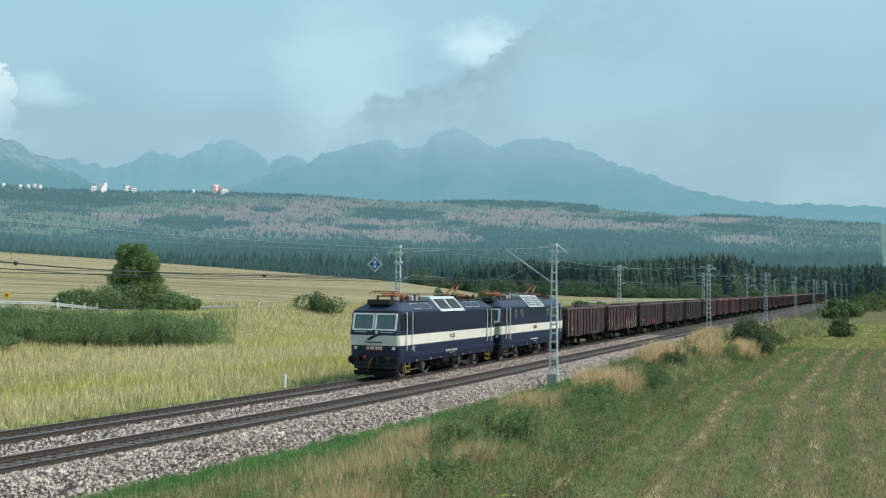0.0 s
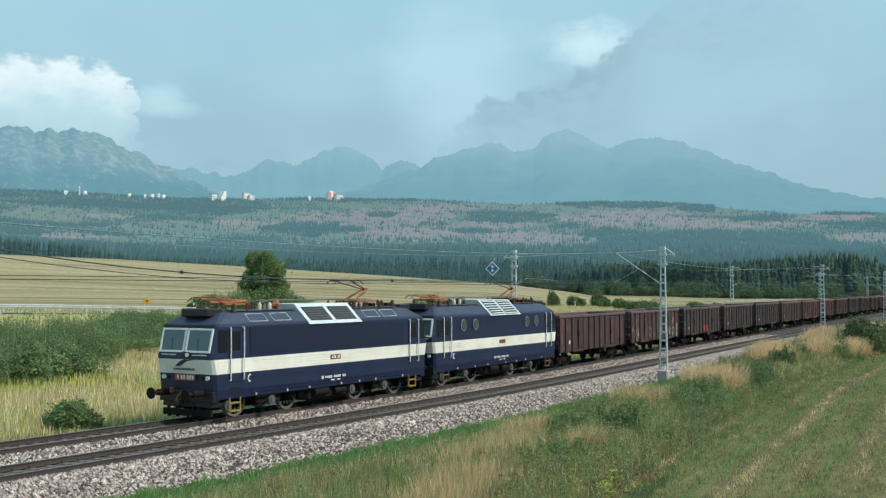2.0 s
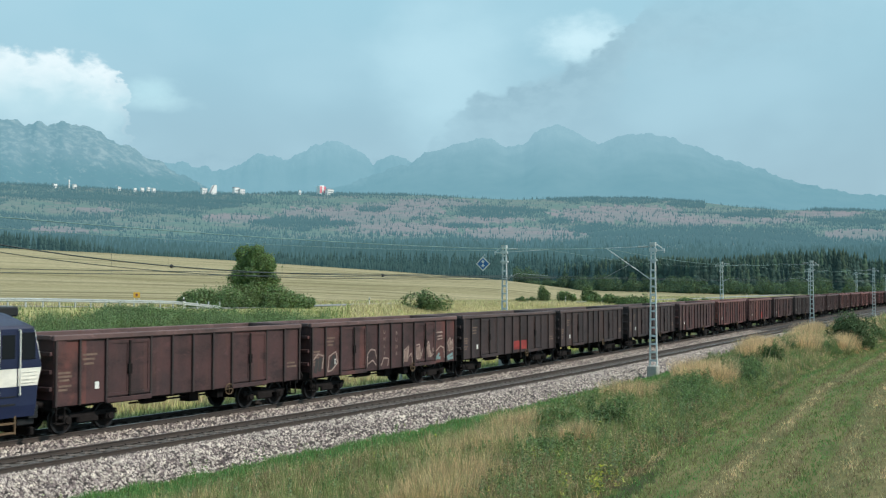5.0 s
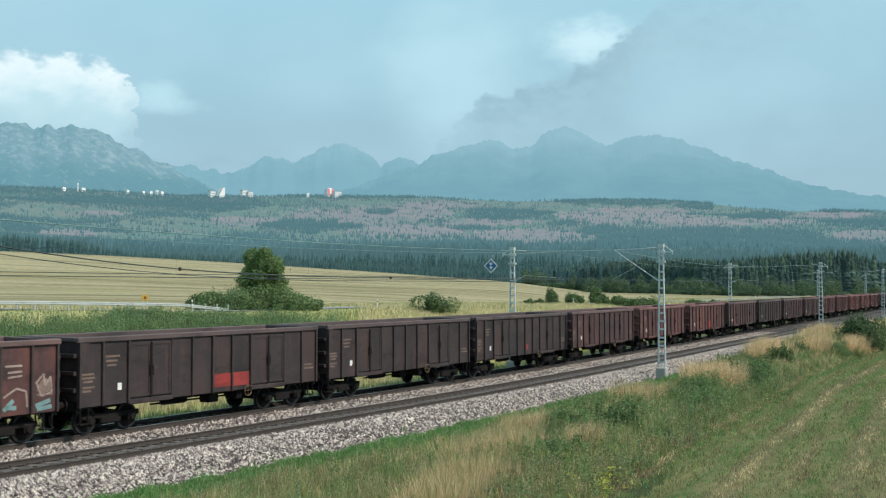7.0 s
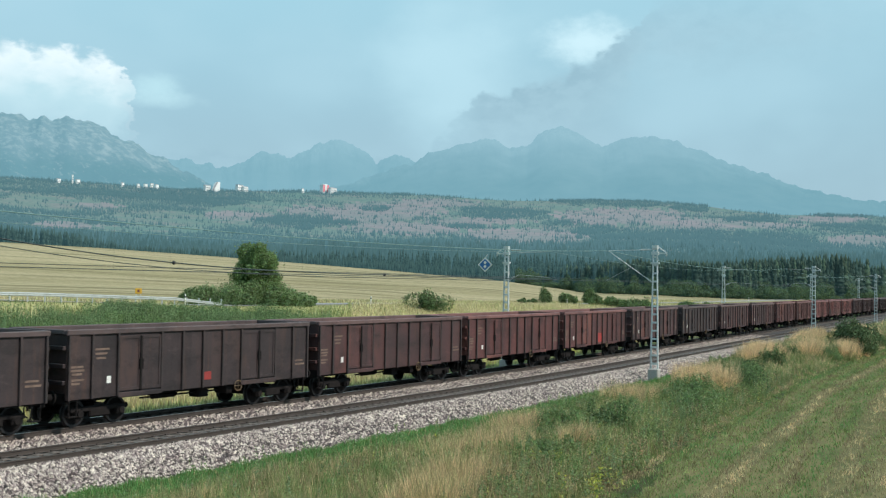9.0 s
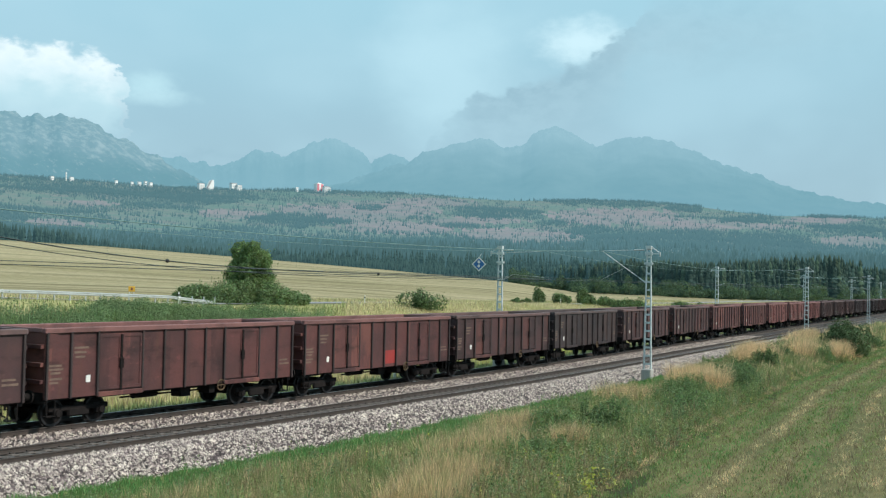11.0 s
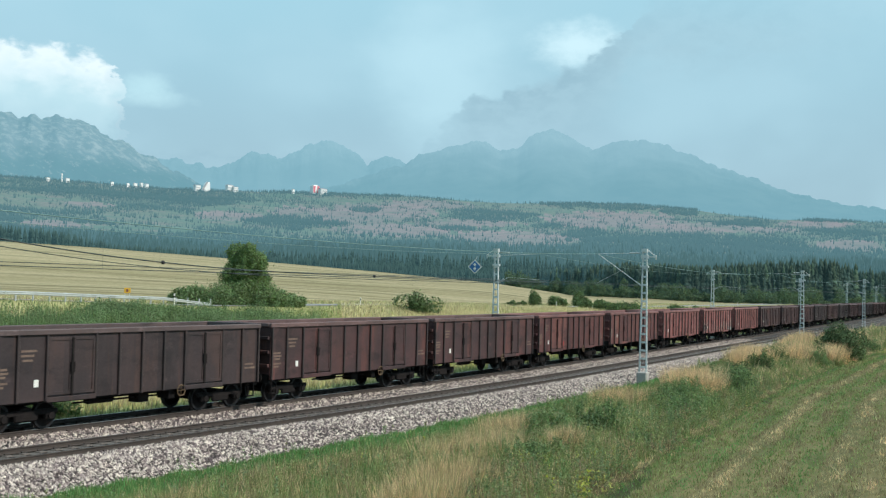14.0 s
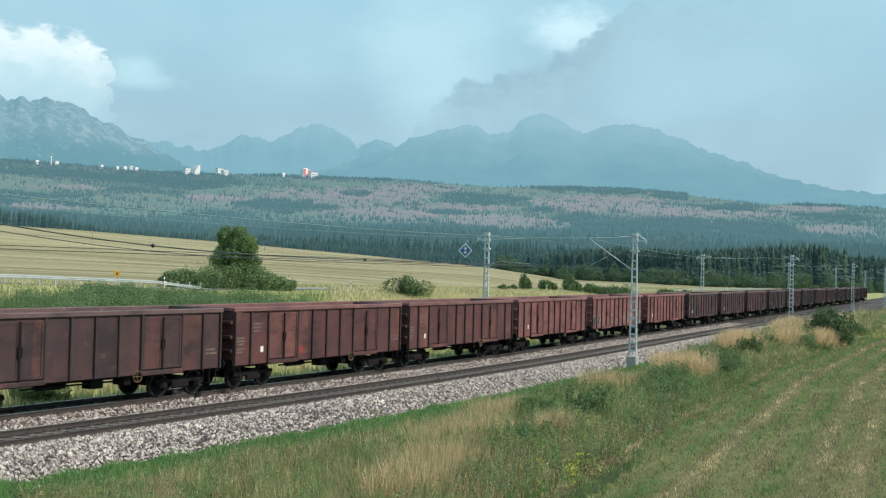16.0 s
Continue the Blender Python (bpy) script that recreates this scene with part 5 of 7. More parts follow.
        if plan == 0:
            put("side_grille", lambda: boxes((2.75, LOCO_L - 2.75, -0.02, 0.0, 2.44, 3.46)), GRILLE, pose(0 if turn == 0 else LOCO_L, y, 0, 0, 0, turn), "matt black side grille")
        else:
            for xp in (3.75, 5.15, 11.75, 13.1):
                put("porthole", port_bm, [PORT_PANE, RING_GREY], pose(xp, y - (0.016 if turn == 0 else -0.016), 3.07, 0, 0, turn), "round porthole window")
        put("side_plate", lambda: boxes((-0.36, 0.36, -0.024, 0.0, -0.10, 0.10)), BROWN_PLATE, pose(8.48, y, 2.05, 0, 0, turn), "small brown number plate")
        if plan == 0:
            put("plate_bars", lambda: boxes(*[(-0.27 + 0.1 * i, -0.21 + 0.1 * i, -0.028, -0.023, -0.055, 0.055) for i in range(6) if i != 3]), CREAM, pose(8.48, y, 2.05, 0, 0, turn))

        def text_bm():
            b = bmesh.new()
            for i in range(12):
                if i not in (4, 9):
                    box(b, -0.75 + i * 0.125, -0.67 + i * 0.125, -0.02, 0.0, 0.02, 0.12)
            box(b, -0.35, -0.1, -0.02, 0.0, -0.10, -0.05)
            box(b, 0.1, 0.3, -0.02, 0.0, -0.10, -0.05)
            box(b, -1.0, -0.88, -0.02, 0.0, 0.0, 0.13)
            return b
        tagged(put("running_lettering", text_bm, LAMP, pose(8.5, y - (0.004 if turn == 0 else -0.004), 1.15, 0, 0, turn), "white lettering bars"), kind="stuff")

        def moon_bm():
            b = bmesh.new()
            stroke(b, [(0.09 * math.cos(a), 0.13 * math.sin(a)) for a in [0.9 + i * 0.55 for i in range(9)]], -0.02, 0.05)
            return b
        put("crescent_mark", moon_bm, LAMP, pose(2.72, y, 1.53, 0, 0, turn), "white crescent mark")
        # hatches on the roof slope
        ang = math.degrees(math.atan2(4.02 - 3.64, 1.38 - 0.98))
        for xh in (3.45, 4.95, 11.6, 13.05):
            if plan == 0:
                put("roof_hatch", lambda: boxes((-0.52, 0.52, -0.20, 0.20, 0.0, 0.02, 0, 0.006), (-0.46, 0.46, -0.15, 0.15, 0.02, 0.028)), LIT_ROOF, pose(xh, -1.18 if turn == 0 else 1.18, 3.83, 0, 0, turn) @ pose(0, 0, 0, ang, 0, 0))
                put("hatch_frame", lambda: boxes((-0.54, 0.54, -0.215, -0.195, 0.0, 0.03), (-0.54, 0.54, 0.195, 0.215, 0.0, 0.03), (-0.54, -0.52, -0.195, 0.195, 0.0, 0.03), (0.52, 0.54, -0.195, 0.195, 0.0, 0.03)), GALV, pose(xh, -1.18 if turn == 0 else 1.18, 3.83, 0, 0, turn) @ pose(0, 0, 0, ang, 0, 0))
    # raised clerestory with its big panes or louvres
    bm = bmesh.new()
    prof = [(-1.53, 3.50), (-0.78, 4.34), (0.78, 4.34), (1.53, 3.50)]
    lo_x, hi_x = ((6.55, 10.45), (6.40, 10.30)) if plan == 0 else ((6.95, 10.85), (6.75, 10.65))
    ends = [[bm.verts.new(((lo_x if i in (0, 3) else hi_x)[k], y, z)) for i, (y, z) in enumerate(prof)] for k in (0, 1)]
    for i in range(3):
        bm.faces.new((ends[0][i], ends[1][i], ends[1][i + 1], ends[0][i + 1]))
    bm.faces.new(ends[0][::-1]), bm.faces.new(ends[1])
    bmesh.ops.recalc_face_normals(bm, faces=bm.faces)
    hump = part("clerestory", bm, [PALE_FRAME if plan == 0 else GALV], lo, "pale framed roof clerestory")
    for turn in (0, 180):
        for k in (0, 1):
            def quad(u0, u1, v0, v1, out):
                """Corners on the clerestory's slope, u along it and v up it."""
                res = []
                for u, v in ((u0, v0), (u1, v0), (u1, v1), (u0, v1)):
                    x = (lo_x[0] + (hi_x[0] - lo_x[0]) * v) + u * (lo_x[1] - lo_x[0])
                    y, z = -1.53 + 0.75 * v, 3.50 + 0.84 * v
                    res.append((x, y - 0.745 * out, z + 0.667 * out))
                return res
            a, b = (0.065, 0.465) if k == 0 else (0.535, 0.935)
            bm = bmesh.new()
            if plan == 0:
                q0, q1 = quad(a, b, 0.17, 0.83, 0.0), quad(a, b, 0.17, 0.83, 0.02)
                v0, v1 = [bm.verts.new(p) for p in q0], [bm.verts.new(p) for p in q1]
                bm.faces.new(v1)
                for i in range(4):
                    bm.faces.new((v0[i], v0[(i + 1) % 4], v1[(i + 1) % 4], v1[i]))
                ob = part("roof_pane", bm, BLACK, hump, "black sloping louvre panel")
                ob.matrix_basis = pose(0, 0, 0) if turn == 0 else pose(LOCO_L - 0.0, 0, 0, 0, 0, 180)
                for i in range(5):
                    bm = bmesh.new()
                    t0 = 0.24 + i * 0.115
                    q1 = quad(a + 0.02, b - 0.02, t0, t0 + 0.03, 0.024)
                    bm.faces.new([bm.verts.new(p) for p in q1])
                    ob = part("slat", bm, GREY_METAL, hump)
                    ob.matrix_basis = pose(0, 0, 0) if turn == 0 else pose(LOCO_L, 0, 0, 0, 0, 180)
            else:
                q0, q1 = quad(a, b, 0.06, 0.95, 0.0), quad(a, b, 0.06, 0.95, 0.012)
                v0, v1 = [bm.verts.new(p) for p in q0], [bm.verts.new(p) for p in q1]
                bm.faces.new(v1)
                ob = part("louvre_backing", bm, GRILLE, hump)
                ob.matrix_basis = pose(0, 0, 0) if turn == 0 else pose(LOCO_L, 0, 0, 0, 0, 180)
                for i in range(6):
                    bm = bmesh.new()
                    t0 = 0.08 + i * 0.15
                    q0, q1 = quad(a, b, t0, t0 + 0.06, 0.0), quad(a, b, t0, t0 + 0.06, 0.05)
                    v0, v1 = [bm.verts.new(p) for p in q0], [bm.verts.new(p) for p in q1]
                    bm.faces.new(v1)
                    for j in range(4):
                        bm.faces.new((v0[j], v0[(j + 1) % 4], v1[(j + 1) % 4], v1[j]))
                    ob = part("slat", bm, GALV, hump)
                    ob.matrix_basis = pose(0, 0, 0) if turn == 0 else pose(LOCO_L, 0, 0, 0, 0, 180)
    # roof gear
    for x in (1.5, LOCO_L - 1.5):
        part("air_unit", boxes((x - 0.40, x + 0.55, -0.68, 0.68, 3.9, 4.22, 0, 0.05)), BLACK, lo, "black roof air unit")
    for y in (-0.62, 0.62):
        part("roof_walkway", boxes((2.4, LOCO_L - 2.4, y - 0.16, y + 0.16, 4.10, 4.14)), GREY_METAL, lo)

    def insul_bm():
        b = bmesh.new()
        for i in range(4):
            rod(b, (0, 0, i * 0.075), (0, 0, i * 0.075 + 0.05), 0.085, 10)
        rod(b, (0, 0, 0), (0, 0, 0.34), 0.045, 8)
        return b
    rng = random.Random(3 + plan)
    for x in (2.0, 3.9, 5.2, 5.7, 10.6, 11.2, 12.3, 13.6, 14.6):
        for y in (-0.45, 0.45):
            put("insulator", insul_bm, PORCELAIN, pose(x + rng.uniform(-0.1, 0.1), y, 4.09))
    for x in (10.85, 11.3, 11.75, 12.9, 13.3, 14.1, 3.4, 2.5):
        put("insulator", insul_bm, PORCELAIN, pose(x, -0.78 + rng.uniform(-0.1, 0.1), 4.06 + rng.uniform(-0.06, 0.02)))
    for x in (11.0, 13.0, 14.4):
        part("roof_box", boxes((x - 0.22, x + 0.22, -0.4, 0.1, 4.06, 4.30, 0, 0.03)), UNDER, lo)
    for x in (4.35, 5.0):
        part("white_insulator", insul_bm(), CREAM, lo, "white roof insulator").matrix_basis = pose(x, -0.6, 4.09)
    bm = bmesh.new()
    rod(bm, (4.6, -0.2, 4.48), (12.0, -0.2, 4.46), 0.02, 5)
    rod(bm, (2.2, 0.3, 4.5), (13.8, 0.3, 4.48), 0.02, 5)
    rod(bm, (4.3, -0.6, 4.42), (5.6, -0.55, 4.55), 0.03, 5)
    part("bus_bar", bm, GREY_METAL, lo)
    bm = bmesh.new()
    rod(bm, (5.3, -0.35, 4.36), (5.75, -0.35, 4.36), 0.17, 12)
    box(bm, 5.2, 5.32, -0.45, -0.25, 4.1, 4.42)
    box(bm, 5.72, 5.84, -0.45, -0.25, 4.1, 4.42)
    part("main_switch", bm, ORANGE if plan == 0 else GREY_METAL, lo)
    for x, up in ((3.0, False), (LOCO_L - 4.6, True)):
        make_pantograph(lo, x, up)
    # running gear
    for bx in (4.25, 12.55):
        bm = bmesh.new()
        for y in (-1.12, 1.12):
            box(bm, -2.35, 2.35, y - 0.07, y + 0.07, 0.72, 0.88, 0, 0.03)
            box(bm, -0.75, 0.75, y - 0.08, y + 0.08, 0.42, 0.70, 0, 0.06)
            for x in (-1.6, 1.6):
                box(bm, x - 0.17, x + 0.17, y - 0.05, y + 0.05, 0.48, 0.75, 0, 0.03)
        box(bm, -0.4, 0.4, -1.1, 1.1, 0.5, 0.8)
        bogie = part("bogie", bm, UNDER, lo)
        bogie.matrix_basis = pose(bx, 0, 0)
        ws = None
        for x in (-1.6, 1.6):
            if ws is None:
                ws = part("wheelset", wheel_mesh(0.625, 0.80, 12, 28), [UNDER, RIM_GREY], bogie, "spoked driving wheelset")
                ws.matrix_basis = pose(x, 0, 0.625)
            else:
                share("wheelset", ws, bogie, pose(x, 0, 0.625))
        box_src = None
        for x in (-2.55, 0.0):
            for y in (-1.22, 1.22):
                if box_src is None:
                    bm = bmesh.new()
                    rod(bm, (0, -0.14, 0), (0, 0.14, 0), 0.2, 14)
                    rod(bm, (0, -0.18, 0), (0, 0.18, 0), 0.10, 10)
                    box_src = part("damper_box", bm, GREY_METAL, bogie, "grey round spring housing")
                    box_src.matrix_basis = pose(x, y, 0.55)
                else:
                    share("damper_box", box_src, bogie, pose(x, y, 0.55))
        for y in (-1.27, 1.27):
            part("sand_box", boxes((-1.0, -0.3, y - 0.08, y + 0.08, 0.70, 0.92, 0, 0.02)), UNDER, bogie)
    part("underfloor_gear", boxes((1.2, LOCO_L - 1.2, -0.6, 0.6, 0.32, 0.82), (6.4, 10.4, -1.05, 1.05, 0.42, 0.82)), UNDER, lo)
    part("transformer_tank", boxes((6.9, 9.9, -1.2, 1.2, 0.28, 0.82, 0, 0.08)), UNDER, lo)
    bm = bmesh.new()
    rod(bm, (7.1, -1.28, 0.62), (8.1, -1.28, 0.62), 0.16, 12)
    rod(bm, (8.6, -1.28, 0.58), (9.4, -1.28, 0.58), 0.13, 12)
    part("air_reservoir", bm, UNDER, lo)
    bm = bmesh.new()
    for x in (3.1, 5.1, 6.6, 8.9, 10.3, 11.6, 13.9):
        box(bm, x, x + 0.05, -1.47, -1.44, 0.84, 0.93)
    tagged(part("lifting_mark", bm, LAMP, lo), kind="stuff")
    draw_in(lo, 0.968)
    return lo


def draw_in(lo, k):
    """Sets the body's ends back from the buffers: long parts are shortened about the middle, fittings moved in."""
    mid, done = LOCO_L / 2, set()
    for ob in lo.children:
        m = ob.matrix_basis.copy()
        if ob.name.startswith("buffer") and "beam" not in ob.name:
            continue
        if abs(m.translation.x) < 1e-6 or abs(m.translation.x - LOCO_L) < 1e-6:
            for me in [ob.data] + [c.data for c in ob.children]:
                if me.name not in done:
                    done.add(me.name)
                    for v in me.vertices:
                        v.co.x = mid + (v.co.x - mid) * k
        else:
            m.translation.x = mid + (m.translation.x - mid) * k
            ob.matrix_basis = m


def make_pantograph(lo, x, up):
    p = part("pantograph", boxes((-0.75, 0.75, -0.55, -0.47, 0, 0.08), (-0.75, 0.75, 0.47, 0.55, 0, 0.08), (-0.75, -0.67, -0.55, 0.55, 0, 0.08), (0.67, 0.75, -0.55, 0.55, 0, 0.08)), ORANGE, lo, "orange raised pantograph" if up else "orange folded pantograph")
    p.matrix_basis = pose(x, 0, 4.34)
    knee, head = ((0.62, 0.60), (-0.95, 1.00)) if up else ((1.05, 0.14), (-1.0, 0.30))
    bm = bmesh.new()
    for y in (-0.12, 0.12):
        rod(bm, (-0.62, y * 2.5, 0.08), (knee[0], y, knee[1]), 0.052, 6)
    rod(bm, (-0.30, 0, 0.04), (knee[0] + 0.1, 0, knee[1] - 0.12), 0.03, 5)
    part("lower_arm", bm, ORANGE, p)
    bm = bmesh.new()
    for y in (-1, 1):
        rod(bm, (knee[0], 0.08 * y, knee[1]), (head[0], 0.42 * y, head[1] - 0.06), 0.032, 5)
    rod(bm, (knee[0], -0.14, knee[1]), (knee[0], 0.14, knee[1]), 0.07, 8)
    part("upper_arm", bm, ORANGE if not up else BRONZE, p)
    bm = bmesh.new()
    for dx in (-0.28, 0.28):
        pts = [(-0.85, -0.16), (-0.62, 0.0), (0.62, 0.0), (0.85, -0.16)]
        for (y0, z0), (y1, z1) in zip(pts, pts[1:]):
            rod(bm, (head[0] + dx, y0, head[1] + z0), (head[0] + dx, y1, head[1] + z1), 0.025, 5)
    for y in (-0.45, 0.45):
        rod(bm, (head[0] - 0.28, y, head[1] - 0.02), (head[0] + 0.28, y, head[1] - 0.02), 0.02, 5)
    part("contact_head", bm, BLACK if up else ORANGE, p)


LOCOS = [make_loco(0), make_loco(1)]
tagged(LOCOS[0], "navy blue electric locomotive with cream band and dark side grille", "locomotive", group="locomotives")
tagged(LOCOS[1], "navy blue electric locomotive with cream band and round portholes", "locomotive", group="locomotives")
TRAIN = [(LOCOS[0], 0.0), (LOCOS[1], LOCO_L - 0.08)]
COATS = "brown brown dark dark dark brown red red brown dark brown brown red red pale pale pale brown brown brown dark brown dark brown brown dark brown brown dark".split()
MASTERS = {}
for k, coat in enumerate(COATS):
    if coat in MASTERS:
        w = copy_thing(MASTERS[coat], Matrix())
    else:
        w = MASTERS[coat] = make_wagon(coat)
    TRAIN.append((w, 2 * LOCO_L - 0.4 + 14.04 * k))
for k, x, z, wide, high in ((2, 7.1, 1.16, 0.93, 0.5), (2, 8.14, 1.14, 0.92, 0.52), (7, 7.1, 1.12, 0.92, 0.62), (6, 9.2, 1.2, 0.3, 0.35), (4, 4.0, 1.3, 0.4, 0.25), (4, 7.1, 1.25, 0.4, 0.3), (12, 5.0, 1.25, 0.35, 0.3)):
    add_patch(TRAIN[2 + k][0], x, z, wide, high, RED_PATCH, "bright red painted patch")
    TRAIN[2 + k][0]["label"] = TRAIN[2 + k][0]["label"].replace("on two bogies", "with red painted patch")
for k in (1, 15):
    add_spray(TRAIN[2 + k][0])
    TRAIN[2 + k][0]["label"] = TRAIN[2 + k][0]["label"].replace("on two bogies", "with sprayed graffiti on its side")
letters(TRAIN[3][0], "lettering", "UHLI", 6.5, -1.42, 2.62, 0.24, PALE_SPRAY, 0.33)
letters(TRAIN[3][0], "lettering", "BUDA", 7.55, -1.42, 2.55, 0.24, PALE_SPRAY, 0.33)

# ---- movement ----
FRONT = [(0.0, 56.9), (0.5, 50.2), (1.0, 43.65), (1.5, 37.05), (2.0, 30.4), (2.5, 23.7), (3.0, 16.95), (3.5, 10.1), (4.0, 3.58), (6.5, -30.55), (7.0, -37.35), (7.5, -44.5),
         (8.0, -51.45), (8.5, -58.45), (9.0, -65.55), (11.5, -101.5), (12.0, -108.8), (12.5, -116.1), (13.0, -123.45), (13.5, -130.9), (14.0, -138.35), (15.0, -153.2), (16.0, -168.2)]


def front_at(t):
    """Where the train's front stands, by a smooth curve through the rows."""
    T, S = [a for a, b in FRONT], [b for a, b in FRONT]
    V = np.gradient(np.array(S), np.array(T))
    i = int(np.clip(np.searchsorted(T, t) - 1, 0, len(T) - 2))
    h = T[i + 1] - T[i]
    u = (t - T[i]) / h
    return float((2 * u ** 3 - 3 * u ** 2 + 1) * S[i] + (u ** 3 - 2 * u ** 2 + u) * h * V[i] + (-2 * u ** 3 + 3 * u ** 2) * S[i + 1] + (u ** 3 - u ** 2) * h * V[i + 1])


def motions():
    ts = [0.25 * i for i in range(65)]
    fronts = [front_at(t) for t in ts]
    fine = [i / FPS for i in range(16 * FPS + 1)]
    roll = [front_at(t) for t in fine]
    for thing, off in TRAIN:
        L = LOCO_L if off < 33 else 14.04
        rows = []
        for t, f in zip(ts, fronts):
            a, b = line_at(f + off + 0.2 * L, FAR_O)[0], line_at(f + off + 0.8 * L, FAR_O)[0]
            d = (b - a).normalized()
            p = (a + b) / 2 - d * L / 2
            rows.append((t, pose(*p, 0, 0, math.degrees(math.atan2(d.y, d.x)))))
        walk(thing, rows)
        r = 0.625 if off < 33 else 0.46
        for ws in [o for o in thing.children_recursive if o.name.startswith("wheelset")]:
            x, z = ws.matrix_basis.translation.x, ws.matrix_basis.translation.z
            walk(ws, [(t, pose(x, 0, z) @ pose(0, 0, 0, 0, -math.degrees((roll[0] - s) / r) % 360, 0)) for t, s in zip(fine, roll)])
    aim = radians(34.465)
    ahead, side = Vector((math.cos(aim), math.sin(aim), 0)), Vector((math.sin(aim), -math.cos(aim), 0))
    path = [(0.0, -2.0, -1.0, -1.0), (11.9, -2.0, -0.8, -0.9), (12.3, 0.9, 0.03, -0.75), (12.4, 1.2, 0.05, -0.29), (12.5, 1.2, 0.081, 0.143), (12.6, 1.2, 0.11, 0.58), (12.8, 0.6, 0.2, 1.2), (13.4, -2.0, 0.6, 1.5), (16.0, -3.0, 1.0, 1.5)]
    walk(FLY, [(t, pose(*(Vector((0, 0, EYE_Z)) + ahead * a + side * b + Vector((0, 0, c))), 0, 10, 34)) for t, a, b, c in path])


# ---- a flying insect that crosses before the lens ----
INSECT = material("insect_body", (0.10, 0.095, 0.09), (0.06, 0.056, 0.052), 0.6, scale=200.0, fine=900.0)
INSECT_WING = material("insect_wing", (0.16, 0.16, 0.15), (0.10, 0.10, 0.095), 0.4, scale=200.0, fine=900.0, leafy=0.5)


def make_insect():
    fly = new("flying_insect")
    bm = bmesh.new()
    for z, r, long in ((0.0030, 0.0015, 0.8), (0.0, 0.0021, 1.1), (-0.0042, 0.0020, 1.7)):
        bmesh.ops.create_uvsphere(bm, u_segments=10, v_segments=7, radius=r, matrix=Matrix.Translation((0, 0, z)) @ Matrix.Diagonal((1, 1, long, 1)))
    part("body", bm, INSECT, fly)
    for e in (-1, 1):
        bm = bmesh.new()
        rim = [(0, 0, 0.0008), (0, e * 0.004, 0.0025), (0, e * 0.0065, 0.001), (0, e * 0.006, -0.0015), (0, e * 0.002, -0.002)]
        front = [bm.verts.new((-0.0001, y, z)) for x, y, z in rim]
        back = [bm.verts.new((0.0001, y, z)) for x, y, z in rim]
        bm.faces.new(front), bm.faces.new(back[::-1])
        for i in range(5):
            bm.faces.new((front[i], back[i], back[(i + 1) % 5], front[(i + 1) % 5]))
        part("wing", bm, INSECT_WING, fly)
    tagged(fly, "small dark flying insect with spread wings", "insect")
    return fly


FLY = make_insect()


# ---- plants ----
STRAW = material("straw_grass", (0.90, 0.665, 0.41), (0.60, 0.425, 0.24), 0.9, scale=0.8, fine=3.0, spec=0.1, spread=0.3, leafy=0.42)
GREEN = material("green_grass", (0.36, 0.40, 0.165), (0.15, 0.185, 0.068), 0.85, scale=0.9, fine=3.2, spec=0.15, spread=0.45, leafy=0.4)
OLIVE = material("seeding_grass", (0.52, 0.435, 0.26), (0.25, 0.215, 0.115), 0.9, scale=0.9, fine=3.2, spec=0.1, spread=0.35, leafy=0.3)
PALE_STRAW = material("bleached_grass", (0.74, 0.63, 0.40), (0.50, 0.42, 0.24), 0.9, scale=0.5, fine=2.0, spec=0.1, spread=0.3, leafy=0.42)
GOLD = material("yellow_meadow_grass", (0.62, 0.575, 0.29), (0.38, 0.37, 0.165), 0.9, scale=0.4, fine=1.5, spec=0.1, spread=0.35, leafy=0.45)
LIME = material("goldenrod_meadow", (0.62, 0.575, 0.20), (0.42, 0.405, 0.125), 0.9, scale=0.5, fine=1.5, spec=0.1, spread=0.35, leafy=0.45)
DARK_LEAF = material("dark_leaf", (0.085, 0.125, 0.052), (0.042, 0.066, 0.030), 0.7, scale=0.5, fine=4.0, spec=0.25, spread=0.4, leafy=0.35)
FRESH = material("fresh_short_grass", (0.195, 0.375, 0.125), (0.11, 0.215, 0.068), 0.85, scale=0.6, fine=2.6, spec=0.15, spread=0.35, leafy=0.4)
WILLOW = material("willow_shade", (0.185, 0.265, 0.12), (0.115, 0.175, 0.077), 0.7, scale=0.4, fine=3.0, spec=0.2, spread=0.35, leafy=0.35)
RUSSET = material("russet_heads", (0.34, 0.265, 0.165), (0.175, 0.14, 0.082), 0.9, scale=1.0, fine=3.0, spec=0.1, spread=0.3, leafy=0.3)
YELLOW_FLOWER = material("yellow_flower", (0.52, 0.50, 0.08), (0.38, 0.40, 0.07), 0.8, spec=0.1, spread=0.3, leafy=0.3)


def line_xy(s, o):
    """Arrays of places from arrays of s and o."""
    a = np.minimum(s, CURVE_END) / CURVE_R
    run = np.maximum(s - CURVE_END, 0)
    return CURVE_R * np.sin(a) + run * np.cos(a) - np.sin(a) * o, CURVE_R * (1 - np.cos(a)) + run * np.sin(a) + np.cos(a) * o


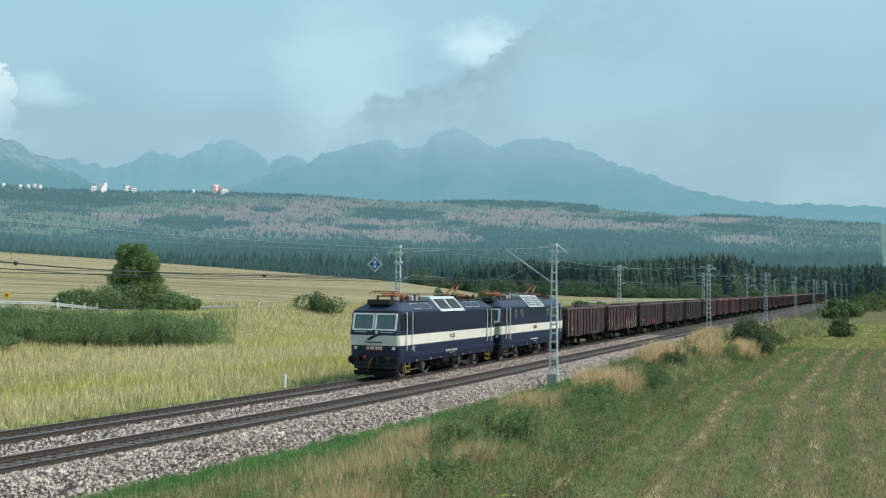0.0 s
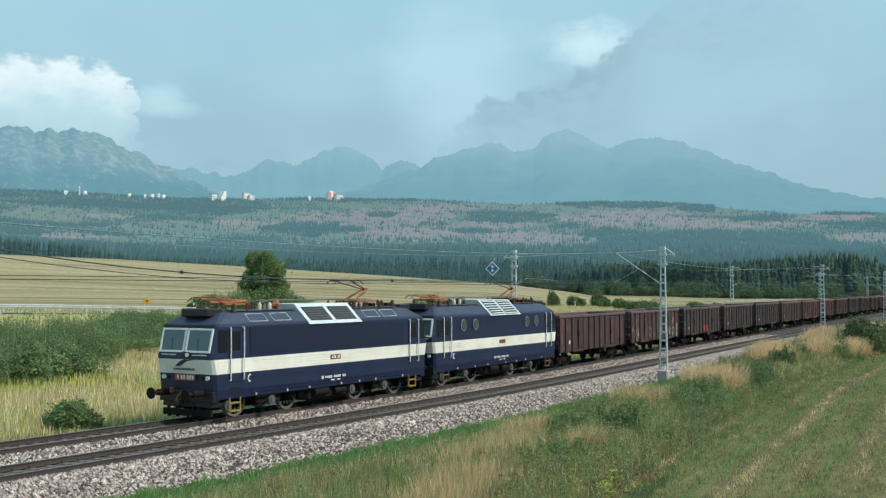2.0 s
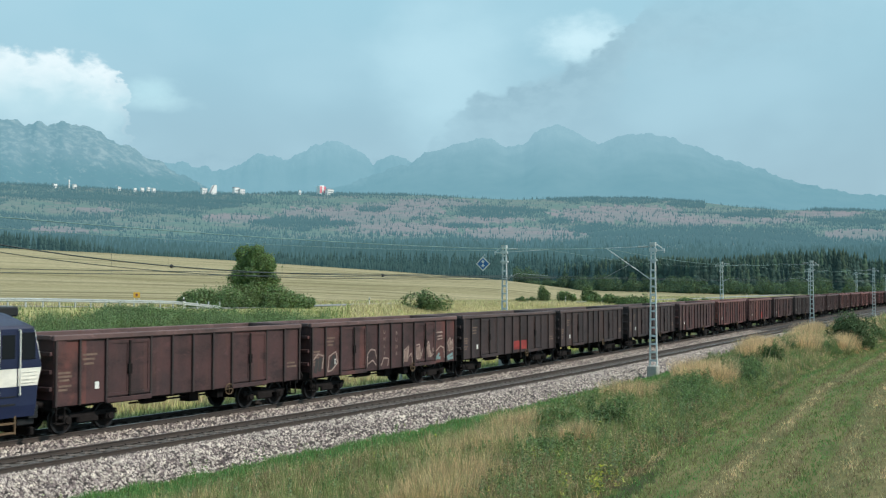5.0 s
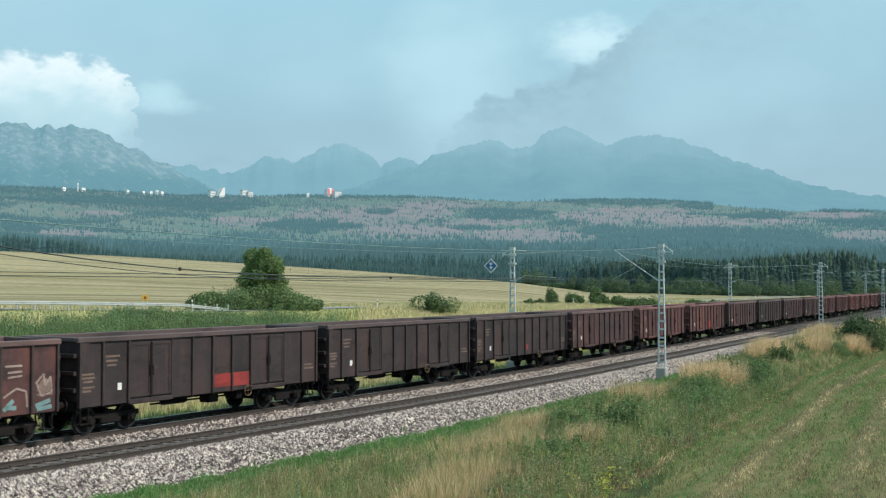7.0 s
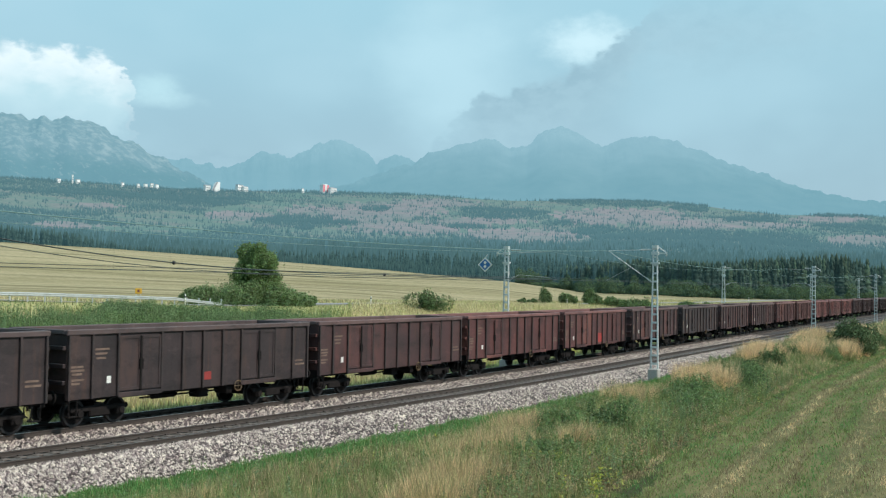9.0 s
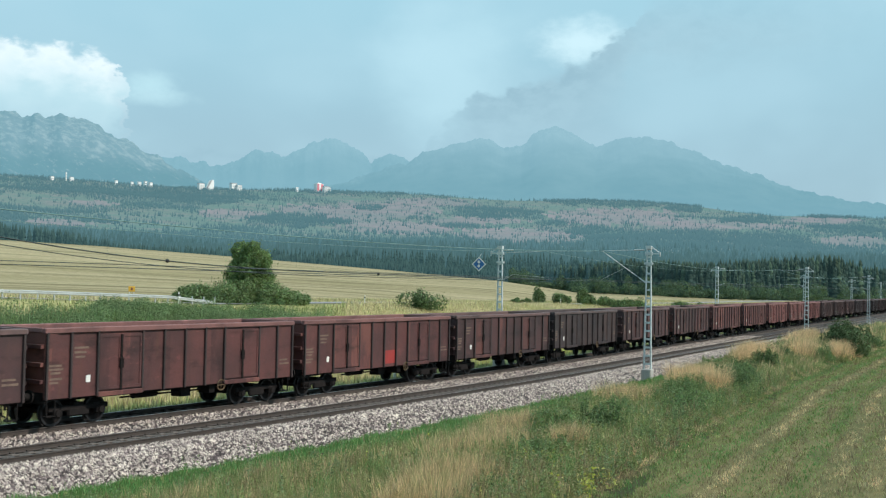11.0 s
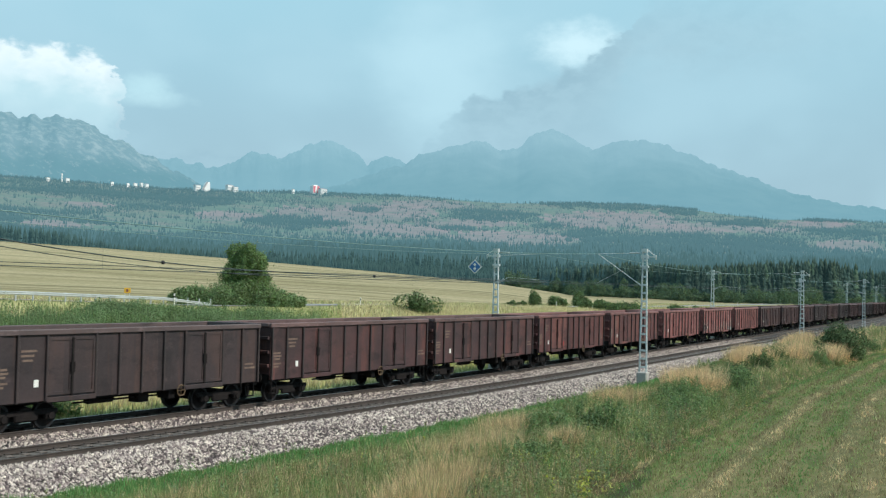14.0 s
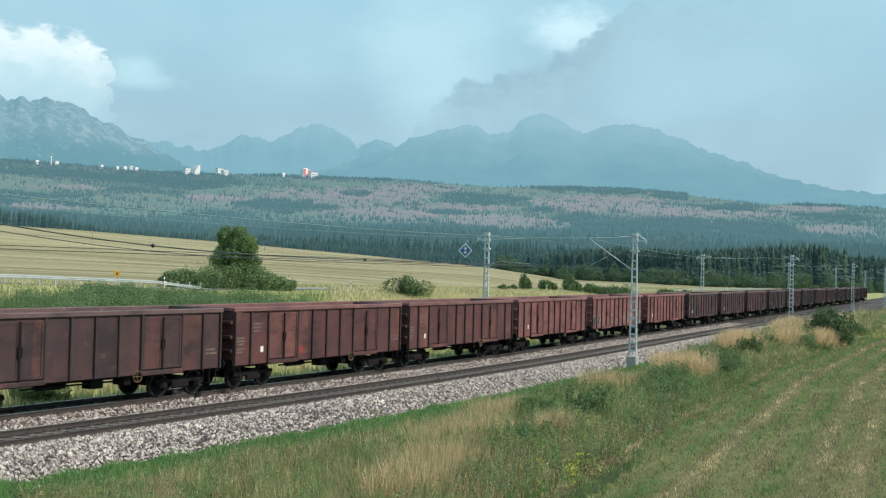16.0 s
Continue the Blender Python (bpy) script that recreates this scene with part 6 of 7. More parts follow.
def blades(name, x, y, high, wide, lean, mats, label, pick=None, seed=1, bent=True, ways=None):
    """Grass as single blades, bent or straight."""
    rng = np.random.default_rng(seed)
    n = len(x)
    z = ground_z(x, y) - 0.03
    h = high * rng.uniform(0.55, 1.25, n)
    w = wide * rng.uniform(0.6, 1.4, n) * 0.5
    t = rng.uniform(0, 2 * np.pi, n)
    ld = rng.uniform(0, 2 * np.pi, n) if ways is None else ways
    ll = h * lean * rng.uniform(0.2, 1.0, n)
    dx, dy = np.cos(t) * w, np.sin(t) * w
    lx, ly = np.cos(ld) * ll, np.sin(ld) * ll
    p0 = np.stack([x - dx, y - dy, z], -1)
    p1 = np.stack([x + dx, y + dy, z], -1)
    p3 = np.stack([x + lx * 0.35 + dx * 0.6, y + ly * 0.35 + dy * 0.6, z + h * 0.6], -1)
    p4 = np.stack([x + lx, y + ly, z + h], -1)
    if bent:
        co = np.stack([p0, p1, p3, p4], 1).reshape(-1, 3)
        tri = np.array([[0, 1, 2], [0, 2, 3]])
    else:
        co = np.stack([p0, p1, p4], 1).reshape(-1, 3)
        tri = np.array([[0, 1, 2]])
    tris = (tri[None] + (4 if bent else 3) * np.arange(n)[:, None, None]).reshape(-1, 3)
    idx = None if pick is None else np.repeat(pick, len(tri))
    ob = array_mesh(name, co, tris, mats, idx)
    tagged(ob, label, "grass", kind="stuff")
    return ob


def patches(s, o, spots):
    v = np.zeros(len(s))
    for a, b, ra, rb in spots:
        v = np.maximum(v, 1.3 - ((s - a) / ra) ** 2 - ((o - b) / rb) ** 2)
    return v


# spots on the verge: s, o and their half sizes
DRY = [(61, 19.9, 4.2, 1.7), (57.5, 18.2, 1.6, 0.8), (80, 20.6, 5, 1.6), (88, 18.6, 5, 1.0), (106, 22.0, 10, 1.4), (50.4, 20.3, 2.4, 1.2), (30.6, 17.8, 3.4, 1.3), (36.4, 19.4, 3.0, 1.1),
       (25.4, 16.2, 2.4, 1.1), (22.2, 14.9, 2.0, 0.8), (33.5, 16.2, 1.2, 0.5), (97, 16.8, 6, 0.7), (120, 19, 10, 1.8)]
BROWN = [(37, 14.7, 4.0, 0.8), (30.6, 13.4, 3.2, 0.8), (27.8, 15.2, 2.6, 1.1), (43.5, 15.7, 3.5, 0.7), (64.5, 17.0, 4.0, 0.6), (50.4, 20.9, 2.0, 0.5), (24, 14.0, 2.5, 1.4)]
LEAFY = [(49.0, 17.0, 3.4, 1.5), (36.8, 18.1, 3.0, 1.5), (41, 17.4, 2.5, 1.2), (57.5, 16.6, 3.6, 0.9), (31.6, 16.2, 3.2, 1.3), (66, 19.6, 3.0, 0.8), (45, 20.6, 2.6, 1.0), (27, 17.2, 2.0, 0.7)]


def weeds(name, cx, cy, high, wide, leaves, size, mats, pick, label, rng):
    """Single leafy weeds, each a small spire or dome of leaves in one tone."""
    m, k = len(cx), leaves
    u = rng.random((m, k)) ** 0.7
    a = rng.uniform(0, 6.28, (m, k))
    rad = wide[:, None] * (1.08 - u) * np.sqrt(rng.random((m, k)))
    z = ground_z(cx, cy)
    pts = np.stack([cx[:, None] + rad * np.cos(a), cy[:, None] + rad * np.sin(a), z[:, None] + 0.03 + u * high[:, None]], -1).reshape(-1, 3)
    out = np.stack([np.cos(a), np.sin(a), u * 0.8], -1).reshape(-1, 3)
    leaf_cloud(name, pts, size, mats, rng, label, out=out, pick=np.repeat(pick, k))


def make_grass():
    rng = np.random.default_rng(11)
    # tall verge between the near track and the mown field
    n = 470000
    s = 16 + 170 * rng.random(n) ** 1.9
    edge = 24.55 + 0.35 * np.sin(s * 0.9) + 0.3 * np.sin(s * 0.37 + 1) + 0.25 * np.sin(s * 2.9)
    foot = field_edge(s) - 0.3
    o = foot + (edge - foot) * rng.random(n)
    x, y = line_xy(s, o)
    fine = patchy(x, y, 1.3, 41)
    dry = patches(s, o, DRY) + 0.35 * patchy(x, y, 4.0, 5) + 0.55 * fine - 0.1
    brown = patches(s, o, BROWN) + 0.4 * patchy(x, y, 2.5, 7)
    leafy = patches(s, o, LEAFY) + 0.3 * patchy(x, y, 2.5, 8)
    lush = o > 21.2 + 0.5 * np.sin(s * 0.31) + 0.6 * patchy(x, y, 3.0, 23) + np.clip((s - 62) / 10, 0, 1.2)
    tuft = np.clip(1.0 + 0.60 * patchy(x, y, 1.1, 6) + 0.35 * patchy(x, y, 4.0, 16), 0.25, 2.0)
    tall = np.where(dry > 0.5, np.where(s > 54, 0.95, 0.62), 0.46) * tuft * np.interp(o, [19.0, 21.5], [1.0, 0.7]) * np.clip((o - foot) / 1.6, 0.22, 1) * np.where(lush, 0.55, 1.0)
    rnd = rng.random(len(s))
    tone = patchy(x, y, 1.7, 9) + 0.6 * (rnd - 0.5)
    pick = np.where(tone > 0.30, 2, 1)
    pick = np.where(tone < -0.55, 3, pick)
    pick = np.where(brown + 0.5 * (rnd - 0.5) > 0.75, np.where(rnd < 0.55, 4, 2), pick)
    pick = np.where(dry + 0.6 * (rnd - 0.5) > 0.55, np.where(rnd < np.where(s > 54, 0.7, 0.48), 0, np.where((s > 54) | (rnd < 0.7), 2, 1)), pick)
    pick = np.where((leafy > 0.6) & (rnd > 0.12), np.where(fine > 0.2, 3, 1), pick)
    pick = np.where(rng.random(n) < 0.10, 0, pick)
    pick = np.where(lush & (rnd > 0.08), 3, pick)
    blades("verge_grass", x, y, tall, 0.021 * (1 + (s - 20) / 55), 0.42, [STRAW, GREEN, OLIVE, FRESH, RUSSET], "tall green and straw-coloured verge grass", pick, 2, False)
    # clumps that stand out of it, thick straw in the dry spots
    m, k = 12000, 30
    cs = 16 + 140 * rng.random(m) ** 1.8
    co = field_edge(cs) + 0.6 + (21.2 - field_edge(cs) - 0.6) * rng.random(m)
    for j in range(0, 5600):
        a, b, ra, rb = DRY[j % len(DRY)]
        cs[j], co[j] = a + ra * 0.55 * rng.normal(), min(21.4, b + rb * 0.55 * rng.normal())
    cx, cy = line_xy(cs, co)
    arid = patches(cs, co, DRY) + 0.35 * patchy(cx, cy, 4.0, 5)
    roll = rng.random(m)
    kind = np.where(arid > 0.5, np.where(roll < np.where(cs > 54, 0.78, 0.55), 0, np.where((cs > 54) | (roll < 0.78), 2, 1)), np.where(roll < 0.16, 0, np.where(roll < 0.46, 2, 1)))
    size = np.where(arid > 0.5, np.where(cs > 54, 1.0, 0.72), 0.48) * rng.uniform(0.6, 1.45, m)
    turn = rng.uniform(0, 6.28, (m, k))
    away = np.abs(rng.normal(0, 0.09, (m, k)))
    x = (cx[:, None] + away * np.cos(turn)).ravel()
    y = (cy[:, None] + away * np.sin(turn)).ravel()
    lean_to = np.repeat(rng.uniform(0, 6.28, m), k)
    blades("grass_tufts", x, y, np.repeat(size, k), np.repeat(0.016 * (1 + (cs - 20) / 55), k), 0.6, [STRAW, GREEN, OLIVE], "clumps of long straw and green grass", np.repeat(kind, k), 5, False, np.where(rng.random(m * k) < 0.5, lean_to, turn.ravel()))
    # leafy weeds between, each in its own tone
    m = 8500
    cs = 16 + 150 * rng.random(m) ** 1.75
    co = field_edge(cs) + 0.2 + (21.4 - field_edge(cs)) * rng.random(m)
    for j in range(0, 3000):
        a, b, ra, rb = LEAFY[j % len(LEAFY)]
        cs[j], co[j] = a + ra * 0.6 * rng.normal(), min(21.4, b + rb * 0.6 * rng.normal())
    for j in range(3000, 4200):
        a, b, ra, rb = BROWN[j % len(BROWN)]
        cs[j], co[j] = a + ra * 0.6 * rng.normal(), b + rb * 0.6 * rng.normal()
    x, y = line_xy(cs, co)
    arid = patches(cs, co, DRY) + 0.3 * patchy(x, y, 4.0, 5)
    keep = (arid < 0.45) & (co > field_edge(cs)) & ((patchy(x, y, 1.6, 31) > -0.25) | (np.arange(m) < 4200))
    stale = (patches(cs, co, BROWN) + 0.3 * patchy(x, y, 2.0, 7))[keep]
    x, y = x[keep], y[keep]
    k = len(x)
    roll = rng.random(k)
    kind = np.where((stale > 0.55) & (roll < 0.15), 5, np.where(roll < 0.28, 0, np.where(roll < 0.58, 1, np.where(roll < 0.70, 2, np.where(roll < 0.96, 3, 4)))))
    weeds("verge_weeds", x, y, rng.uniform(0.25, 1.0, k) ** 1.4, rng.uniform(0.11, 0.26, k), 40, 0.029, [LEAF, GREEN, WILLOW, LEAF_GREY, OLIVE, RUSSET], kind, "leafy weeds of many greens among the verge grass", rng)
    # yellow flowers
    m = 105
    cs, co = np.concatenate([rng.normal(31.6, 1.3, m // 3), rng.normal(28, 1.2, m // 3), 20 + 50 * rng.random(m // 3)]), np.concatenate([rng.normal(15.5, 0.8, m // 3), rng.normal(12.9, 0.4, m // 3), 13 + 8 * rng.random(m // 3)])
    keep = co > field_edge(cs) - 0.3
    x, y = line_xy(cs[keep], co[keep])
    weeds("yellow_flowers", x, y, np.full(len(x), 0.55), np.full(len(x), 0.12), 14, 0.04, [YELLOW_FLOWER, LIME], np.where(rng.random(len(x)) < 0.4, 0, 1), "yellow flowering weeds in the verge", rng)
    # meadow beyond the tracks
    n = 240000
    s = 14 + 200 * rng.random(n) ** 1.5
    o = 35.4 + 62 * rng.random(n) ** 1.3
    x, y = line_xy(s, o)
    keep = y < road_y(x) - np.where(y > 0.83 * x, 10.0, 4.0)
    s, o, x, y = s[keep], o[keep], x[keep], y[keep]
    rr = np.hypot(x, y)
    tone = 0.6 * patchy(x, y, 16.0, 12) + 0.35 * patchy(x, y, 5.0, 13) + 0.08 + 0.75 * smooth(rr, 74, 92) - 0.25 * smooth(x, 95, 120)
    rnd = rng.random(len(s)) * 1.2 - 0.6
    near = np.clip((37.5 - o) / 2, 0, 1)
    pick = np.where(tone + rnd + 0.58 - near * 0.5 > 0.45, 0, np.where(tone + rnd < -0.75 - near * 0.2, 1, 3))
    rod_gold = patches(s, o, [(97, 60, 16, 7), (72, 42, 12, 4), (48, 44, 9, 4), (118, 52, 16, 8), (40, 52, 9, 5), (85, 38, 14, 2.5)]) + 0.7 * patchy(x, y, 7.0, 33)
    pick = np.where(rod_gold + 0.8 * rnd > 0.78, 4, pick)
    pale = patches(s, o, [(60, 55, 8, 5), (76, 59, 9, 4), (38, 38.5, 6, 1.6), (92, 65, 8, 3)]) + 0.5 * patchy(x, y, 6.0, 34)
    pick = np.where(pale + 0.7 * rnd > 0.5, 0, pick)
    pick = np.where((o < 47) & (o > 36.3) & (pick == 1) & (rnd < 0.35), np.where(rng.random(len(s)) < 0.6, 3, 0), pick)
    pick = np.where((o < 36.3) & (rnd > 0.0), np.where(rng.random(len(s)) < 0.5, 1, 3), pick)
    bear = np.degrees(np.arctan2(y, x))
    pick = np.where((bear > 39.5) & (rr > 104 - 1.6 * np.clip(bear - 50, 0, 12)) & (rnd > -0.45), 1, pick)
    tall = 0.62 * np.clip((o - 35.0) / 2.5, 0.35, 1)
    blades("meadow_grass", x, y, tall, 0.06, 0.4, [PALE_STRAW, GREEN, OLIVE, GOLD, LIME], "tall dry yellow meadow grass", pick, 3, False)
    # rough strip along the road and the lower edge of the field
    n = 60000
    x = rng.uniform(45, 330, n)
    y = road_y(x) + np.where(rng.random(n) < 0.6, rng.uniform(-26, -6.5, n), rng.uniform(4.2, 15, n))
    bear = np.degrees(np.arctan2(y, x))
    keep = (y > road_y(x) + 4) | (bear < 39.5) | (rng.random(n) < 0.75)
    x, y, bear = x[keep], y[keep], bear[keep]
    n = len(x)
    rank = (bear > 40) & (y < road_y(x))
    pick = np.where(rank, np.where(rng.random(n) < 0.85, 1, 3), -1)
    dry = np.where(patchy(x, y, 22.0, 15) + 0.5 * rng.standard_normal(n) > 0.2, 0, np.where(rng.random(n) < 0.5, 3, np.where(rng.random(n) < 0.5, 1, 2)))
    pick = np.where(pick < 0, dry, pick)
    blades("roadside_grass", x, y, np.where(rank, 0.34, 0.55), 0.09, 0.4, [PALE_STRAW, GREEN, OLIVE, GOLD], "rough dry grass along the road", pick, 16, False)
    # stubs on the mown field, in rows along its edge
    n = 300000
    s = 22 + 170 * rng.random(n) ** 1.75
    q = -26 * rng.random(n) ** 1.15 + 0.3
    o = field_edge(s) + q
    x, y = line_xy(s, o)
    keep = np.hypot(x, y) > 19
    s, o, q, x, y = s[keep], o[keep], q[keep], x[keep], y[keep]
    mott = 0.65 * patchy(s * 0.14, q, 1.3, 24) + 0.5 * patchy(x, y, 1.5, 26)
    row = 0.8 * np.sin(q * 1.9 + 0.5 * np.sin(s * 0.07) + 0.5 * mott) + 1.2 * np.sin(q * 4.4 + 0.3 * np.sin(s * 0.09) + 0.4 * mott) + 0.45 * np.sin(q * 0.83 + 1.0) + 1.25 * mott + 0.35 * rng.standard_normal(len(s))
    row = row + 0.55 * np.exp(-((q + 2.5 + 0.04 * np.maximum(s - 55, 0)) / 0.35) ** 2) - 0.8 * np.exp(-((q + 1.3) / 0.7) ** 2)
    pick = np.where(row > 2.4, 0, np.where(row > 0.9, 2, np.where(row > 0.2, 4, np.where(row < -1.9, 3, np.where(row < -0.9, 6, 1)))))
    pick = np.where(s > 115, np.where(rng.random(len(s)) < 0.5, 5, pick), pick)
    blades("field_stubs", x, y, 0.13 + 0.07 * mott, 0.026 * (1 + (s - 20) / 50), 0.8, [STRAW, GREEN, OLIVE, FRESH, RUSSET, LIME, LEAF], "short mown grass in rows", pick, 4, False)


def leaf_cloud(name, co, size, mats, rng, label="", parent=None, out=None, flat=0.0, pick=None):
    """Many small pointed leaves at the given places; out: their outward ways."""
    n = len(co)
    d = rng.standard_normal((n, 3))
    if out is not None:
        d = d * 0.8 + out * 1.1
    d[:, 2] += flat + 0.45
    d /= np.linalg.norm(d, axis=1, keepdims=True) + 1e-9
    u = np.cross(d, rng.standard_normal((n, 3)))
    u /= np.linalg.norm(u, axis=1, keepdims=True) + 1e-9
    v = np.cross(d, u)
    k = size * rng.uniform(0.5, 1.5, (n, 1))
    u, v = u * k, v * k * 0.5
    q = np.stack([co - u * 0.7 - v, co - u * 0.7 + v, co + u * 1.2 + d * k * 0.2], 1).reshape(-1, 3)
    ob = array_mesh(name, q, np.arange(3 * n).reshape(n, 3), mats, rng.integers(0, len(mats), n) if pick is None else pick)
    if parent:
        ob.parent = parent
    else:
        tagged(ob, label, "plants", kind="stuff")
    return ob


make_grass()


def crown_points(rng, n, lobes):
    """Leaf places in the outer part of several lobes (centre, radii)."""
    pts, outs = [], []
    vol = np.array([r[0] * r[1] * r[2] for c, r in lobes]) ** 0.7
    share_n = (n * vol / vol.sum()).astype(int) + 1
    for (c, r), k in zip(lobes, share_n):
        d = rng.standard_normal((k, 3))
        d /= np.linalg.norm(d, axis=1, keepdims=True)
        rad = rng.uniform(0.55, 1.0, (k, 1)) ** 0.6 * (1 + 0.16 * np.sin(d[:, :1] * 7 + c[0]) * np.sin(d[:, 1:2] * 6 + c[1]))
        rad = rad * np.where(rng.random((k, 1)) < 0.16, 1 + 0.16 * rng.exponential(1.0, (k, 1)), 1.0)
        pts.append(np.array(c) + d * rad * np.array(r))
        outs.append(d)
    return np.concatenate(pts), np.concatenate(outs)


def make_bush(x, y, wide, high, leaves, size, mats, label, seed, base=None, name="bush", shoots=0):
    rng = np.random.default_rng(seed)
    bush = new(name)
    z = float(ground_z(np.array([x]), np.array([y]))[0]) if base is None else base
    bush.matrix_basis = pose(x, y, z)
    lobes = []
    for i in range(11):
        a = rng.uniform(0, 6.28)
        q = rng.uniform(0.0, 0.40) * wide
        hh = high * rng.uniform(0.55, 1.0) * (1 - 0.6 * q / wide)
        lobes.append(((q * math.cos(a), q * math.sin(a), hh * 0.5), (wide * rng.uniform(0.12, 0.26), wide * rng.uniform(0.12, 0.26), hh * 0.52)))
    for i in range(shoots):
        a, q, hh = rng.uniform(0, 6.28), rng.uniform(0.05, 0.5) * wide, high * rng.uniform(0.7, 1.12)
        k = rng.uniform(0.05, 0.10) * wide
        lobes.append(((q * math.cos(a), q * math.sin(a), hh * 0.55), (k, k, hh * 0.48)))
    p, d = crown_points(rng, leaves, lobes)
    keep = p[:, 2] > 0.02
    leaf_cloud("foliage", p[keep], size, mats, rng, parent=bush, out=d[keep])
    bm = bmesh.new()
    rod(bm, (0.06, 0, -0.1), (wide * 0.22, 0, high * 0.62), 0.035, 5, 0, 0.012)
    stem = part("stem", bm, BARK, bush)
    for i in range(2):
        share("stem", stem, bush, pose(0, 0, 0, 0, 0, 115 * (i + 1) + rng.uniform(-20, 20)))
    tagged(bush, label, "bush", group="bushes")
    return bush


def polar(az, r):
    return r * math.cos(radians(az)), r * math.sin(radians(az))


def make_tree(x, y, high, wide, seed):
    rng = np.random.default_rng(seed)
    tree = new("tree")
    z = float(ground_z(np.array([x]), np.array([y]))[0])
    tree.matrix_basis = pose(x, y, z)
    bm = bmesh.new()
    rod(bm, (0, 0, -0.2), (0.1, 0.05, high * 0.45), 0.28, 9, 0, 0.18)
    rod(bm, (0.1, 0.05, high * 0.45), (0.0, 0.2, high * 0.85), 0.18, 8, 0, 0.05)
    part("trunk", bm, BARK, tree)
    lobes = []
    for i in range(22):
        a, zz = rng.uniform(0, 6.28), rng.uniform(0.30, 0.90)
        q = wide * 0.5 * rng.uniform(0.25, 0.70) * (1.05 - abs(zz - 0.55))
        c = (q * math.cos(a), q * math.sin(a), high * zz)
        k = wide * rng.uniform(0.12, 0.24)
        lobes.append((c, (k, k, k * 0.85)))
        bm = bmesh.new()
        rod(bm, (0.1, 0.05, high * max(0.2, zz - 0.2)), c, 0.07, 5, 0, 0.02)
        part("limb", bm, BARK, tree)
    p, d = crown_points(rng, 36000, lobes)
    leaf_cloud("crown", p, 0.125, [LEAF, LEAF, WILLOW], rng, parent=tree, out=d)
    tagged(tree, "broad leafy green tree above roadside shrubs", "tree")


tx, ty = polar(44.25, 141)
make_tree(tx, ty, 7.9, 7.0, 21)
# shrubs at the tree's foot
for i, (az, r, w, h) in enumerate(((47.5, 139, 5.0, 2.2), (46.7, 138, 6.2, 2.8), (45.7, 138, 6.6, 3.3), (44.7, 137, 6.4, 3.5), (43.6, 138, 6.4, 3.3), (42.7, 139, 5.6, 2.6), (41.9, 140, 4.2, 1.7), (44.0, 143, 6, 3.8))):
    make_bush(*polar(az, r), w, h, 5500, 0.12, [LEAF, LEAF_GREY, WILLOW], "rounded green roadside shrub below the tree", 40 + i)
# willow hedge in the meadow: two rows
HEDGE = [(41.7 + 1.0 * i, 112 - 0.8 * i, 1.34) for i in range(10)] + [(51.3, 101, 1.45), (52.5, 95, 1.60), (53.8, 90, 1.55), (55.2, 85, 1.40), (56.8, 81, 1.28), (58.6, 78, 1.25)]
HEDGE += [(42.2 + 1.25 * i, 102 - 0.5 * i, 1.55) for i in range(8)] + [(51.2, 93, 1.85), (52.6, 86, 1.85), (54.2, 80, 1.85), (56.0, 76, 1.85), (58.0, 73, 1.85)]
for i, (az, r, down) in enumerate(HEDGE):
    x, y = polar(az, r)
    low = float(ground_z(np.array([x]), np.array([y]))[0])
    top = EYE_Z - r * math.tan(radians(down + 0.13 * math.sin(i * 2.3))) - (0.35 if i == 0 else 0)
    make_bush(x, y, 6.6 + 1.2 * math.sin(i * 1.7), max(1.2, (top - low) * (0.90 + 0.26 * math.sin(i * 4.1))), 13000, 0.062, [[LEAF_GREY, WILLOW, WILLOW], [WILLOW, WILLOW, LEAF_GREY], [WILLOW, LEAF, WILLOW]][i % 3], "dense grey-green willow bush in the meadow", 60 + i * 3, shoots=16)
def make_reeds():
    """Upright shoots that stand out of the hedge."""
    rng = np.random.default_rng(52)
    n = 17000
    az = rng.uniform(40.5, 60, n)
    mid_r = np.interp(az, [40, 45, 50, 52, 54, 56, 58, 60], [110, 107, 103, 95, 87, 81, 77, 75])
    r = mid_r + rng.normal(0, 3.0, n)
    x, y = r * np.cos(np.radians(az)), r * np.sin(np.radians(az))
    lumps = patchy(x, y, 5.0, 53)
    keep = lumps > -0.1
    x, y, r, az, lumps = x[keep], y[keep], r[keep], az[keep], lumps[keep]
    drop = np.interp(az, [40, 50, 53, 56, 60], [1.36, 1.36, 1.52, 1.20, 1.10])
    high = np.clip(EYE_Z - r * np.tan(np.radians(drop)) - ground_z(x, y), 0.6, 3.2) * np.clip(0.75 + 0.3 * lumps, 0.5, 1.0)
    pick = np.where(patchy(x, y, 3.0, 54) + 0.5 * rng.standard_normal(len(x)) > 0.2, 0, np.where(rng.random(len(x)) < 0.6, 1, 2))
    blades("hedge_shoots", x, y, high, 0.07, 0.16, [WILLOW, LEAF_GREY, LEAF], "upright green shoots rising from the willow hedge", pick, 55, False)


